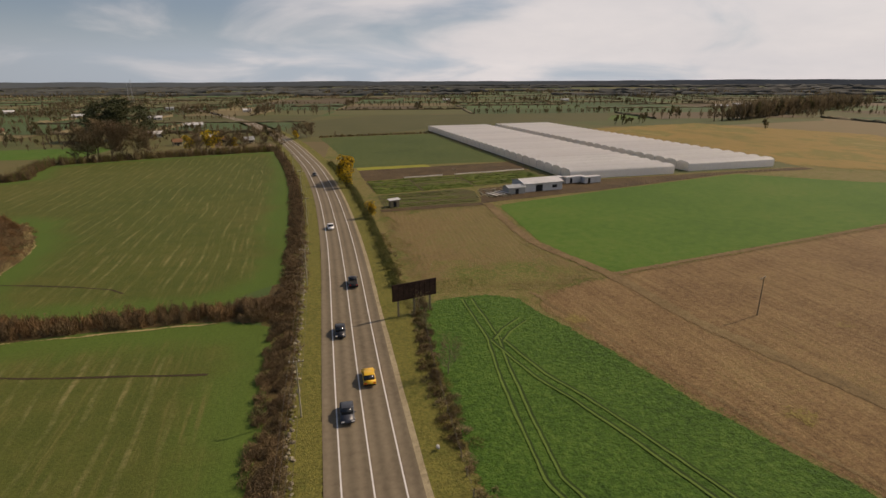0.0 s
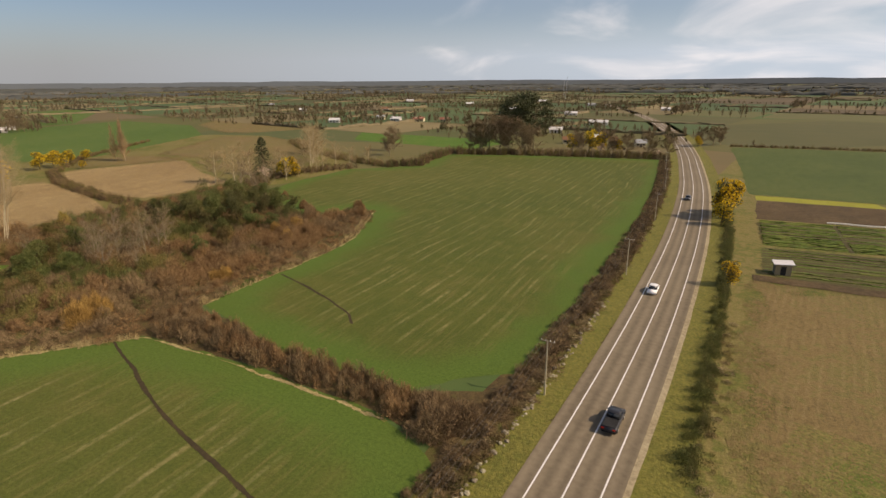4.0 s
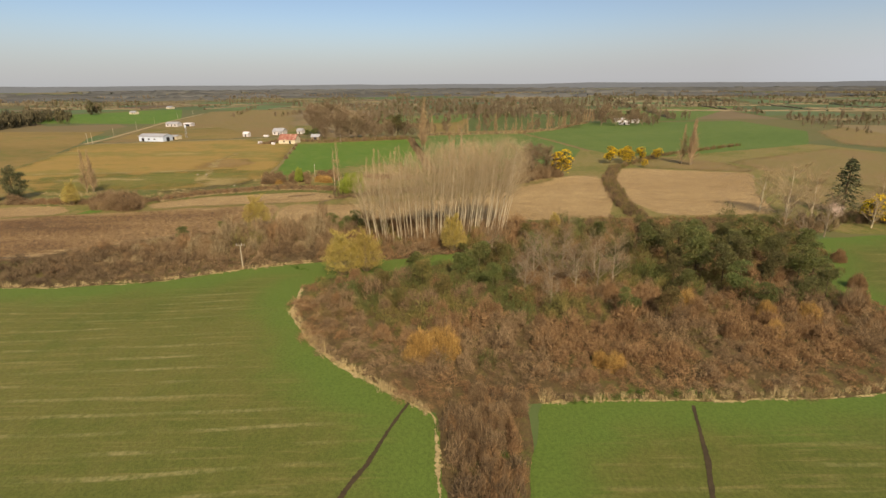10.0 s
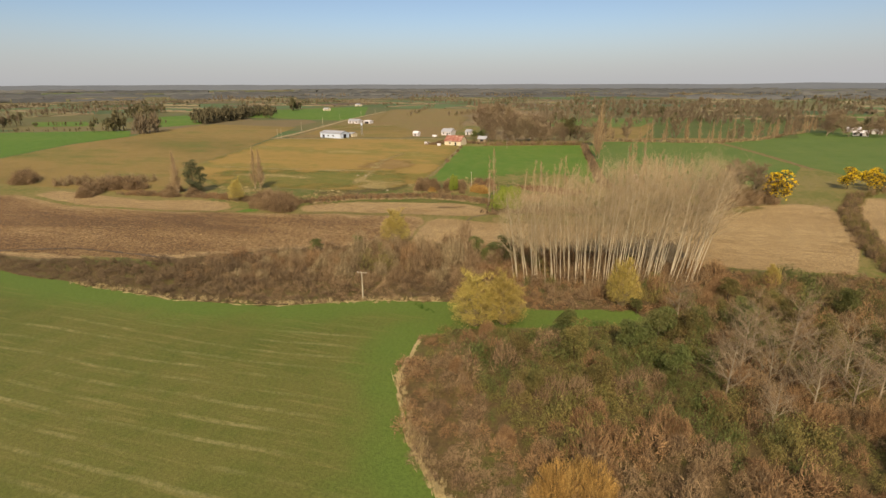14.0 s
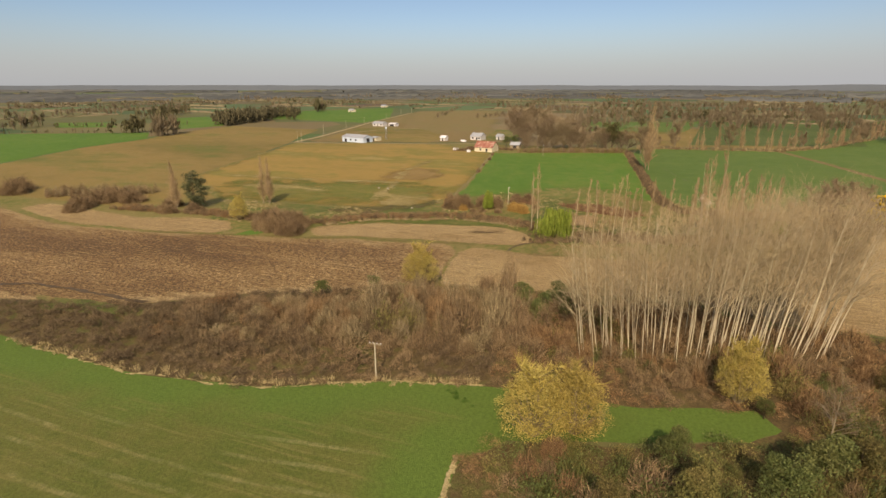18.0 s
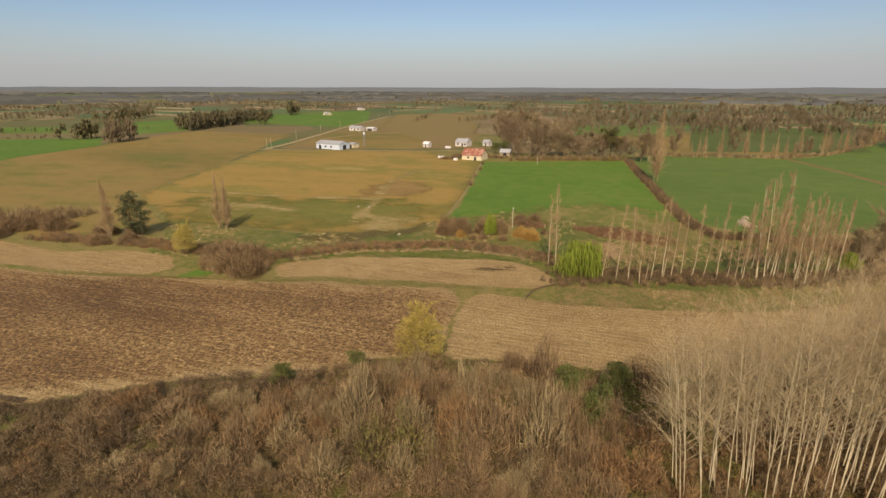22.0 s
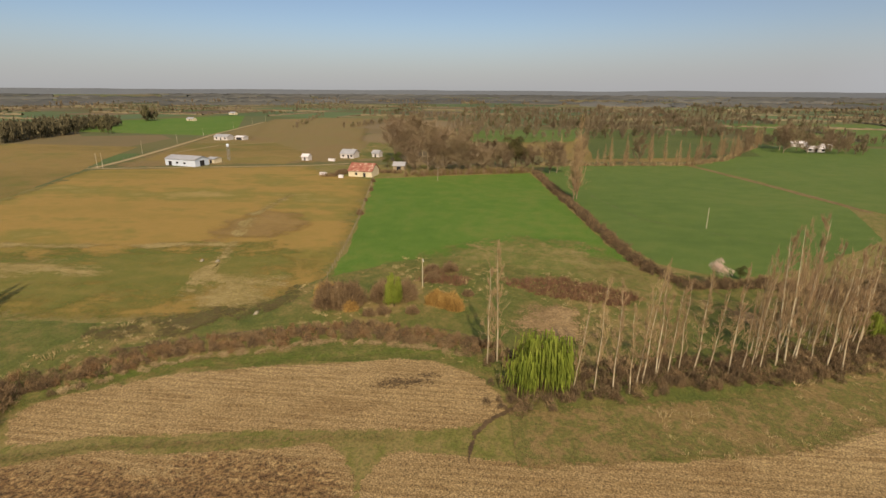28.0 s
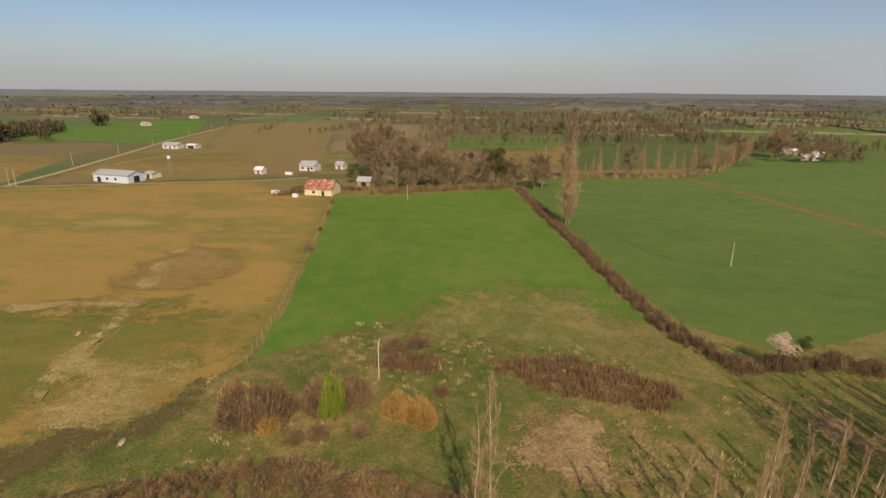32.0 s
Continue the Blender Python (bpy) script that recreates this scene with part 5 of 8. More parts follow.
field("worn_meadow", [(-245, 26), (-262, 36), (-274, 46), (-285, 62), (-284, 80), (-262, 91), (-243, 93), (-246, 66)], "worn_meadow", "worn tan-green meadow edge", 5, 2.5, category="meadow")
field("wet_spot", [(-198, 40), (-201, 40), (-203, 43), (-204.5, 49), (-202, 51), (-199.5, 46)], "wet_earth", "dark wet patch in the stubble", 1.2, 0.6, category="ground")
field("green_corner", [(-174, -21), (-181, -19), (-187, -22), (-187, -16), (-178, -14), (-175, -17)], "green_meadow", "small bright green grass corner", 3, 0.6, category="grass")
field("green_strip", [(-124.9, -26.6), (-126.3, -15.6), (-127.4, -0.4), (-124.4, 2.2), (-121.7, -8.6), (-120.0, -18.2)], "rough_meadow", "narrow strip of bright grass behind the brush", 2, 0.8, category="grass")
strip("plough_furrow", [(-116.0, -62.0), (-128.9, -33.6), (-129.4, -17.4), (-129.3, -2.7)], -0.7, 0.7, "wet_track", "dark open furrow at the ploughed field's edge", 0.121, 1.5, 4, "furrow", 0.4)
strip("grass_border", [(-168, -48), (-174, -21), (-179, 1), (-182.5, 10), (-184, 20), (-186, 30), (-187.6, 39), (-188, 46)], -1.0, 1.0, "tan_border", "grassy strip between the stubble fields", 0.105, 2, 6, "grass", 0.3)
strip("creek", [(-205, -4), (-210, 6), (-214.6, 14.8), (-216, 22.4), (-217.4, 30.9), (-215.8, 34), (-215.8, 39.2), (-218.7, 42.3), (-219, 50.1), (-214, 57)], -0.45, 0.45, "wet_track", "dark narrow creek winding through the meadow", 0.125, 1.2, 4, "creek", 0.35)
strip("wet_track", [(-197, 61), (-193, 57.5), (-190, 55.5), (-187, 55), (-184.5, 55)], -0.5, 0.5, "wet_track", "dark wet track across the stubble", 0.117, 1.5, 5, "track", 0.25)
strip("creek_grass", [(-186, -8), (-192, -5.5), (-196, 0), (-202, 9), (-205, 20), (-208, 33), (-210.5, 42), (-210.5, 50), (-206, 58), (-200, 61)], -2.0, 2.0, "green_edge", "bright grass along the creek", 0.109, 2, 6, "grass", 0.5)
strip("grass_border_far", [(-190, 60), (-190.5, 66), (-193.5, 79), (-195.5, 91), (-202, 105), (-212, 120), (-234, 142)], -6.5, 6.0, "tan_border", "tan and green grassy border along the poplars", 0.113, 2.5, 7, "grass", 0.6)

# the road
RL = road_line(-380, 1000)
strip("verge_left", RL, -9.6, -4.6, "verge", "dry yellow-green roadside verge", 0.11, 4, 6, "verge", 0.25)
strip("verge_right", RL, 4.6, 11.0, "verge", "dry yellow-green roadside verge", 0.11, 4, 6, "verge", 0.25)
strip("road", RL, -5.2, 5.2, "asphalt", "worn grey-brown asphalt two-lane highway", 0.15, 4, 26, "road")
strip("road_shoulder", RL, 5.15, 5.95, "gravel", "pale gravel edge of the road", 0.13, 3, 1, "shoulder", 0.06)
for o in (-3.35, 0.0, 3.35):
    strip("road_line", RL, o - 0.09, o + 0.09, "road_paint", "solid white painted road line", 0.155, 4, 1, "road marking")
strip("farm_track", [(-392, -157), (-401, -122), (-413, -75), (-421, -45), (-432, -27)], -1.6, 1.6, "dirt_path", "pale gravel farm track", 0.105, 5, 5, "track", 0.15)
strip("farm_track", [(-395, -155), (-432, -161), (-509, -179), (-620, -207), (-809, -243)], -2.2, 2.2, "dirt_path", "pale gravel farm track", 0.109, 8, 5, "track", 0.15)
strip("farm_track", [(-470, -155), (-520, -150), (-545, -120)], -1.2, 1.2, "dirt_path", "narrow pale dirt track", 0.113, 6, 4, "track", 0.1)
strip("field_track", [(64, 171), (60, 140), (59.5, 122), (65, 98), (66, 84), (66, 74), (69, 59), (73, 42), (84, 10)], -1.9, 1.9, "dirt_faded", "bare earth track beside the field", 0.100, 3, 7, "track", 0.3)
strip("field_divider", [(-449, 166), (-397, 177), (-352, 185), (-330, 188)], -1.8, 1.8, "dirt_faded", "bare earth bank between two fields", 0.105, 4, 5, "track", 0.5)
strip("field_margin", [(64, 96), (100, 101), (167, 110.5), (300, 130)], -1.2, 1.2, "dirt_faded", "bare field margin", 0.095, 3, 6, "track", 0.3)
strip("field_margin", [(44, 92), (46, 78), (50, 58), (54, 42), (60, 20), (66, 0)], -0.8, 0.8, "dirt_faded", "bare field margin beside the wheat", 0.09, 2, 5, "track", 0.3)
strip("field_margin", [(26, 170.5), (62, 171.5)], -2.0, 2.0, "mud", "dark bare headland by the hut", 0.105, 3, 4, "track", 0.3)
strip("crop_track", [(-65, 127), (-60, 125.5), (-55, 124), (-45, 120), (-39, 117), (-36, 114)], -0.32, 0.32, "furrow", "dark narrow furrow across the crop", 0.07, 1.0, 4, "furrow", 0.1)
strip("crop_track", [(-66.5, 91), (-61, 89), (-55, 87), (-48, 84), (-42, 82), (-30, 79), (-15, 75.5)], -0.32, 0.32, "furrow", "dark narrow furrow across the crop", 0.07, 1.0, 4, "furrow", 0.12)
strip("crop_track", [(-350, 95), (-310, 105), (-290, 125), (-275, 146)], -0.3, 0.3, "wet_track", "faint dark furrow in the green field", 0.109, 4, 4, "furrow", 0.3)
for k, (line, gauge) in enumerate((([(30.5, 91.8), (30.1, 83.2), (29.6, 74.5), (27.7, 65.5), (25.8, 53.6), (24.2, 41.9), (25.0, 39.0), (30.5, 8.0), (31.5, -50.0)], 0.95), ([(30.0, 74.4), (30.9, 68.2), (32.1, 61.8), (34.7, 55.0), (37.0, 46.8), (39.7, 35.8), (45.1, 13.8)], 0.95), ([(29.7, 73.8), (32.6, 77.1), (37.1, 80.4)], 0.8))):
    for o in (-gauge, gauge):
        # dark strip for the rut's shadow, pale strip for its lit ridge
        strip("wheel_rut", line, o - 0.17, o + 0.15, "rut_shade", "wheel rut in the wheat with its shadow painted dark", 0.125 + 0.012 * k, 1.0, 1, "rut", 0.08)
        strip("wheel_rut", line, o + 0.15, o + 0.48, "lit_rut_ridge", "ridge beside the wheel rut painted pale as if lit", 0.129 + 0.012 * k, 1.0, 1, "rut", 0.08)
strip("dry_edge", [(-110, -9), (-109, 16), (-112, 37), (-120, 53), (-123.5, 67)], -0.42, 0.46, "dry_bank", "pale dry grass along the field edge", 0.065, 1.0, 6, "grass", 0.35)
strip("dry_edge", [(-108, 68), (-96, 68.5), (-84, 74), (-77, 80), (-71, 86), (-64, 94.2), (-50, 95.0), (-30, 94.6), (-16, 93.6)], -0.55, 0.6, "dry_bank", "pale dry grass along the field edge", 0.065, 1.0, 6, "grass", 0.3)
strip("dry_edge", [(-66, 108), (-66.5, 118), (-66, 128), (-66, 146), (-68, 158), (-76, 175), (-80, 183)], -0.42, 0.46, "dry_bank", "pale dry grass along the field edge", 0.065, 1.0, 6, "grass", 0.3)

# the patchwork of far fields
GRID = radians(-12)


def grid_xy(u, v):
    return (-150 + u * math.cos(GRID) - v * math.sin(GRID), 100 + u * math.sin(GRID) + v * math.cos(GRID))


def near_place(x, y):
    """Ground that has its own fields already."""
    return (-470 < x < 470 and -300 < y < 440) or (-520 < x < -180 and -490 < y < -290) or (-640 < x < -430 and -60 < y < 430) or (-1000 < x < -420 and -480 < y < -40) or (-20 < x < 440 and 400 < y < 700)


pr = np.random.default_rng(17)
PATCHES = {}
FAR_EDGES = []
for u0, v0, u1, v1 in [(u, v, u + 190, v + 120) for u in range(-2600, 2200, 190) for v in range(-1400, 2600, 120)]:
    cx, cy = grid_xy((u0 + u1) / 2, (v0 + v1) / 2)
    r = math.hypot(cx + 100, cy - 100)
    if r > 2500 or r < 330 or (cx > -100 and cy < -250) or near_place(cx, cy):
        continue
    cuts = [(u0, v0, u1, v1)]
    if pr.random() < 0.5:
        m_ = u0 + (u1 - u0) * pr.uniform(0.35, 0.65)
        cuts = [(u0, v0, m_, v1), (m_, v0, u1, v1)]
    for a0, b0, a1, b1 in cuts:
        key = pr.choice(["far_grass", "far_olive", "far_brown", "far_straw", "far_soil"], p=[0.50, 0.32, 0.10, 0.03, 0.05])
        g_ = 3.0
        PATCHES.setdefault(key, []).append([grid_xy(a0 + g_, b0 + g_), grid_xy(a1 - g_, b0 + g_), grid_xy(a1 - g_, b1 - g_), grid_xy(a0 + g_, b1 - g_)])
        for e0, e1 in (((a0, b0), (a1, b0)), ((a0, b0), (a0, b1))):
            FAR_EDGES.append((*grid_xy(*e0), *grid_xy(*e1), r))
for k, (key, quads) in enumerate(PATCHES.items()):
    V = np.array([(x, y, 0.11 + 0.01 * k) for q in quads for x, y in q])
    tagged(new("far_fields", mesh_np("far_fields", V, np.arange(len(V)).reshape(-1, 4), key)), "patchwork of distant %s fields" % {"far_grass": "green", "far_olive": "olive pasture", "far_brown": "brown fallow", "far_straw": "straw-coloured", "far_soil": "dark tilled"}[key], "field", kind="structure")


def belt(line, width, low, high, rng, step=7.0):
    """A bumpy belt of joined tree crowns along a line."""
    P = along(line, step)
    if len(P) < 3:
        return np.zeros((0, 3)), np.zeros((0, 4), dtype=int)
    d = np.gradient(P, axis=0)
    d /= np.linalg.norm(d, axis=1)[:, None] + 1e-9
    nr_ = np.stack([d[:, 1], -d[:, 0]], 1)
    V = []
    for o, zz in ((-0.5, 0.0), (-0.42, 0.62), (-0.1, 1.0), (0.2, 0.93), (0.44, 0.6), (0.5, 0.0)):
        hgt_ = rng.uniform(low, high, len(P)) * zz
        off = o * width * rng.uniform(0.75, 1.2, len(P))
        V.append(np.column_stack([P + nr_ * off[:, None] + rng.normal(0, step * 0.12, P.shape), hgt_]))
    V = np.stack(V, 1)
    m_, k_ = len(P), 6
    return V.reshape(-1, 3), np.array([(i * k_ + j, i * k_ + j + 1, (i + 1) * k_ + j + 1, (i + 1) * k_ + j) for i in range(m_ - 1) for j in range(k_ - 1)])


br = np.random.default_rng(41)
hedges_, belts_ = [], []
for x0, y0, x1, y1, r in FAR_EDGES:
    if br.random() < 0.45:
        hedges_.append(belt([(x0, y0), (x1, y1)], br.uniform(2.5, 5), 0.8, br.uniform(1.6, 4.0), br, 3.5 + r / 400))
tagged(new("far_hedgerows", mesh_np("far_hedgerows", *joined(hedges_), "far_hedge", True)), "distant brown hedgerows between the fields", "hedge", kind="stuff")
for r in (1700, 1950, 2200, 2500, 2800, 3200, 3600, 4000, 4400):
    a = 0.1
    while a < 4.9:
        ln = br.uniform(0.04, 0.22)
        if br.random() < 0.72:
            rr = r * br.uniform(0.93, 1.07)
            belts_.append(belt([(-100 + rr * math.cos(a + ln * t), 100 + rr * math.sin(a + ln * t)) for t in np.linspace(0, 1, 8)], br.uniform(20, 60), 4.0, br.uniform(7, 12) * (1 + r / 9000), br, r / 130))
        a += ln
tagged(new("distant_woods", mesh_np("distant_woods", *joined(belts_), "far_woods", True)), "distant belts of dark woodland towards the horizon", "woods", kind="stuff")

# low rows of vegetables
vr = np.random.default_rng(52)
rows_ = []
for y in np.arange(198.5, 226, 1.55):
    for x0, x1 in ((29, 47), (48, 70), (71, 106)):
        if vr.random() < 0.82:
            rows_.append(belt([(x0, y + (x0 - 28) * 0.1), (x1, y + (x1 - 28) * 0.1)], vr.uniform(0.5, 0.9), 0.12, vr.uniform(0.25, 0.5), vr, 1.2))
for y in np.arange(175, 195, 2.4):
    if vr.random() < 0.7:
        rows_.append(belt([(30, y), (60 + vr.uniform(-6, 2), y + 1.5)], 0.45, 0.08, 0.25, vr, 1.2))
tagged(new("vegetable_rows", mesh_np("vegetable_rows", *joined(rows_), "veg_leaf", True)), "low green rows of vegetables in the plots", "crop", kind="stuff")

# ---- plants: layout ----
def shrub_rows(P, rng, r, h, z=0.0):
    n = len(P)
    s = np.clip(rng.lognormal(-0.08, 0.32, n), 0.5, 2.0)
    return np.column_stack([P[:, 0], P[:, 1], np.full(n, z), rng.uniform(0, 6.28, n), r * s, h * s * rng.uniform(0.8, 1.2, n), rng.integers(0, 30, n)])


def noise_at(P, f, seed=0.0):
    return np.array([noise.noise(Vector((x * f, y * f, seed))) for x, y in P])


rng = np.random.default_rng(11)
# the thicket: low russet brush in front, green leafy growth in its west, tall dark trees in its heart
HERBS = [(-84, 90), (-92, 107), (-108, 112), (-124, 112), (-127, 100), (-112, 78), (-100, 78), (-90, 82)]
P = scatter(THICKET, 2.0, rng)
P = P[P[:, 1] > -110]
ed = edge_distance(P, THICKET)
main = P[:, 1] > 66
green = 0.75 * noise_at(P, 0.05, 4.0) + np.where(main, np.clip((-92 - P[:, 0]) / 40, -0.6, 0.30), -0.9) + np.where(inside(P, HERBS), 0.32, 0.0)
hh = np.clip(0.9 + ed * 0.12, 0.9, 2.4)
base = shrub_rows(P, rng, 1.5, 1.0)
base[:, 5] *= hh
tone = noise_at(P, 0.07, 9.0) + rng.normal(0, 0.16, len(P))
isg = green + rng.normal(0, 0.12, len(P)) > 0.30
stuff("thicket_shrubs", "dense russet-brown bare shrubs filling the thicket", "shrubs", DENSE, base[~isg & (tone > -0.05) & main], "twig_red")
stuff("thicket_shrubs", "dense brown bare shrubs filling the thicket", "shrubs", DENSE, base[~isg & (tone <= -0.05) & main], "twig_brown")
far_back = ~main & (P[:, 1] < 20)
stuff("thicket_shrubs", "dark brown bare shrubs behind the crop field", "shrubs", DENSE, base[~isg & far_back], "twig_dark")
stuff("thicket_shrubs", "dull brown bare shrubs behind the crop field", "shrubs", DENSE, base[~isg & (tone > 0.0) & ~main & ~far_back], "twig_brown")
stuff("thicket_shrubs", "dark bare shrubs behind the crop field", "shrubs", DENSE, base[~isg & (tone <= 0.0) & ~main & ~far_back], "twig_dark")
stuff("thicket_undergrowth", "olive-green leafy undergrowth in the thicket", "shrubs", LEAFY, base[isg & (tone > 0)], "leaf_olive")
stuff("thicket_undergrowth", "dark green leafy undergrowth in the thicket", "shrubs", LEAFY, base[isg & (tone <= 0)], "leaf_green")


def hedge(name, label, line, width, h, mats, step=0.9, z=0.0):
    r_ = np.random.default_rng(int(abs(line[0][0]) * 10) + len(line))
    Q = along(line, step)
    Q = np.concatenate([Q + r_.uniform(-width / 2, width / 2, Q.shape) for _ in range(max(1, round(width / 1.3)))])
    rows_ = shrub_rows(Q, r_, 1.05, h, z)
    rows_[:, 5] = h * (0.7 + 0.3 * rows_[:, 5] / h)
    pick = r_.choice(len(mats), len(Q))
    for k, mm in enumerate(mats):
        q = rows_[pick == k]
        if len(q):
            stuff(name, label, "hedge", LEAFY if mm.startswith("leaf") else HEDGE, q, mm)


hedge("field_hedge", "dense dark bare hedge between two crop fields", [(-63, 98), (-50, 99.5), (-36, 98.3), (-20, 98), (-12, 97)], 5.4, 2.7, ["twig_dark", "twig_brown", "twig_red"], 0.8)
RH = road_line(-120, 345, 5.0)
hedge("roadside_hedge", "thick brown bare hedge along the road", RH + np.array((-12.0, 0)), 3.6, 1.45, ["twig_dark", "twig_brown", "twig_dark", "twig_brown"])
hedge("field_hedge", "broad bushy end of the field hedge", [(-66, 101.5), (-58, 101.5), (-48, 101.3)], 4.5, 3.0, ["twig_brown", "twig_red", "twig_dark"], 0.9)
hedge("roadside_brush", "low dry brush on the stony road bank", RH + np.array((-9.6, 0)), 1.6, 0.9, ["twig_grey", "twig_brown", "leaf_olive"])
RR = road_line(-120, 150, 5.0)
hedge("ditch_brush", "brown brush in the roadside ditch", RR + np.array((11.6, 0)), 2.4, 0.65, ["twig_brown", "twig_grey", "leaf_olive", "leaf_olive"], 1.9)
RG = road_line(100, 290, 5.0)
hedge("ditch_hedge", "green leafy hedge in the roadside ditch", RG + np.array((10.2, 0)), 2.0, 1.9, ["leaf_green", "leaf_dark", "leaf_green"], 1.0)
hedge("billboard_brush", "bare brown brush under the billboard", [(15.5, 50), (16.5, 66), (18, 76), (20, 86), (22, 94)], 2.8, 1.1, ["twig_brown", "twig_dark", "twig_grey", "leaf_olive"], 0.9)
hedge("creek_brush", "dense dry brown brush along the creek", [(-189, -80), (-193, -43), (-191, -14), (-195, -5), (-202, 0), (-208, 8), (-211, 18), (-216, 27), (-216.5, 41), (-214, 53), (-208, 62)], 6.0, 1.6, ["twig_brown", "twig_dark", "twig_red", "twig_brown"], 0.9)
hedge("creek_reeds", "tan dry reeds along the creek", [(-193, -2), (-199, 4), (-205, 12), (-208, 21), (-212, 30), (-212.5, 42), (-210, 53)], 1.4, 0.8, ["twig_tan"], 0.9)
hedge("long_hedge", "long dark brown hedge between green fields", [(-408, 77), (-352, 82.5), (-326, 85.5), (-279, 90), (-256, 93.5), (-246, 99), (-248, 112), (-246, 124), (-238, 136)], 3.4, 2.2, ["twig_dark", "twig_brown", "twig_dark"], 0.9)
hedge("poplar_brush", "dense dark brown brush at the foot of the poplars", [(-199, 61), (-203, 64), (-203, 71), (-208, 85), (-211, 102), (-217, 116), (-230, 134)], 9.0, 1.6, ["twig_dark", "twig_dark", "twig_brown"], 0.8)
hedge("stubble_hedge", "low brown hedge between stubble fields", [(-165, 156), (-188, 159), (-229, 168), (-262, 182)], 5.0, 2.4, ["twig_brown", "twig_dark", "leaf_olive"], 1.0)
hedge("far_hedge", "dark hedge at the field's far end", [(-10, 350), (-70, 339), (-124, 322)], 8.0, 4.6, ["twig_brown", "twig_dark", "leaf_olive", "twig_grey"], 1.5)
hedge("corner_hedge", "tall dark scrub at the field corner", [(-124, 318), (-121, 290), (-117, 276), (-130, 265)], 6.0, 4.4, ["twig_dark", "leaf_dark", "twig_brown"], 1.2)
hedge("conifer_scrub", "tangled brown and green scrub around the conifer", [(-145, 254), (-152, 240), (-158, 225), (-156, 208), (-148, 200)], 9.0, 3.2, ["twig_brown", "leaf_olive", "twig_dark", "twig_grey"], 1.6)
hedge("north_scrub", "scrubby hedge north of the crop field", [(-132, 266), (-160, 275), (-200, 292), (-250, 330)], 6.0, 3.4, ["twig_brown", "leaf_olive", "twig_grey"], 1.6)
hedge("far_hedge", "brown hedge behind the green field", [(-438, 84), (-450, 166), (-480, 198), (-560, 248)], 5.0, 2.6, ["twig_brown", "twig_grey", "twig_tan"], 2.6)
hedge("yard_hedge", "bare brown hedge beside the farm", [(-392, 14), (-400, 34), (-412, 74)], 7.0, 3.2, ["twig_brown", "leaf_olive", "twig_brown", "twig_grey"], 0.9)
hedge("yard_scrub", "dark brown scrub around the farm yard", [(-384, -24), (-392, -20), (-400, -22), (-396, -14), (-402, -4), (-400, 8)], 5.0, 2.0, ["twig_dark", "twig_brown"], 1.0)
hedge("green_field_hedge", "scrubby hedge behind the stubble", [(-262, 184), (-300, 216), (-350, 290)], 4.0, 2.2, ["twig_brown", "leaf_olive"], 1.6)
hedge("plot_hedge", "low brown hedge behind the vegetable plots", [(20, 424), (60, 430), (110, 432)], 3.0, 2.0, ["twig_brown", "leaf_olive"], 1.4)
hedge("pasture_scrub", "dark bare scrub in the pasture", [(-196, -125), (-203, -105), (-212, -92)], 9.0, 4.0, ["twig_brown", "twig_grey"], 1.6)

# reeds and tufts in the wet meadow
REEDS = [(-246, 59), (-249, 72), (-246, 76), (-242, 84), (-238, 87), (-233, 82), (-235, 75), (-237, 67), (-242, 61)]
Q = scatter(REEDS, 0.9, rng)
stuff("reed_bed", "dense dark red-brown reed bed", "reeds", TUFTS, shrub_rows(Q, rng, 0.9, 0.95), "reed")
Q = scatter([(-243, 40), (-247, 44), (-246, 52), (-241, 50)], 0.9, rng)
stuff("reed_bed", "small dark red-brown reed bed", "reeds", TUFTS, shrub_rows(Q, rng, 0.9, 1.3), "reed")
Q = scatter(MEADOW, 2.2, rng)
Q = Q[noise_at(Q, 0.06, 2.0) > 0.0]
stuff("meadow_tufts", "dry grass tufts scattered over the wet meadow", "grass", TUFTS, shrub_rows(Q, rng, 0.6, 0.5), "dry_reed")
Q = along([(-121, 55), (-124, 66), (-113, 36), (-110, 16), (-110.5, -10)], 0.5, rng, 0.8)
stuff("edge_reeds", "pale dry stalks along the field edge", "grass", TUFTS, shrub_rows(Q, rng, 0.45, 0.7), "dry_reed")
Q = np.concatenate([along([(-64, 94), (-71, 86.5), (-77, 80.5), (-84, 74.5), (-96, 69)], 0.35, rng, 0.7), along([(-66.5, 108), (-66.5, 128), (-67, 146), (-69, 158), (-77, 175)], 0.45, rng, 0.7)])
stuff("edge_reeds", "pale dry stalks along the thicket edge", "grass", TUFTS, shrub_rows(Q, rng, 0.4, 1.1), "dry_reed")
Q = np.concatenate([along([(-66, 112), (-68, 122), (-67, 130)], 0.4, rng, 0.6), along([(-61, 101.5), (-50, 102.5), (-38, 100.8)], 0.5, rng, 0.5), along([(-118, 66), (-121, 62)], 0.4, rng, 0.6)])
stuff("edge_ferns", "bright green low herbs along the thicket edge", "grass", LEAFY, shrub_rows(Q, rng, 0.5, 0.5), "leaf_fern")

# tall soft bushes behind the crop field and lumps in the thicket
Q = scatter([(-118, 8), (-128, 50), (-130, 66), (-138, 74), (-158, 78), (-157, 50), (-146, 32), (-136, 12), (-128, 2)], 3.4, rng)
big = shrub_rows(Q, rng, 2.3, 3.6)
big[:, 5] *= np.clip((Q[:, 1] + 10) / 45, 0.55, 1.15) * np.clip((-114 - Q[:, 0]) / 16, 0.6, 1.15)
kk = np.clip(rng.random(len(Q)) * 0.7 + np.clip(Q[:, 1] / 80, 0, 1) * 0.28, 0, 0.999)
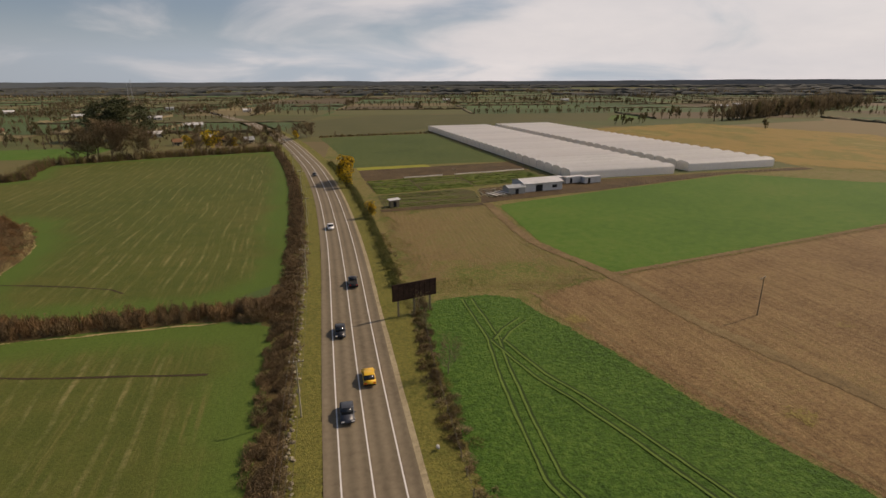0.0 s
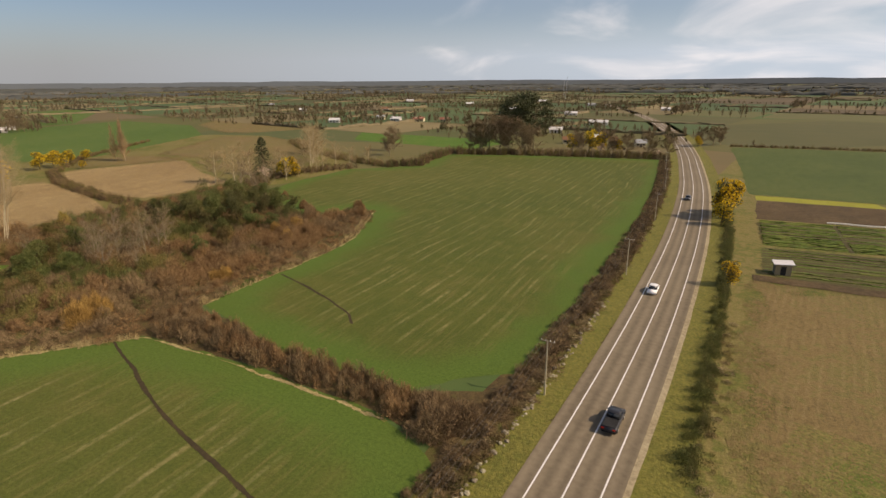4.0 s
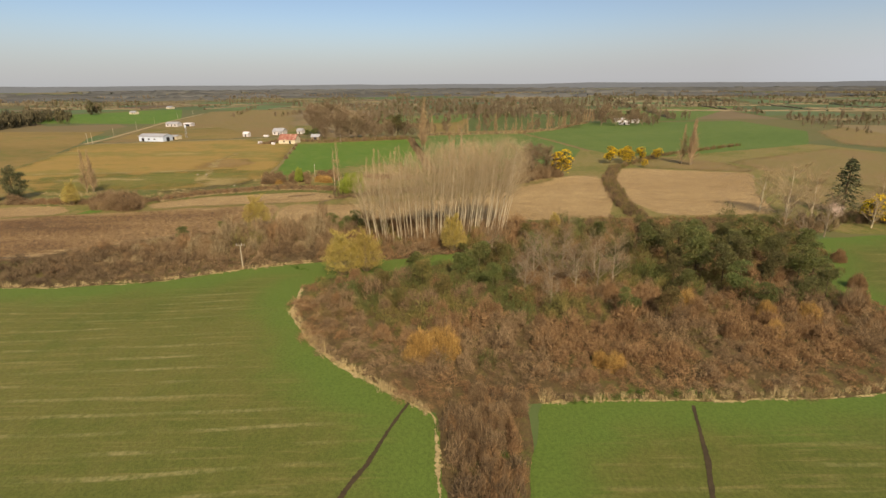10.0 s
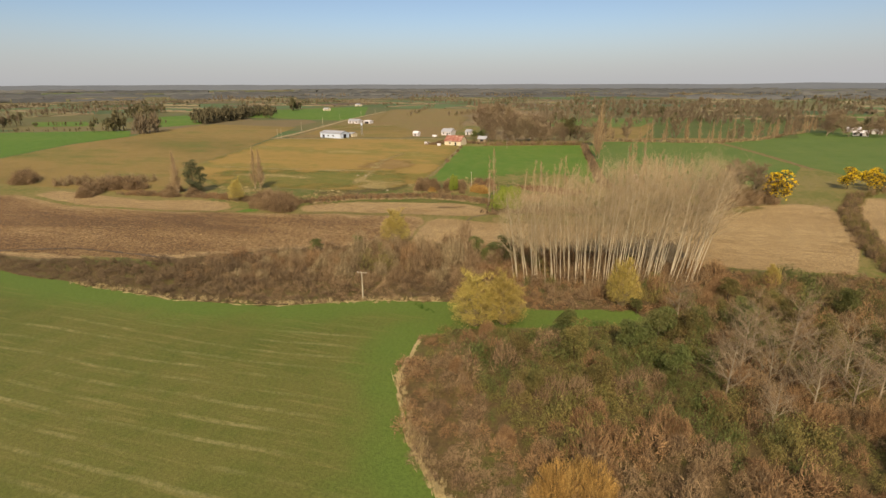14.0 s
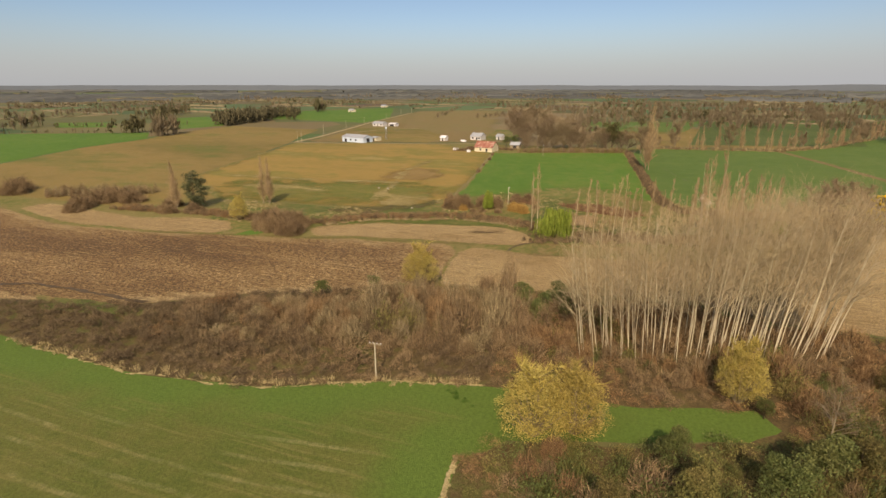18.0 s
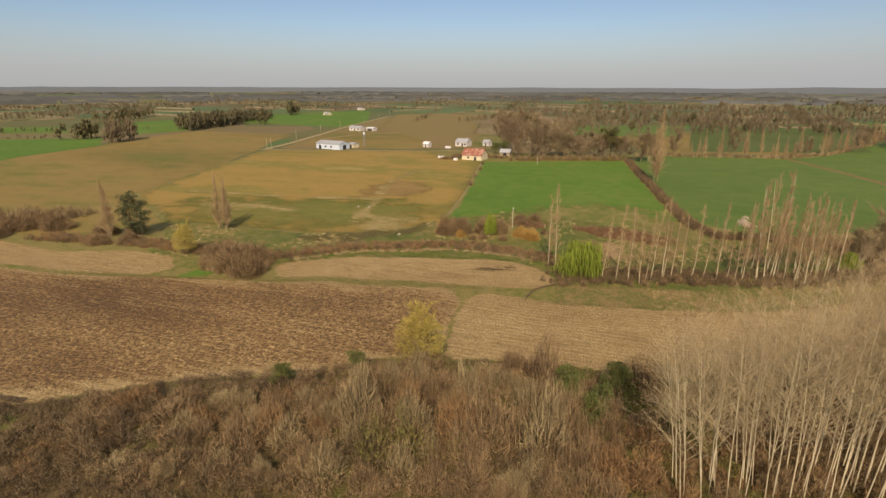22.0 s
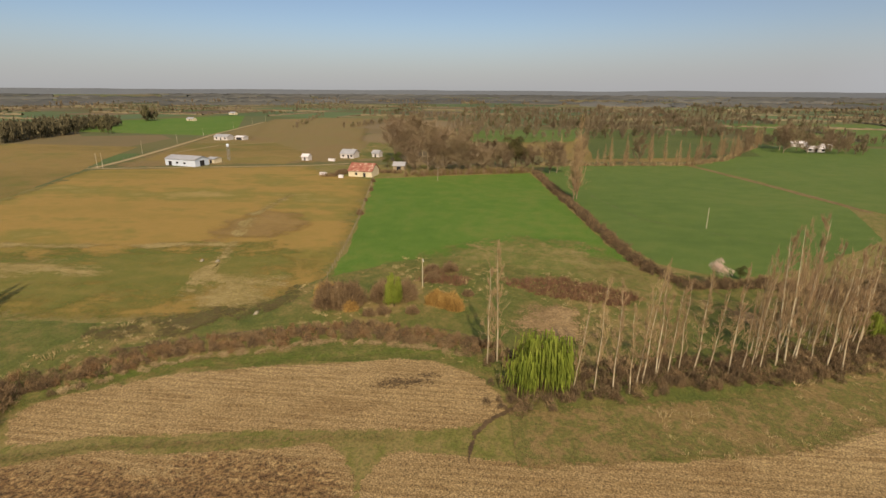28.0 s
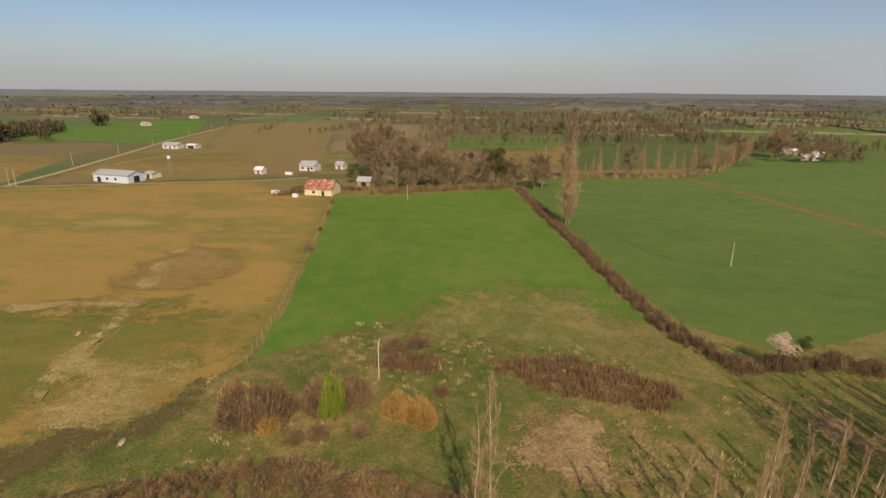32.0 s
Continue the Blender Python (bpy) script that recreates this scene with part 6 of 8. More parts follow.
for lo, hi, mm, lab in ((0, 0.24, "twig_red", "tall russet bare bushes behind the crop field"), (0.24, 0.58, "twig_brown", "tall brown bare bushes behind the crop field"), (0.58, 0.80, "twig_grey", "tall grey-tan bushes behind the crop field"), (0.80, 0.90, "leaf_olive", "olive-green bushes behind the crop field"), (0.90, 1.0, "twig_brown", "tall brown bare bushes beside the poplars")):
    q = big[(kk >= lo) & (kk < hi)]
    if len(q):
        stuff("tall_bushes", lab, "bushes", ROUND if mm.startswith("leaf") else UPRIGHT, q, mm)
Q = scatter(THICKET, 3.9, rng)
Q = Q[(Q[:, 1] > 66) & (Q[:, 1] < 205) & (edge_distance(Q, THICKET) > 4.0)]
Q = Q[(Q[:, 0] < -92) | (rng.random(len(Q)) < 0.45)]
big = shrub_rows(Q, rng, 2.0, 3.0)
big[:, 5] *= np.where(Q[:, 0] > -92, 0.8, 1.05)
kk = rng.random(len(Q))
deep = np.clip((-88 - Q[:, 0]) / 45, 0, 1) * 0.36 + 0.45 * noise_at(Q, 0.06, 4.0) + np.where(inside(Q, HERBS), 0.12, 0)
kk = np.where((Q[:, 0] < -128) & (Q[:, 1] < 122), kk * 0.62, np.clip(kk * 0.66 + deep, 0, 0.999))
for lo, hi, mm, lab in ((0, 0.3, "twig_red", "rounded russet bushes in the thicket"), (0.3, 0.60, "twig_brown", "rounded brown bushes in the thicket"), (0.60, 0.75, "leaf_olive", "rounded olive bushes in the thicket"), (0.75, 0.9, "leaf_green", "rounded green bushes in the thicket"), (0.9, 1.0, "leaf_dark", "rounded dark green bushes in the thicket")):
    q = big[(kk >= lo) & (kk < hi)]
    if len(q):
        stuff("thicket_bushes", lab, "bushes", MOUND if mm.startswith("twig") else ROUND, q, mm)

# trees of the thicket
r3 = np.random.default_rng(5)
GROUP = "trees of the thicket"
for x, y, h in ((-99, 168, 10), (-103, 160, 12), (-106, 152, 13), (-112, 158, 13), (-118, 146, 12), (-121, 138, 9), (-126, 152, 12), (-116, 168, 11), (-122, 174, 10), (-133, 148, 9), (-108, 143, 9), (-130, 164, 10), (-96, 162, 8), (-117, 160, 13), (-137, 170, 8)):
    tree("evergreen", x, y, h * 0.78, GROUP, None, 0.9)
for x, y, h in ((-100, 152, 8), (-111, 174, 8), (-127, 183, 7), (-124, 144, 9), (-113, 150, 11), (-107, 168, 9), (-134, 158, 8), (-121, 166, 12), (-94, 154, 6), (-101, 142, 6)):
    tree("green_tree", x, y, h, GROUP, None, 1.1)
for x, y, h in ((-104, 84, 6), (-108, 92, 7), (-112, 100, 7), (-100, 96, 6), (-118, 108, 7), (-106, 106, 6), (-124, 118, 7), (-130, 126, 6), (-96, 88, 5), (-114, 90, 6), (-138, 118, 6), (-120, 128, 7), (-92, 128, 6), (-90, 134, 7), (-136, 136, 7), (-141, 150, 6)):
    tree("olive_tree" if (x + y) % 3 else "green_tree", x, y, h, GROUP)
for x, y, h in ((-104, 112, 9), (-107, 122, 9), (-106, 127, 9), (-109, 131, 10), (-111, 115, 10), (-108, 118, 9), (-115, 122, 11), (-104, 122, 8), (-118, 118, 9), (-112, 128, 9), (-140, 197, 12), (-146, 190, 11), (-136, 188, 9), (-98, 116, 7), (-126, 108, 8)):
    tree("bare_tree", x, y, h, GROUP)
for x, y, h in ((-86, 184, 6), (-81, 178, 4.5), (-84, 172, 4), (-95, 145, 5), (-92, 141, 5), (-88, 150, 4.5), (-97, 134, 5), (-93, 105, 4.5), (-88, 112, 4), (-101, 128, 5), (-86, 126, 4), (-84, 142, 4), (-83, 155, 4), (-100, 110, 5), (-96, 172, 5.5), (-104, 178, 5), (-120, 186, 5), (-78, 130, 3.6), (-80, 116, 3.6), (-92, 94, 4), (-86, 86, 3.6), (-100, 76, 3.6), (-112, 78, 4.5)):
    tree("red_bush", x, y, h, GROUP)
for x, y, h in ((-78.5, 92.2, 7.2), (-79, 96.2, 7.0), (-80.5, 94.5, 6.4), (-74, 120, 4.8), (-75.5, 118.5, 3.8), (-89, 158, 6), (-84, 149, 4.6), (-91, 152, 5), (-96, 140, 5.5), (-92, 128, 4.4)):
    tree("orange_bush", x, y, h, GROUP)
for x, y, h in ((-62, 101.5, 5), (-60, 98.5, 5.4), (-64.5, 104.5, 4.6), (-57, 100.5, 4.6), (-67, 100, 4.2)):
    tree("brown_bush", x, y, h, GROUP)
for x, y, h in ((-115, 103.8, 8.2), (-128, 101.5, 3.4)):
    tree("green_tree", x, y, h, GROUP)
tree("yellow_willow", -115, 75, 9.8, "yellow willows", 0, 1.3)
tree("yellow_willow", -117, 79.5, 9.5, "yellow willows", 1, 1.25)
tree("yellow_willow", -131, 99, 9.5, "yellow willows", 2, 1.0)
tree("yellow_willow", -157, 43, 8.8, "yellow willows", 3, 1.3)
tree("yellow_willow", -189, -31, 8.0, "yellow willows", 1, 1.05)
tree("yellow_willow", -150, 128, 5.0, "yellow willows", 2)
for x, y, h in ((-142, 46, 5), (-145, 40, 5), (-138, 38, 5), (-134, 30, 4.5), (-146, 52, 5), (-140, 56, 5), (-135, 48, 5), (-150, 46, 5), (-131, 22, 4.5), (-137, 24, 4.5), (-128, 14, 4), (-133, 62, 4.5), (-146, 62, 5), (-152, 58, 5), (-127, 36, 4), (-124, 26, 4)):
    tree("grey_bush" if int(x + y) % 3 else "brown_bush", x, y, h, "bushes behind the crop field")
for x, y, h in ((-152, 66, 6), (-149, 70, 5.5), (-154, 72, 6), (-143, 28, 4.5), (-150, 36, 4)):
    tree("green_tree", x, y, h, "bushes behind the crop field")

# the poplar grove
gr = np.random.default_rng(3)
for i, (x, y) in enumerate(scatter([(-135.5, 77), (-138, 90), (-143, 106), (-150, 115), (-158, 114), (-153, 102), (-147, 90), (-143, 78)], 1.85, gr)):
    tree("bare_poplar", x, y, 17.0 + min(6.0, max(0.0, (y - 78) * 0.28)) + gr.uniform(-1.5, 1.5), "poplar grove", i % 6, gr.uniform(0.85, 1.15), ((x + 146) * 0.7 + gr.uniform(-2, 2), (y - 93) * 0.55 + gr.uniform(-2, 2)))

# slim poplars by the willow
lp = np.random.default_rng(9)
row_ = along([(-202, 69), (-202, 77), (-208, 83), (-209.5, 93), (-212, 101)], 2.3, lp, 0.7)
clump_ = scatter([(-211, 97), (-216, 97), (-228, 109), (-231, 122), (-218, 118), (-211, 110)], 2.9, lp)
for x, y in np.concatenate([row_, clump_]):
    tree("lombardy", x, y, lp.uniform(12.0, 17.0), "poplars by the willow", int(lp.integers(0, 6)), lp.uniform(0.85, 1.2), (lp.uniform(-3, 3), lp.uniform(-1, 5)))
for x, y, h in ((-208.7, 58, 18.4), (-207.6, 56.5, 16), (-206.5, 81.3, 17.2), (-213, 102.5, 22), (-214, 104.5, 23), (-212.4, 101, 21), (-211, 109.7, 19), (-212, 108, 18)):
    tree("lombardy", x, y, h, "poplars by the willow", None, 1.15)
tree("willow", -201.5, 64.3, 8.7, seed=0, wide=1.3)
tree("willow", -224, 122, 5.0, seed=1)
tree("willow", -228.5, 38, 6.2, seed=2, wide=0.7)
tree("blossom", -246, 104.5, 7.0, seed=0)
tree("green_tree", -252, 112, 4, "scrub by the blossom tree")
for x, y, h in ((-249, 108, 3), (-250, 116, 3.5), (-247, 120, 4), (-243, 124, 5), (-240, 128, 7), (-238, 132, 8), (-233, 135, 11), (-236, 129, 10), (-236, 141, 10), (-239, 147, 9)):
    tree("brown_bush", x, y, h, "scrub by the blossom tree", None, 1.25)
for x, y, h in ((-232, 131, 12), (-234, 136, 15), (-236, 142, 14), (-230, 126, 9), (-239, 137, 12)):
    tree("winter_tree", x, y, h, "trees at the stubble's end", None, 1.0)
tree("flower_tree", -238, 149.6, 11.6, "trees at the stubble's end", 1, 1.1)
for x, y, h in ((-228, 25.5, 7.2), (-228.5, 28.5, 7.6), (-231, 24, 5.6), (-232, 35.5, 6.4), (-233, 39, 6.0), (-230, 48.7, 4.8), (-231, 46, 4.6), (-228.5, 50, 3.6), (-226, 30, 3.2)):
    tree("orange_bush" if h < 6 else "brown_bush", x, y, h * 1.1, "willow bushes in the wet meadow", None, 1.35)
for x, y, h in ((-225, 36.5, 2.6), (-224, 34, 2.2), (-244, 44, 3.4), (-249, 43, 3.8), (-251, 47, 3.6), (-226, 42, 2.4), (-236, 52, 2.2)):
    tree("brown_bush", x, y, h, "willow bushes in the wet meadow", None, 1.7)
for x, y, h in ((-195.5, -63.5, 15), (-195, -62, 13), (-212, -40, 15.5), (-213, -38, 14.5), (-211.5, -37, 13)):
    tree("column_poplar", x, y, h, "lone poplars", None, 0.85)
tree("column_poplar", -342.5, 88.5, 29, "lone poplars", 0, 0.75)
tree("column_poplar", -340.5, 87.0, 22, "lone poplars", 1, 0.9)
for x, y, h in ((-271, 223, 21), (-268, 221, 20), (-273, 219, 18)):
    tree("column_poplar", x, y, h, "lone poplars", None, 0.9)
for x, y, h in ((-198, -57, 12.5), (-199.5, -55.5, 10)):
    tree("pine", x, y, h, "pasture trees", None, 1.1)
for x, y, h in ((-184, -12, 10), (-187, -18, 9), (-181.5, -7, 8), (-188, -10, 8), (-183, -17, 6), (-193, -53, 5), (-189, -60, 5), (-179, -90, 6), (-184, -93, 7.5), (-192, -95, 8), (-197, -92, 8), (-197, -85, 8), (-199, -98, 7), (-193, -141, 9), (-198, -146, 9), (-197, -66, 6), (-202, -60, 5)):
    tree("brown_bush", x, y, h, "pasture trees", None, 1.6)
for x, y, h in ((-350, 5, 2.6), (-328, 8, 2.2), (-306, 11.5, 3.2), (-371, 1, 3)):
    tree("brown_bush", x, y, h, "bushes on the field fence", None, 1.1)
tree("conifer", -166, 221, 17.5, seed=0, wide=1.35)
for x, y, h in ((-151, 218, 9), (-155, 227, 8), (-150, 224, 7)):
    tree("flower_tree", x, y, h, "trees by the conifer")
tree("blossom", -152, 208, 6.5, seed=1)
for x, y, h in ((-169, 197, 14), (-162, 201, 16), (-158, 206, 14), (-172, 261, 19), (-168, 256, 17), (-176, 266, 17), (-150, 238, 11), (-164, 250, 13), (-197, 288, 16), (-192, 284, 15), (-148, 216, 9), (-153, 246, 10), (-146, 258, 9), (-158, 262, 11), (-170, 236, 10), (-150, 226, 8), (-180, 274, 13), (-143, 270, 9)):
    tree("pale_tree", x, y, h, "trees by the conifer", None, 1.2)
for x, y, h in ((-262, 196, 4), (-277, 184, 8.4), (-274, 192, 7.5), (-283, 193, 8), (-287, 203, 7), (-289, 213, 6)):
    tree("flower_tree", x, y, h, "mimosas along the stubble", None, 1.2)
# trees at the far end of the crop field
for x, y, h in ((-126, 450, 32), (-136, 446, 29), (-116, 448, 30), (-130, 460, 31), (-120, 440, 27), (-142, 456, 25), (-108, 456, 26)):
    tree("pine", x, y, h, "pine clump", None, 1.3)
for x, y, h in ((-109, 333, 18), (-104, 335, 20), (-98, 336, 21), (-92, 335, 20), (-85, 337, 19), (-79, 340, 15), (-114, 334, 14), (-40, 350, 14), (-30, 352, 12), (-20, 356, 13), (4, 418, 12), (10, 425, 12), (14, 432, 11), (-56, 348, 13), (-10, 360, 12), (-150, 300, 13), (-160, 320, 14)):
    tree("winter_tree", x, y, h, "trees at the field's end", None, 1.1)
for x, y, h in ((-62, 360, 10), (-52, 358, 13), (-46, 362, 12), (-36, 356, 9), (20, 222, 12), (21, 227, 11), (19, 214, 8), (21.5, 163, 5.5), (20.5, 232, 9), (2, 412, 7)):
    tree("flower_tree", x, y, h, "mimosa trees by the road")
for x, y, h in ((-44, 352, 7), (-14, 352, 4)):
    tree("blossom", x, y, h, "blossom trees by the houses")
for x, y, h in ((-9, 95, 5.2), (-11, 98, 4.6), (-7, 98, 4.4)):
    tree("brown_bush", x, y, h, "bushes at the hedge corner", None, 1.9)
tree("bare_tree", 19, 66, 6, "roadside trees", 2)
tree("bare_tree", 20, 88, 5, "roadside trees", 3)
# the farm's trees
for x, y, h in ((-404, 22, 20), (-408, 30, 24), (-404, 38, 23), (-410, 14, 18), (-420, 24, 25), (-430, 8, 24), (-440, -2, 26), (-455, -4, 28), (-465, 2, 29), (-412, 46, 14), (-420, 40, 22), (-414, 60, 16), (-409, 84, 18), (-412, 88, 17), (-432, 57, 16), (-424, 62, 14), (-445, 20, 22), (-470, 10, 26), (-409, 50, 13), (-412, 54, 12), (-411, 64, 13), (-412, 72, 14), (-416, 36, 20), (-400, 16, 12), (-402, 30, 14), (-406, 44, 15), (-425, 50, 16), (-418, 76, 15)):
    tree("winter_tree", x, y, h * 0.9, "farmyard trees", None, 0.95)
for x, y, h in ((-415, 67, 21), (-706, -27, 12)):
    tree("evergreen", x, y, h, "farmyard trees")
for x, y, h in ((-418, -2, 8), (-425, 2, 9)):
    tree("green_tree", x, y, h, "farmyard trees")
# row of slim bare trees behind the green field
fr = np.random.default_rng(21)
for x, y in along([(-442, 92), (-455, 168), (-500, 214), (-580, 262)], 5.2, fr, 3.0):
    tree("column_poplar" if fr.random() < 0.7 else "winter_tree", x, y, fr.uniform(8, 17), "tree row behind the green field", int(fr.integers(0, 4)), fr.uniform(0.5, 0.9))
for x, y, h in ((-548, 262, 18), (-545, 272, 16), (-555, 268, 19), (-528, 255, 15), (-540, 292, 13), (-560, 300, 15), (-524, 280, 10), (-526, 274, 12), (-522, 287, 11), (-527, 295, 12), (-523, 268, 13)):
    tree("winter_tree", x, y, h, "trees by the white farmhouse")

# distant woods: rows and clumps out to the horizon
dr = np.random.default_rng(33)
bare, leafy, pines = [], [], []


def far_line(x0, y0, x1, y1, gap, h, leaf):
    n_ = max(2, int(math.hypot(x1 - x0, y1 - y0) / gap))
    t_ = np.linspace(0, 1, n_) + dr.normal(0, 0.3 / n_, n_)
    for t in t_:
        hh_ = h * dr.uniform(0.6, 1.25)
        row = (x0 + (x1 - x0) * t + dr.normal(0, 3), y0 + (y1 - y0) * t + dr.normal(0, 3), 0, dr.uniform(0, 6), hh_ * dr.uniform(0.3, 0.55), hh_, dr.integers(0, 30))
        (leafy if dr.random() < leaf else bare).append(row)


for k in range(2):
    far_line(-390 - 5 * k, -287, -418 - 5 * k, -298, 3.0, 18, 0.1)
    far_line(-402 - 5 * k, -337, -420 - 5 * k, -330, 2.5, 13, 0.9)
    far_line(-376, -460 - 8 * k, -440, -490 - 8 * k, 6.0, 13, 0.5)
    far_line(-560, -480 - 12 * k, -700, -560 - 12 * k, 6.0, 14, 0.6)
far_line(-420, -325, -362, -436, 3.0, 4, 0.3)
far_line(-432, -465, -500, -366, 3.5, 5, 0.5)
far_line(-640, -345, -600, -300, 6, 13, 0.8)
far_line(-800, -400, -820, -404, 1.5, 20, 0.9)
for k in range(4):
    far_line(430 + 12 * k, 470, 860, 640 + 18 * k, 5, 20, 0.05)
copse_ = []
for k in range(4):
    for x0, y0, x1, y1, h_ in ((-506 - k * 5, -318 - k * 8, -606, -338 - k * 8, 17), (-610, -350 - k * 8, -720, -372 - k * 8, 14)):
        for t in np.arange(0, 1, 4.5 / math.hypot(x1 - x0, y1 - y0)):
            hh_ = h_ * dr.uniform(0.6, 1.1)
            copse_.append((x0 + (x1 - x0) * t + dr.normal(0, 2), y0 + (y1 - y0) * t + dr.normal(0, 2), -hh_ * 0.15, dr.uniform(0, 6), hh_ * dr.uniform(0.3, 0.5), hh_ * 1.15, dr.integers(0, 30)))
stuff("copse", "dark copse of tall trees beyond the pasture", "woods", FAR_LEAFY, copse_, "far_copse")
far_line(300, 455, 345, 475, 6, 10, 0.8)
far_line(395, 375, 405, 385, 6, 9, 0.8)
# trees and scrub along the edges of the far fields
for x0, y0, x1, y1, r in FAR_EDGES:
    q_ = dr.random()
    if q_ < 0.34:
        far_line(x0, y0, x1, y1, dr.uniform(2.2, 3.6) * (1 + r / 1800), dr.uniform(4.5, 8.5), dr.choice([0.05, 0.2, 0.5]))
    elif q_ < 0.50:
        far_line(x0, y0, x1, y1, dr.uniform(3.5, 6.0) * (1 + r / 2500), dr.uniform(8.0, 14.0), 0.06)
# gardens and orchards to the north
GARDENS = [(dr.uniform(-620, -10), 330 + 850 * dr.random() ** 1.3) for _ in range(64)]
for k in range(1500):
    gx_, gy_ = GARDENS[k % 64]
    x_, y_ = gx_ + dr.normal(0, 22), gy_ + dr.normal(0, 9)
    if near_place(x_, y_) and y_ < 370 + 0.25 * max(0.0, -x_) ** 0.9:
        continue
    hh_ = dr.uniform(2.5, 8.0)
    (leafy if dr.random() < 0.35 else bare).append((x_, y_, 0, dr.uniform(0, 6), hh_ * dr.uniform(0.35, 0.6), hh_, dr.integers(0, 30)))
# rows of bare trees in the west
for x0, y0, x1, y1, h_ in ((-620, -10, -622, 200, 12), (-664, 150, -650, 330, 11), (-760, 0, -770, 300, 12), (-900, -100, -905, 400, 12), (-700, 40, -520, 10, 11), (-640, 330, -520, 300, 9), (-860, 150, -660, 190, 10)):
    far_line(x0, y0, x1, y1, 4.5, h_, 0.06)
for x0, y0, x1, y1, h_, g_ in ((-728, 15, -746, 150, 13, 3.0), (-746, 150, -830, 305, 12, 3.0), (-872, 320, -575, 272, 7, 3.0), (-1100, 0, -1150, 310, 14, 4.0), (-1150, 310, -1230, 700, 12, 4.5), (-590, 275, -600, 370, 11, 3.5), (-830, 305, -920, 600, 10, 4.5), (-940, -60, -960, 300, 13, 4.0), (-960, 300, -1020, 640, 11, 4.5), (-700, -160, -1000, -230, 6, 7.0)):
    far_line(x0, y0, x1, y1, g_, h_, 0.08)
stuff("distant_trees", "distant bare brown trees in rows", "trees", FAR_BARE, bare, "hazed_bare")
stuff("distant_trees", "distant dark leafy trees in rows", "trees", FAR_LEAFY, leafy, "hazed_leafy")

# ---- buildings ----
def gable_house(name, label, x, y, yaw, length, width, wall_h, roof_h, wall_mat, roof_mat, doors=(), windows=(), chimney=False, group="", over=0.4):
    """A gabled building: length along its own x. doors, windows: (side, offset along, width, sill, head)."""
    root = thing(name, label, "building", pose(x, y, 0, 0, 0, yaw), group)
    L2, W2 = length / 2, width / 2
    bm = bmesh.new()
    a = [(-W2, 0), (W2, 0), (W2, wall_h), (0, wall_h + roof_h), (-W2, wall_h)]
    v0 = [bm.verts.new((-L2, p, q)) for p, q in a]
    v1 = [bm.verts.new((L2, p, q)) for p, q in a]
    bm.faces.new(v0)
    bm.faces.new(v1[::-1])
    for i in range(5):
        bm.faces.new((v0[i], v1[i], v1[(i + 1) % 5], v0[(i + 1) % 5]))
    bmesh.ops.recalc_face_normals(bm, faces=bm.faces)
    part("wall", bm_mesh("wall", bm, wall_mat), root)
    slope = roof_h / W2
    for s in (-1, 1):
        bm = bmesh.new()
        pts = [(0, wall_h + roof_h + 0.06), (s * (W2 + over), wall_h - slope * over + 0.06), (s * (W2 + over), wall_h - slope * over + 0.2), (0, wall_h + roof_h + 0.2)]
        p0 = [bm.verts.new((-L2 - over, p, q)) for p, q in pts]
        p1 = [bm.verts.new((L2 + over, p, q)) for p, q in pts]
        bm.faces.new(p0)
        bm.faces.new(p1[::-1])
        for i in range(4):
            bm.faces.new((p0[i], p1[i], p1[(i + 1) % 4], p0[(i + 1) % 4]))
        bmesh.ops.recalc_face_normals(bm, faces=bm.faces)
        roof = part("roof", bm_mesh("roof", bm, roof_mat), root)
        # raised seams of the sheeting
        k = max(3, int(length / 2.2))
        for i in range(k):
            xx = -L2 - over + (i + 0.5) * (length + 2 * over) / k
            ln = math.hypot(W2 + over, slope * (W2 + over))
            m = Matrix.Translation((xx, s * (W2 + over) / 2, wall_h + roof_h + 0.22 - slope * (W2 + over) / 2)) @ Matrix.Rotation(-s * math.atan(slope), 4, "X")
            part("seam", seam_mesh(roof_mat), roof, at=m @ Matrix.Diagonal((1, ln, 1, 1)))
    for kind, items, mat_, dep in (("door", doors, "dark_opening", 0.05), ("window", windows, "car_glass", 0.04)):
        for side, off, w, z0, z1 in items:
            if side in ("front", "back"):
                s = -1 if side == "front" else 1
                m = pose(off, s * W2, 0, 0, 0, 0 if s < 0 else 180)
            else:
                s = -1 if side == "left" else 1
                m = pose(s * L2, off, 0, 0, 0, -90 if s < 0 else 90)
            d = part(kind, box_mesh(kind, mat_, -w / 2, w / 2, -dep, 0.02, z0, z1), root, at=m)
            part("frame", box_mesh("frame", "white_wall", -w / 2 - 0.1, w / 2 + 0.1, -dep - 0.03, 0.01, z1, z1 + 0.1), d)
    if chimney:
        part("chimney", box_mesh("chimney", "concrete", L2 * 0.4, L2 * 0.4 + 0.6, 0.4, 1.0, wall_h, wall_h + roof_h + 0.9, bevel=0.04), root)
    return root


SEAMS = {}


def seam_mesh(roof_mat):
    if roof_mat not in SEAMS:
        SEAMS[roof_mat] = box_mesh("seam", roof_mat, -0.06, 0.06, -0.5, 0.5, -0.03, 0.04)
    return SEAMS[roof_mat]


# long farm shed and farmyard
gable_house("farm_shed", "long pale blue farm shed with a zinc roof", -414, -114, 76, 21, 10, 3.6, 1.6, "blue_wall", "zinc_roof", doors=(("right", 0, 3.2, 0, 3.0), ("front", -7, 2.2, 0, 2.4)), windows=(("front", 3, 1.6, 1.2, 2.2), ("front", -2, 1.6, 1.2, 2.2)))
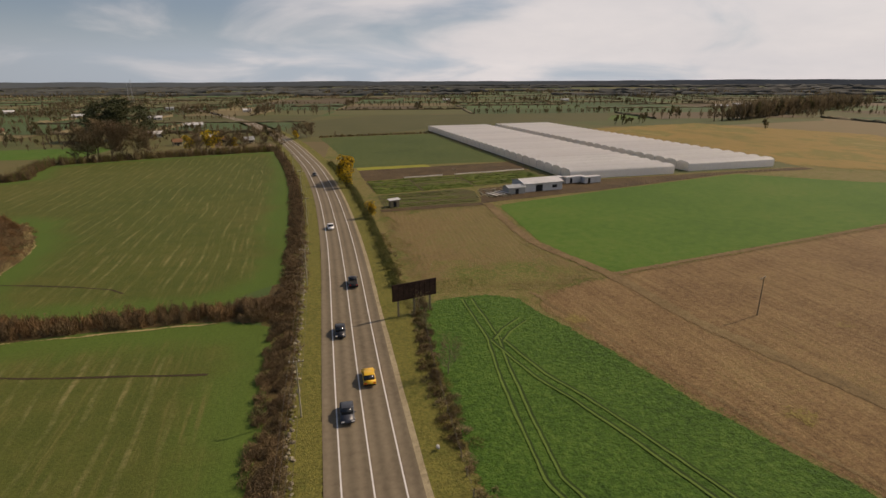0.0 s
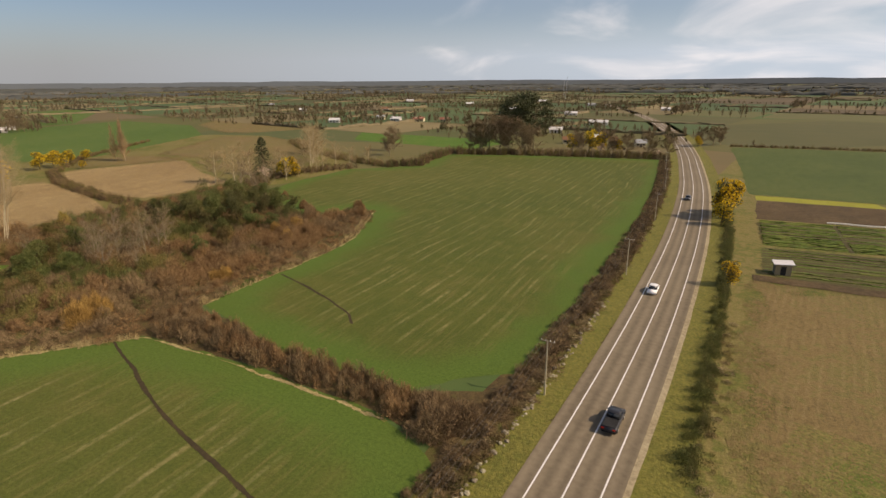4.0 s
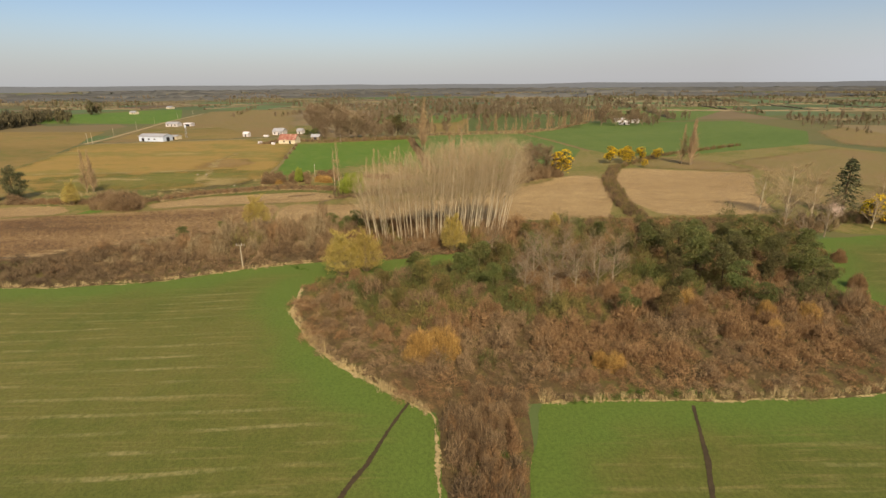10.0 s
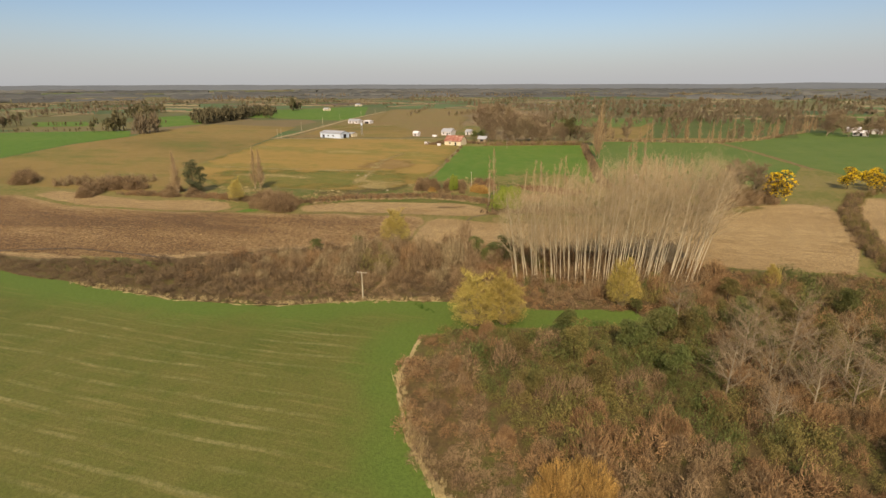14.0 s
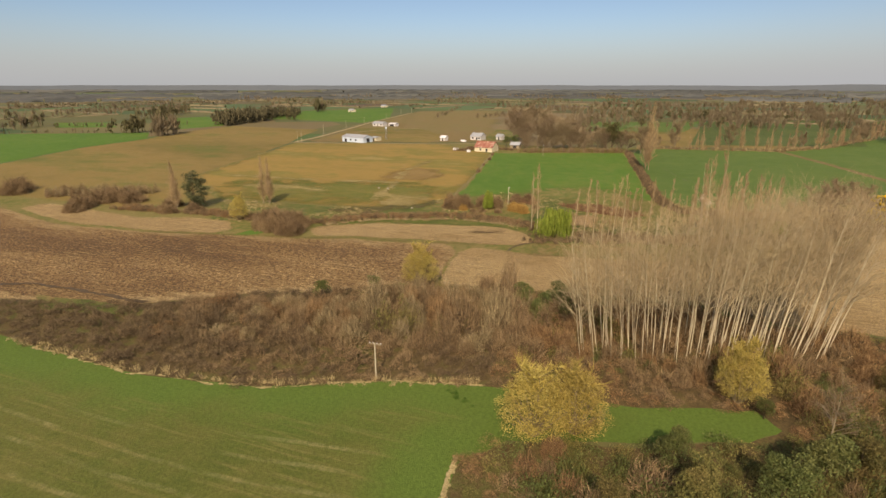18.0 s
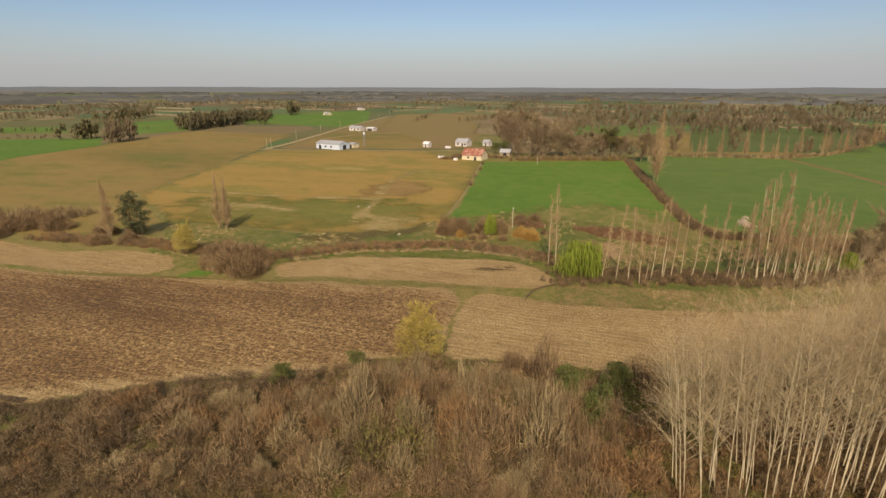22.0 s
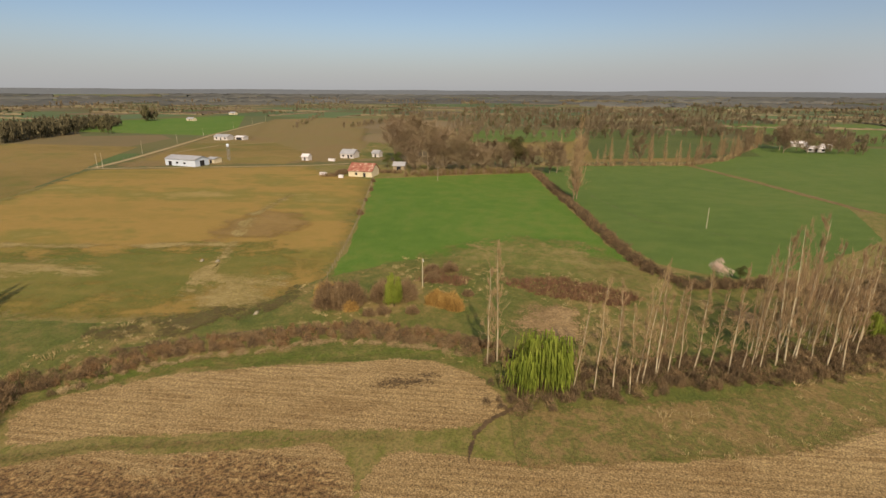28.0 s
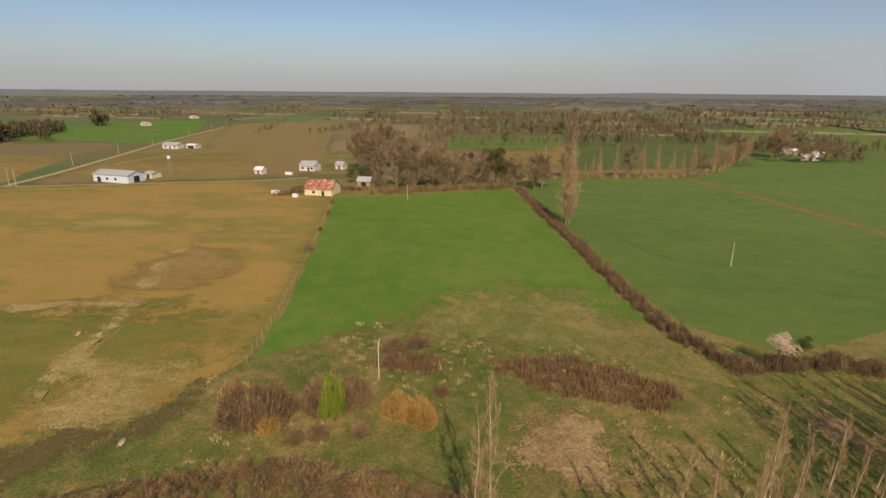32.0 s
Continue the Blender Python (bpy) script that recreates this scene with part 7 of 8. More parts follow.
gable_house("lean_to", "small grey shed beside the long farm shed", -425, -104, 76, 5, 6, 2.4, 0.8, "cream_wall", "zinc_roof", doors=(("front", 0, 1.6, 0, 2.0),))
gable_house("farm_house", "white farmhouse with a zinc roof", -563, -170, 80, 13, 8, 2.8, 1.6, "white_wall", "zinc_roof", doors=(("front", 0, 1.2, 0, 2.1),), windows=(("front", 4, 1.6, 1.0, 2.2), ("front", -4, 1.6, 1.0, 2.2)))
gable_house("open_shed", "open-sided pale shed beside the farmhouse", -566, -156, 80, 8, 7, 2.4, 0.8, "white_wall", "white_roof", doors=(("front", 0, 5, 0, 2.0),))
gable_house("red_shed", "weathered red-roofed shed with pale patches", -390, -8, 82, 12, 10, 2.8, 3.2, "cream_wall", "rust_roof", doors=(("front", 2.2, 1.3, 0, 2.0),), windows=(("front", -2, 1.2, 0.9, 2.0),))
gable_house("white_house", "white house with a grey roof", -459, -34, 78, 9, 8, 2.9, 2.2, "white_wall", "zinc_roof", doors=(("front", 1, 1.2, 0, 2.1),), windows=(("front", 3, 1.4, 1.0, 2.1), ("front", -2.5, 1.4, 1.0, 2.1)), chimney=True)
gable_house("small_hut", "small white hut with a pale roof", -443, -56, 75, 4.5, 4, 2.4, 1.3, "white_wall", "white_roof", doors=(("front", 0, 1.0, 0, 1.9),))
gable_house("white_hut", "small white outbuilding among the trees", -465, -18, 70, 5, 4.5, 2.6, 1.6, "white_wall", "zinc_roof", doors=(("front", 0, 1.1, 0, 2.0),))
gable_house("hay_barn", "low weathered barn under the trees", -412, 6, 85, 6, 5, 2.4, 1.6, "old_wood", "zinc_roof", doors=(("front", 0, 2.2, 0, 2.0),))
gable_house("far_house", "distant white cottage on the plain", -820, -348, 70, 11, 7, 2.6, 1.8, "cream_wall", "zinc_roof", doors=(("front", 0, 1.4, 0, 2.2),), windows=(("front", 4, 1.8, 1, 2.2),))
gable_house("far_house", "distant white cottage on the plain", -1000, -380, 70, 12, 8, 2.6, 1.8, "cream_wall", "zinc_roof", windows=(("front", 4, 1.8, 1, 2.2),))
gable_house("white_farmhouse", "white farmhouse by bare trees", -538, 281, 75, 10, 7, 2.6, 1.5, "white_wall", "white_roof", doors=(("front", 0, 1.6, 0, 2.2),), windows=(("front", 4, 1.8, 1, 2.2), ("front", -4, 1.8, 1, 2.2)))
gable_house("white_farmhouse", "smaller white outbuilding by bare trees", -560, 300, 75, 7, 5, 2.4, 1.2, "white_wall", "white_roof", doors=(("front", 0, 1.6, 0, 2.2),))
gable_house("white_cottage", "white cottage with a pale roof", -578, 290, 70, 10, 7, 2.6, 1.5, "white_wall", "white_roof")
for x, y, w in ((-388, -28, 3.4), (-381, -17, 2.2), (-441, -40, 4.0)):
    root = thing("stock_trough", "white water tank on the grass", "tank", pose(x, y, 0, 0, 0, 80))
    part("body", box_mesh("body", "white_roof", -w / 2, w / 2, -0.7, 0.7, 0, 1.3, bevel=0.15), root)
    part("lid", box_mesh("lid", "white_roof", -w / 2 - 0.05, w / 2 + 0.05, -0.75, 0.75, 1.302, 1.4, bevel=0.03), root)

# houses north of the crop field
NEAR_HOUSES = (
    (-340, 488, 20, 16, 8, "white_wall", "white_roof", "long white house on the plain"),
    (-293, 530, 10, 15, 9, "white_wall", "white_roof", "white house with a pale roof"),
    (-322, 545, 25, 12, 9, "cream_wall", "zinc_roof", "cream house with a zinc roof"),
    (-268, 535, 15, 16, 9, "cream_wall", "rust_roof", "house with a rusty red roof"),
    (-240, 540, 15, 14, 9, "cream_wall", "rust_roof", "house with a rusty red roof"),
    (-104, 470, 12, 14, 8, "white_wall", "white_roof", "white house behind the trees"),
    (-60, 420, 10, 14, 7, "white_wall", "white_roof", "white house behind the mimosa trees"),
    (-90, 560, 8, 24, 9, "white_wall", "white_roof", "long white building on the plain"),
    (-30, 400, 20, 9, 6, "cream_wall", "zinc_roof", "small house by the road"),
    (-76, 400, 20, 8, 6, "cream_wall", "tile_roof", "small house with a brown roof"),
    (-48, 408, 0, 7, 5, "old_wood", "tile_roof", "wooden shed by the houses"),
    (-150, 690, 10, 20, 9, "white_wall", "white_roof", "distant white house"),
)
FAR_HOUSES = (
    (-250, 760, 10, 18, 9, "white_wall", "white_roof", "distant white house"),
    (-420, 700, 30, 14, 9, "white_wall", "tile_roof", "distant house with a brown roof"),
    (-520, 640, 30, 14, 9, "white_wall", "white_roof", "distant white house"),
    (-700, 760, 30, 16, 10, "white_wall", "zinc_roof", "distant white house"),
    (-380, 900, 30, 18, 10, "white_wall", "white_roof", "distant white house"),
    (-180, 930, 10, 18, 10, "white_wall", "zinc_roof", "distant white house"),
    (-60, 830, 10, 16, 9, "white_wall", "white_roof", "distant white house"),
    (-300, 1050, 10, 24, 12, "white_wall", "white_roof", "distant white house"),
    (-560, 1000, 30, 20, 11, "white_wall", "white_roof", "distant white house"),
    (720, 740, -20, 40, 14, "white_wall", "zinc_roof", "long white shed behind the woodland"),
    (640, 700, -20, 30, 12, "cream_wall", "zinc_roof", "pale shed behind the woodland"),
    (560, 1050, -20, 24, 10, "white_wall", "white_roof", "distant white shed"),
    (330, 1150, -10, 24, 10, "white_wall", "white_roof", "distant white shed"),
)
for x, y, yaw, L_, W_, wm, rm, lab in NEAR_HOUSES + FAR_HOUSES:
    L_, W_ = L_ * 0.7, W_ * 0.8
    gable_house("house", lab + " far off on the plain" if len(lab.split()) < 4 else lab, x, y, yaw, L_, W_, 2.7, 1.8, wm, rm, doors=(("front", 0, 1.3, 0, 2.1),), windows=(("front", L_ * 0.28, 1.5, 1.0, 2.1), ("front", -L_ * 0.28, 1.5, 1.0, 2.1)), group="houses on the plain")

# greenhouse tunnels
def tunnel(length, width, h):
    """Cover, end wall and hoop of one arched tunnel along x."""
    prof = [(-width / 2, 0), (-width / 2, h * 0.72)]
    for i in range(1, 10):
        t = math.pi * (1 - i / 10)
        prof.append((width / 2 * math.cos(t), h * 0.72 + h * 0.28 * math.sin(t)))
    prof += [(width / 2, h * 0.72), (width / 2, 0)]
    V, F = [], []
    k = len(prof)
    nseg = 14
    for j in range(nseg + 1):
        sag = 0.10 * (j % 2)
        for p, q in prof:
            V.append((length * j / nseg, p, q - (sag if q > h * 0.5 else 0)))
    for j in range(nseg):
        for i in range(k - 1):
            F.append((j * k + i, j * k + i + 1, (j + 1) * k + i + 1, (j + 1) * k + i))
    cover_ = mesh_np("cover", V, F, "plastic_sheet", True)
    bm = bmesh.new()
    bm.faces.new([bm.verts.new((0, p, q)) for p, q in prof])
    r = bmesh.ops.extrude_face_region(bm, geom=bm.faces[:])
    bmesh.ops.translate(bm, verts=[v for v in r["geom"] if isinstance(v, bmesh.types.BMVert)], vec=(0.06, 0, 0))
    bmesh.ops.recalc_face_normals(bm, faces=bm.faces)
    end_ = bm_mesh("end_wall", bm, "plastic_end")
    hv, hf = tube([(0, p * 1.006, q * 1.006 + 0.01) for p, q in prof], [0.05] * k, 4)
    hoop_ = mesh_np("hoop", hv, hf, "steel")
    return cover_, end_, hoop_


TW = 8.4
COVER, END, HOOP = tunnel(53, TW, 4.4)
COVER_B = tunnel(50, TW, 4.4)[0]
first = {}
for bx in (114, 178):
    for i in range(30):
        y0 = 209 + (4 if bx == 178 else 0) + i * TW
        root = thing("greenhouse_tunnel", "white plastic-covered arched greenhouse tunnel", "greenhouse", pose(bx, y0, 0.05), "greenhouse tunnels")
        ln = 53 if bx == 114 else 50
        part("cover", COVER if bx == 114 else COVER_B, root)
        for x_ in (0.0, ln - 0.06):
            part("end_wall", END, root, "cloudy grey plastic end wall", pose(x_, 0, 0))
        for x_ in (-0.03, ln + 0.03):
            part("hoop", HOOP, root, at=pose(x_, 0, 0))
gable_house("packing_shed", "white packing shed beside the greenhouses", 92, 191, 6, 17, 10, 3.2, 1.2, "white_roof", "white_roof", doors=(("front", -2, 3, 0, 2.6),), windows=(("front", 5, 2.2, 1.0, 2.2),))
gable_house("small_shed", "small grey shed beside the packing shed", 80, 186, 6, 7, 5, 2.4, 0.7, "zinc_roof", "zinc_roof", doors=(("front", 0, 1.4, 0, 2.0),))
for x, y, w in ((104, 199, 6), (112, 198, 9), (119, 196, 8)):
    root = thing("container", "white site container beside the greenhouses", "container", pose(x, y, 0.1, 0, 0, 6))
    part("body", box_mesh("body", "white_roof", -w / 2, w / 2, -1.4, 1.4, 0.15, 2.7, bevel=0.05), root)
    part("door", box_mesh("door", "dark_opening", -w * 0.3, -w * 0.3 + 1.1, -1.44, -1.38, 0.2, 2.3), root)
    part("roof", box_mesh("roof", "white_roof", -w / 2 - 0.1, w / 2 + 0.1, -1.5, 1.5, 2.702, 2.82, bevel=0.02), root)
    for sx in (-1, 1):
        part("skid", box_mesh("skid", "old_wood", sx * w * 0.4 - 0.1, sx * w * 0.4 + 0.1, -1.3, 1.3, 0, 0.149), root)
root = thing("field_hut", "small dark field hut with a white roof", "hut", pose(31.5, 176, 0.05, 0, 0, 5))
part("wall", box_mesh("wall", "old_wood", -1.5, 1.5, -1.3, 1.3, 0.0, 2.3), root)
part("roof", prism("roof", "white_roof", [(-1.9, 2.3), (1.9, 2.55), (1.9, 2.7), (-1.9, 2.45)], -1.7, 1.7), root)
part("door", box_mesh("door", "dark_opening", -0.5, 0.5, -1.34, -1.28, 0.05, 1.95), root)
# heaps of old poles and trays by the packing shed
sr = np.random.default_rng(2)
for i in range(34):
    x_, y_ = sr.uniform(64, 80), sr.uniform(180, 194)
    if (x_ - 64) / 16 < (y_ - 180) / 22 - 0.25:
        continue
    ln = sr.uniform(2.5, 6.5)
    v, f = tube([(-ln / 2, 0, 0.12), (0, sr.uniform(-0.1, 0.1), 0.16), (ln / 2, 0, 0.12)], [0.11, 0.12, 0.10], 5)
    thing("timber_pole", "pale weathered timber pole lying in the yard", "timber", pose(x_, y_, 0.12, 0, 0, sr.normal(100, 14) if i % 3 else sr.uniform(0, 180)), "timber poles in the yard", mesh_np("timber_pole", v, f, "old_wood_pale", True))
bed = box_mesh("bed_frame", "old_wood", -0.5, 0.5, -3.2, 3.2, 0.1, 0.5)
for i in range(5):
    root = thing("seedling_bench", "low grey bench with seedling trays", "bench", pose(70 + i * 1.9, 183 + i * 0.9, 0.1, 0, 0, 18), "seedling benches")
    part("bed_frame", bed, root)
    part("tray", box_mesh("tray", "plastic_end", -0.45, 0.45, -3.1, 3.1, 0.502, 0.6), root)
# pale pipe laid along the plots
for x0, y0, x1, y1 in ((46, 229.5, 64, 231), (70, 231.6, 106, 235.5)):
    v, f = tube([(x0 + (x1 - x0) * t, y0 + (y1 - y0) * t + 0.3 * math.sin(t * 9), 0.35) for t in np.linspace(0, 1, 9)], [0.22] * 9, 6)
    thing("irrigation_pipe", "pale plastic pipe laid beside the plot", "pipe", pose(0, 0, 0), "irrigation pipes", mesh_np("irrigation_pipe", v, f, "plastic_end", True))

# ---- billboard ----
root = thing("billboard", "dark unlit back of a roadside billboard", "billboard", pose(19, 88, 0, 0, 0, 12))
board = part("board", box_mesh("board", "board_back", -4.4, 4.4, -0.08, 0.08, 3.2, 6.4, bevel=0.02), root)
for i in range(9):
    part("batten", box_mesh("batten", "board_back", -4.3 + i * 1.05, -4.2 + i * 1.05, -0.16, -0.082, 3.25, 6.35), board)
for i in (-3.2, 0, 3.2):
    part("post", box_mesh("post", "old_wood", i - 0.14, i + 0.14, 0.082, 0.36, 0, 6.2), root)

# ---- poles and wires ----
def utility_pole(x, y, h, yaw, arms=1, label="weathered concrete power pole with a crossarm", mat_="concrete", group="power poles"):
    root = thing("utility_pole", label, "pole", pose(x, y, 0, 0, 0, yaw), group)
    v, f = tube([(0, 0, 0), (0, 0, h * 0.5), (0, 0, h)], [0.12, 0.10, 0.075], 8)
    part("post", mesh_np("post", v, f, mat_, True), root)
    for i in range(arms):
        z = h - 0.25 - i * 1.1
        arm = part("crossarm", box_mesh("crossarm", "old_wood", -0.95, 0.95, 0.11, 0.23, z - 0.07, z + 0.07), root)
        for s in (-0.85, -0.3, 0.3, 0.85):
            iv, jf = tube([(s, 0.17, z + 0.07), (s, 0.17, z + 0.16), (s, 0.17, z + 0.24)], [0.03, 0.06, 0.03], 6)
            part("insulator", mesh_np("insulator", iv, jf, "paint_white", True), arm)
    return root


LINE = [(-10, -40), (-6, 8), (-2, 61), (0.3, 108), (2, 160), (1.5, 212), (-1, 262), (-6, 312)]
for i, (x, y) in enumerate(LINE):
    utility_pole(x, y, 8.2, -3)
for i in range(len(LINE) - 1):
    (x0, y0), (x1, y1) = LINE[i], LINE[i + 1]
    for s in (-0.85, -0.3, 0.3, 0.85):
        pts = [(x0 + s + (x1 - x0) * t, y0 + 0.17 + (y1 - y0) * t, 8.2 - 0.02 - 1.1 * 4 * t * (1 - t)) for t in np.linspace(0, 1, 9)]
        v, f = tube(pts, [0.014] * 9, 4)
        tagged(new("power_wire", mesh_np("power_wire", v, f, "wire")), "thin sagging power line wire", "wire", "power wires")
utility_pole(79, 70, 7.4, 20, 1, "dark wooden power pole in the fallow field", "old_wood")
utility_pole(64, 211, 6.2, 0, 1, "dark wooden pole by the vegetable plots", "old_wood")
utility_pole(-120, 51.5, 5.6, 95)
utility_pole(-240, 42, 6.0, 10)
utility_pole(-300, 122, 6.5, 100, 0, "plain pale pole in the green field")
utility_pole(-378, 30, 6.2, 0)
for x, y, h in ((-395, -153, 8), (-394, -149, 8), (-460, -172, 8), (-522, -186, 8.5), (-594, -205, 7.5), (-680, -220, 8), (-760, -236, 8), (-820, -246, 8)):
    utility_pole(x, y, h, 70, 0, "pale concrete pole along the farm track")
# lattice-like mast with tank
root = thing("water_tower", "slim blue-grey water tower mast by the shed", "tower", pose(-436, -101, 0))
for sx in (-0.5, 0.5):
    for sy in (-0.5, 0.5):
        part("leg", box_mesh("leg", "steel", sx - 0.06, sx + 0.06, sy - 0.06, sy + 0.06, 0, 8.0), root)
for k in range(4):
    part("brace", box_mesh("brace", "steel", -0.44, 0.44, -0.54, -0.46, 1.5 + k * 1.8, 1.6 + k * 1.8), root)
v, f = tube([(0, 0, 8.0), (0, 0, 8.1), (0, 0, 9.5), (0, 0, 9.7)], [0.75, 0.8, 0.8, 0.3], 12)
part("tank", mesh_np("tank", v, f, "blue_wall", True), root)
# tall radio masts on the horizon
for x, y, h in ((-290, 1180, 46), (-312, 1240, 40)):
    root = thing("radio_mast", "tall thin lattice radio mast on the horizon", "mast", pose(x, y, 0))
    for i in range(3):
        a = i * 2.094
        v, f = tube([(2.2 * math.cos(a), 2.2 * math.sin(a), 0), (0.4 * math.cos(a), 0.4 * math.sin(a), h)], [0.16, 0.12], 4)
        part("leg", mesh_np("leg", v, f, "steel"), root)
    for k in range(10):
        r_ = 2.2 - 1.8 * (k + 0.5) / 10
        v, f = tube([(r_ * math.cos(a), r_ * math.sin(a), h * (k + 0.5) / 10) for a in (0, 2.094, 4.189, 6.283)], [0.1] * 4, 4)
        part("brace", mesh_np("brace", v, f, "steel"), root)

# ---- cars ----
def car(x, y, yaw, paint, label, kind="sedan"):
    root = thing("car", label, "car", pose(x, y, 0.16, 0, 0, yaw), "cars on the road")
    L_, W_ = (4.3, 1.76) if kind == "sedan" else (5.1, 1.85)
    hood = 0.95 if kind == "sedan" else 1.1
    prof = [(-L_ / 2, 0.35), (-L_ / 2 + 0.05, hood - 0.12), (-L_ / 2 + 0.35, hood), (L_ / 2 - 0.3, hood - 0.08), (L_ / 2, hood - 0.35), (L_ / 2 - 0.02, 0.32)]
    bm = bmesh.new()
    rows_ = []
    for w_ in (-1, 1):
        rows_.append([bm.verts.new((w_ * W_ / 2, p, q)) for p, q in prof])
    bm.faces.new(rows_[0])
    bm.faces.new(rows_[1][::-1])
    for i in range(len(prof)):
        j = (i + 1) % len(prof)
        bm.faces.new((rows_[0][i], rows_[1][i], rows_[1][j], rows_[0][j]))
    bmesh.ops.recalc_face_normals(bm, faces=bm.faces)
    bmesh.ops.bevel(bm, geom=bm.edges[:], offset=0.09, segments=2, affect="EDGES")
    body = part("body", bm_mesh("body", bm, paint, True), root)
    c0, c1, r0, r1 = (-1.75, 1.05, -1.15, 0.35) if kind == "sedan" else (-0.5, 1.45, -0.35, 0.75)
    z1 = 1.44 if kind == "sedan" else 1.75

    def cab(name, inset, z_lo, z_hi, mat_, a0, a1, b0, b1):
        bm = bmesh.new()
        lo = [bm.verts.new(p) for p in ((-W_ / 2 + 0.08, a0, z_lo), (W_ / 2 - 0.08, a0, z_lo), (W_ / 2 - 0.08, a1, z_lo), (-W_ / 2 + 0.08, a1, z_lo))]
        hi = [bm.verts.new(p) for p in ((-W_ / 2 + inset, b0, z_hi), (W_ / 2 - inset, b0, z_hi), (W_ / 2 - inset, b1, z_hi), (-W_ / 2 + inset, b1, z_hi))]
        bm.faces.new(lo[::-1])
        bm.faces.new(hi)
        for i in range(4):
            bm.faces.new((lo[i], lo[(i + 1) % 4], hi[(i + 1) % 4], hi[i]))
        bmesh.ops.bevel(bm, geom=bm.edges[:], offset=0.05, segments=2, affect="EDGES")
        return bm_mesh(name, bm, mat_, True)

    part("cabin_glass", cab("cabin_glass", 0.24, hood - 0.06, z1 - 0.04, "car_glass", c0, c1, r0, r1), root, "dark window glass")
    part("car_roof", cab("car_roof", 0.30, z1 - 0.07, z1, paint, r0 - 0.02, r1 + 0.02, r0 + 0.08, r1 - 0.08), root)
    if kind != "sedan":
        part("load_bed", box_mesh("load_bed", "rubber", -W_ / 2 + 0.12, W_ / 2 - 0.12, -2.4, -0.6, hood - 0.02, hood + 0.02), root)
    for sx in (-1, 1):
        for yy in (-L_ * 0.3, L_ * 0.3):
            v, f = tube([(sx * (W_ / 2 - 0.2), yy, 0.33), (sx * (W_ / 2 - 0.19), yy, 0.33), (sx * (W_ / 2 + 0.0), yy, 0.33), (sx * (W_ / 2 + 0.01), yy, 0.33)], [0.02, 0.33, 0.33, 0.02], 16)
            wheel = part("tyre", mesh_np("tyre", v, f, "rubber", True), root)
            v, f = tube([(sx * (W_ / 2 + 0.012), yy, 0.33), (sx * (W_ / 2 + 0.03), yy, 0.33), (sx * (W_ / 2 + 0.032), yy, 0.33)], [0.2, 0.19, 0.01], 12)
            part("rim", mesh_np("rim", v, f, "steel", True), wheel)
        part("tail_light", box_mesh("tail_light", "lamp_red", sx * W_ * 0.36 - 0.16, sx * W_ * 0.36 + 0.16, -L_ / 2 - 0.01, -L_ / 2 + 0.06, hood - 0.34, hood - 0.18), root)
        part("headlight", box_mesh("headlight", "lamp_clear", sx * W_ * 0.36 - 0.18, sx * W_ * 0.36 + 0.18, L_ / 2 - 0.1, L_ / 2 + 0.0, hood - 0.42, hood - 0.28), root)
        part("mirror", box_mesh("mirror", paint, sx * (W_ / 2 + 0.08) - 0.08, sx * (W_ / 2 + 0.08) + 0.08, c1 - 0.35, c1 - 0.2, hood, hood + 0.13), root)
    part("bumper", box_mesh("bumper", "rubber", -W_ / 2 + 0.1, W_ / 2 - 0.1, -L_ / 2 - 0.03, -L_ / 2 + 0.05, 0.36, 0.52), root)
    return root


def on_road(y, off):
    d = math.atan2(road_x(y + 6) - road_x(y - 6), 12)
    return road_x(y) + off, y, -math.degrees(d)


x, y, a = on_road(67.4, 1.5)
car(x, y, a, "paint_yellow", "bright yellow sedan driving on the road")
x, y, a = on_road(105.7, 1.3)
car(x, y, a, "paint_black", "black pickup truck driving on the road", "pickup")
x, y, a = on_road(59.5, -2.0)
car(x, y, a + 180, "paint_grey", "dark grey sedan driving on the road")
x, y, a = on_road(83.3, -2.0)
car(x, y, a + 180, "paint_black", "black sedan driving on the road")
x, y, a = on_road(152.4, -1.9)
car(x, y, a + 180, "paint_white", "white sedan driving on the road")
x, y, a = on_road(247, -1.5)
car(x, y, a + 180, "paint_grey", "dark sedan driving on the road")

# ---- fences ----
def post_fence(line, gap, h, label, group):
    v, f = tube([(0, 0, 0), (0, 0, h)], [0.07, 0.06], 5)
    post = mesh_np("post", v, f, "old_wood")
    root = thing("fence", label, "fence", pose(line[0][0], line[0][1], 0), group)
    Q = along(line, gap)
    for x, y in Q:
        part("post", post, root, at=pose(x - line[0][0], y - line[0][1], 0, (x * 7) % 7 - 3, (y * 5) % 7 - 3, 0))
    for z in (h * 0.5, h * 0.9):
        v, f = tube([(x - line[0][0], y - line[0][1], z) for x, y in Q], [0.012] * len(Q), 3)
        part("fence_wire", mesh_np("fence_wire", v, f, "wire"), root)


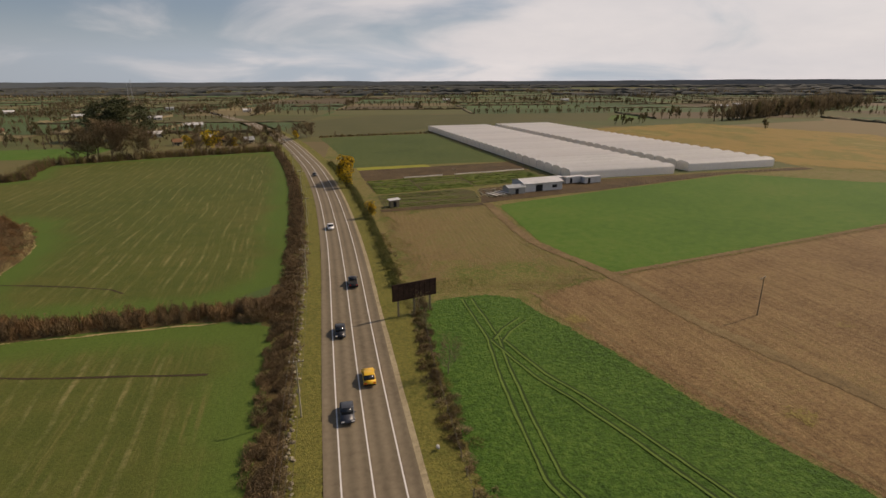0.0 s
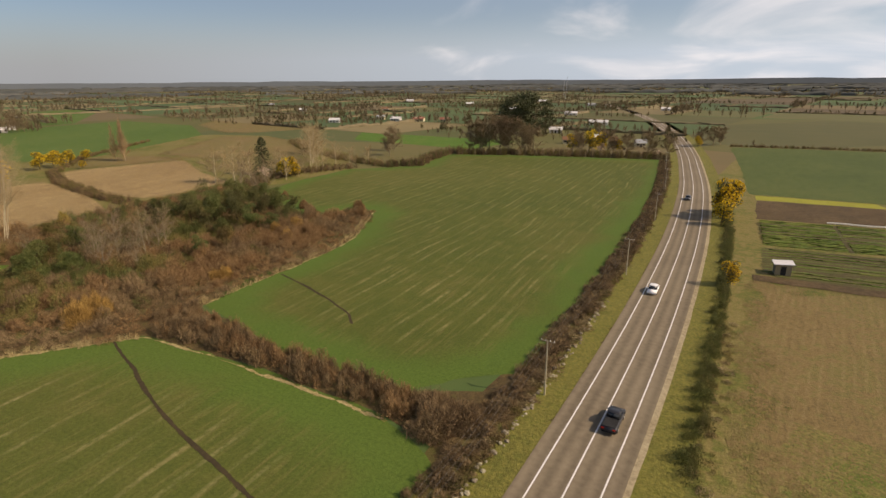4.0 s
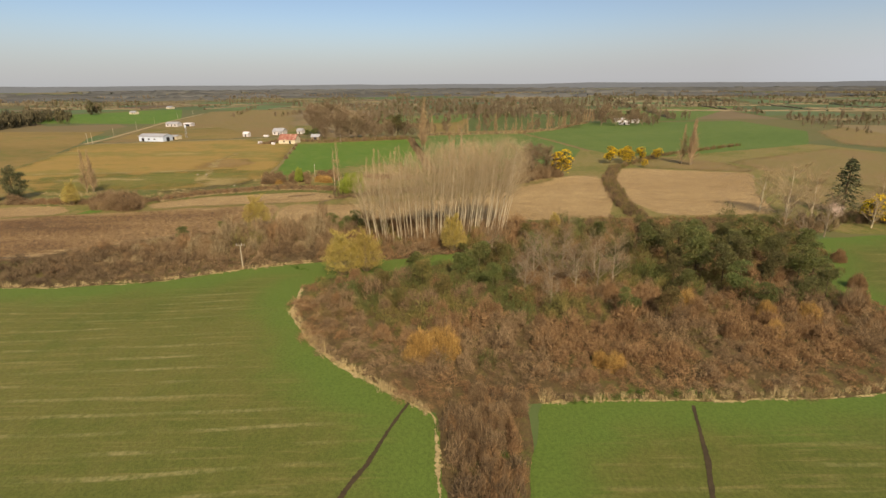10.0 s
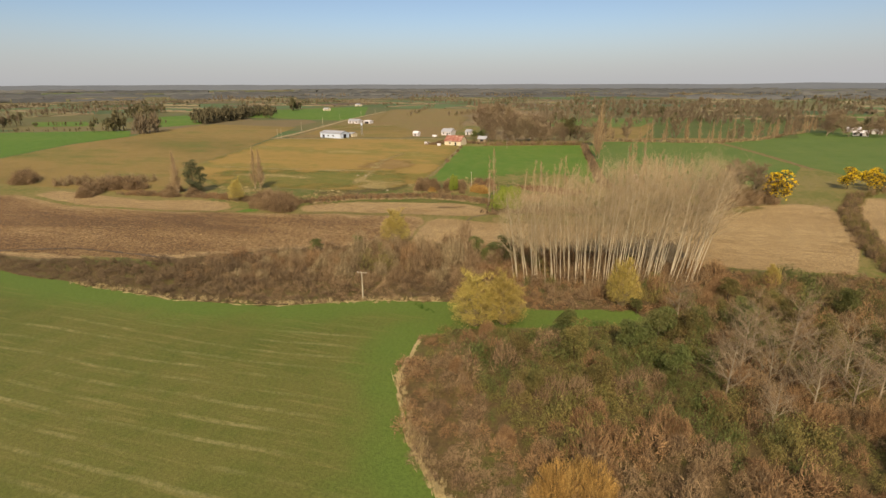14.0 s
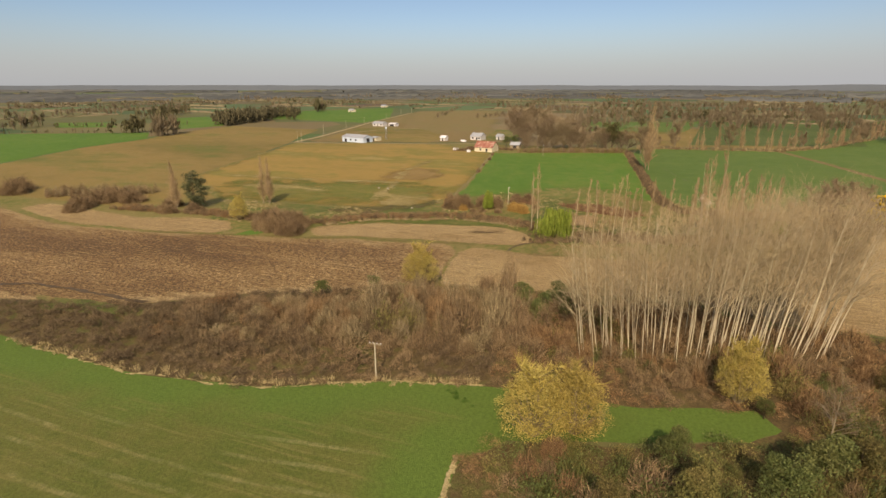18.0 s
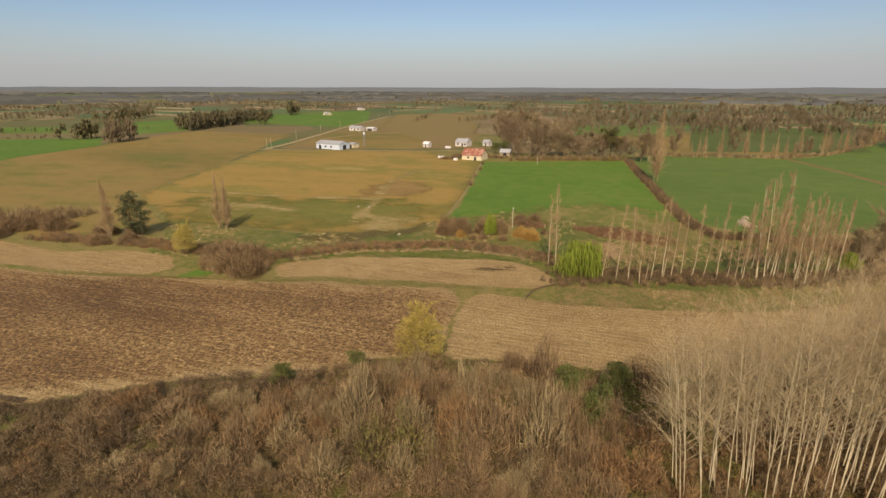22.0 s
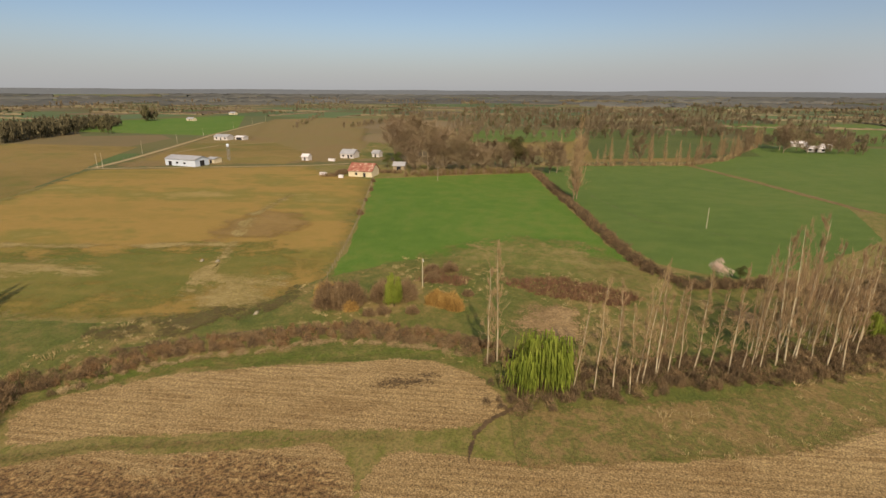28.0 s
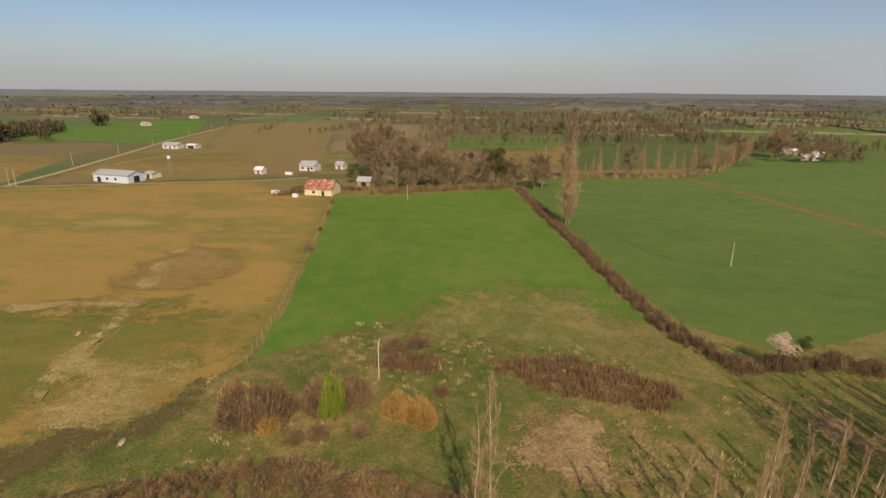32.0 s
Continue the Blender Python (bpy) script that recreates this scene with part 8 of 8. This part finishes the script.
post_fence([(-243, 20), (-264, 17.8), (-298, 13), (-381, -1)], 3.0, 1.4, "wire fence on weathered wooden posts", "field fences")
post_fence([(13.5, 0), (14.8, 42), (16.3, 57), (17.8, 70), (19.8, 84), (23, 93)], 3.0, 1.2, "wire fence on thin wooden posts beside the wheat", "field fences")
post_fence([(120, 182.5), (160, 190), (193, 197.5), (230, 200)], 3.0, 1.4, "wooden fence along the greenhouse yard", "field fences")
post_fence([(-395, -158), (-432, -164), (-509, -182), (-620, -210)], 6.0, 1.3, "wire fence along the farm track", "field fences")

# ---- stones on the road bank ----
st = np.random.default_rng(17)
stone_meshes = []
for s in range(5):
    bm = bmesh.new()
    bmesh.ops.create_icosphere(bm, subdivisions=1, radius=1)
    for v in bm.verts:
        v.co *= st.uniform(0.75, 1.2)
        v.co.z *= 0.65
    stone_meshes.append(bm_mesh("stone", bm, "stone"))
root = thing("stone_bank", "low bank of loose pale field stones along the road", "stones", pose(0, 0, 0.02))
for i, (x, y) in enumerate(along(RH[20:70] + np.array((-8.9, 0)), 0.55, st, 0.55)):
    r_ = st.uniform(0.16, 0.42)
    if i < 300:
        part("stone", stone_meshes[i % 5], root, at=pose(x, y, r_ * 0.3, st.uniform(-20, 20), st.uniform(-20, 20), st.uniform(0, 360)) @ Matrix.Diagonal((r_, r_, r_, 1)))
# a white sack and sheep-like pale stones on the pasture
root = thing("litter_bag", "crumpled white plastic bag on the verge", "bag", pose(13.2, 50, 0.37))
part("bag", bm_mesh("bag", (lambda b: (bmesh.ops.create_icosphere(b, subdivisions=2, radius=0.35), [setattr(v, "co", v.co * (0.7 + 0.4 * noise.noise(v.co * 4))) for v in b.verts], b)[2])(bmesh.new()), "white_wall"), root, at=pose(0, 0, 0.2))
for x, y in ((-251, -14), (-251, -10), (-222, 13)):
    root = thing("pale_stone", "pale boulder lying in the pasture", "stone", pose(x, y, 0.3))
    part("stone", stone_meshes[1], root, at=Matrix.Diagonal((0.8, 0.5, 0.6, 1)))
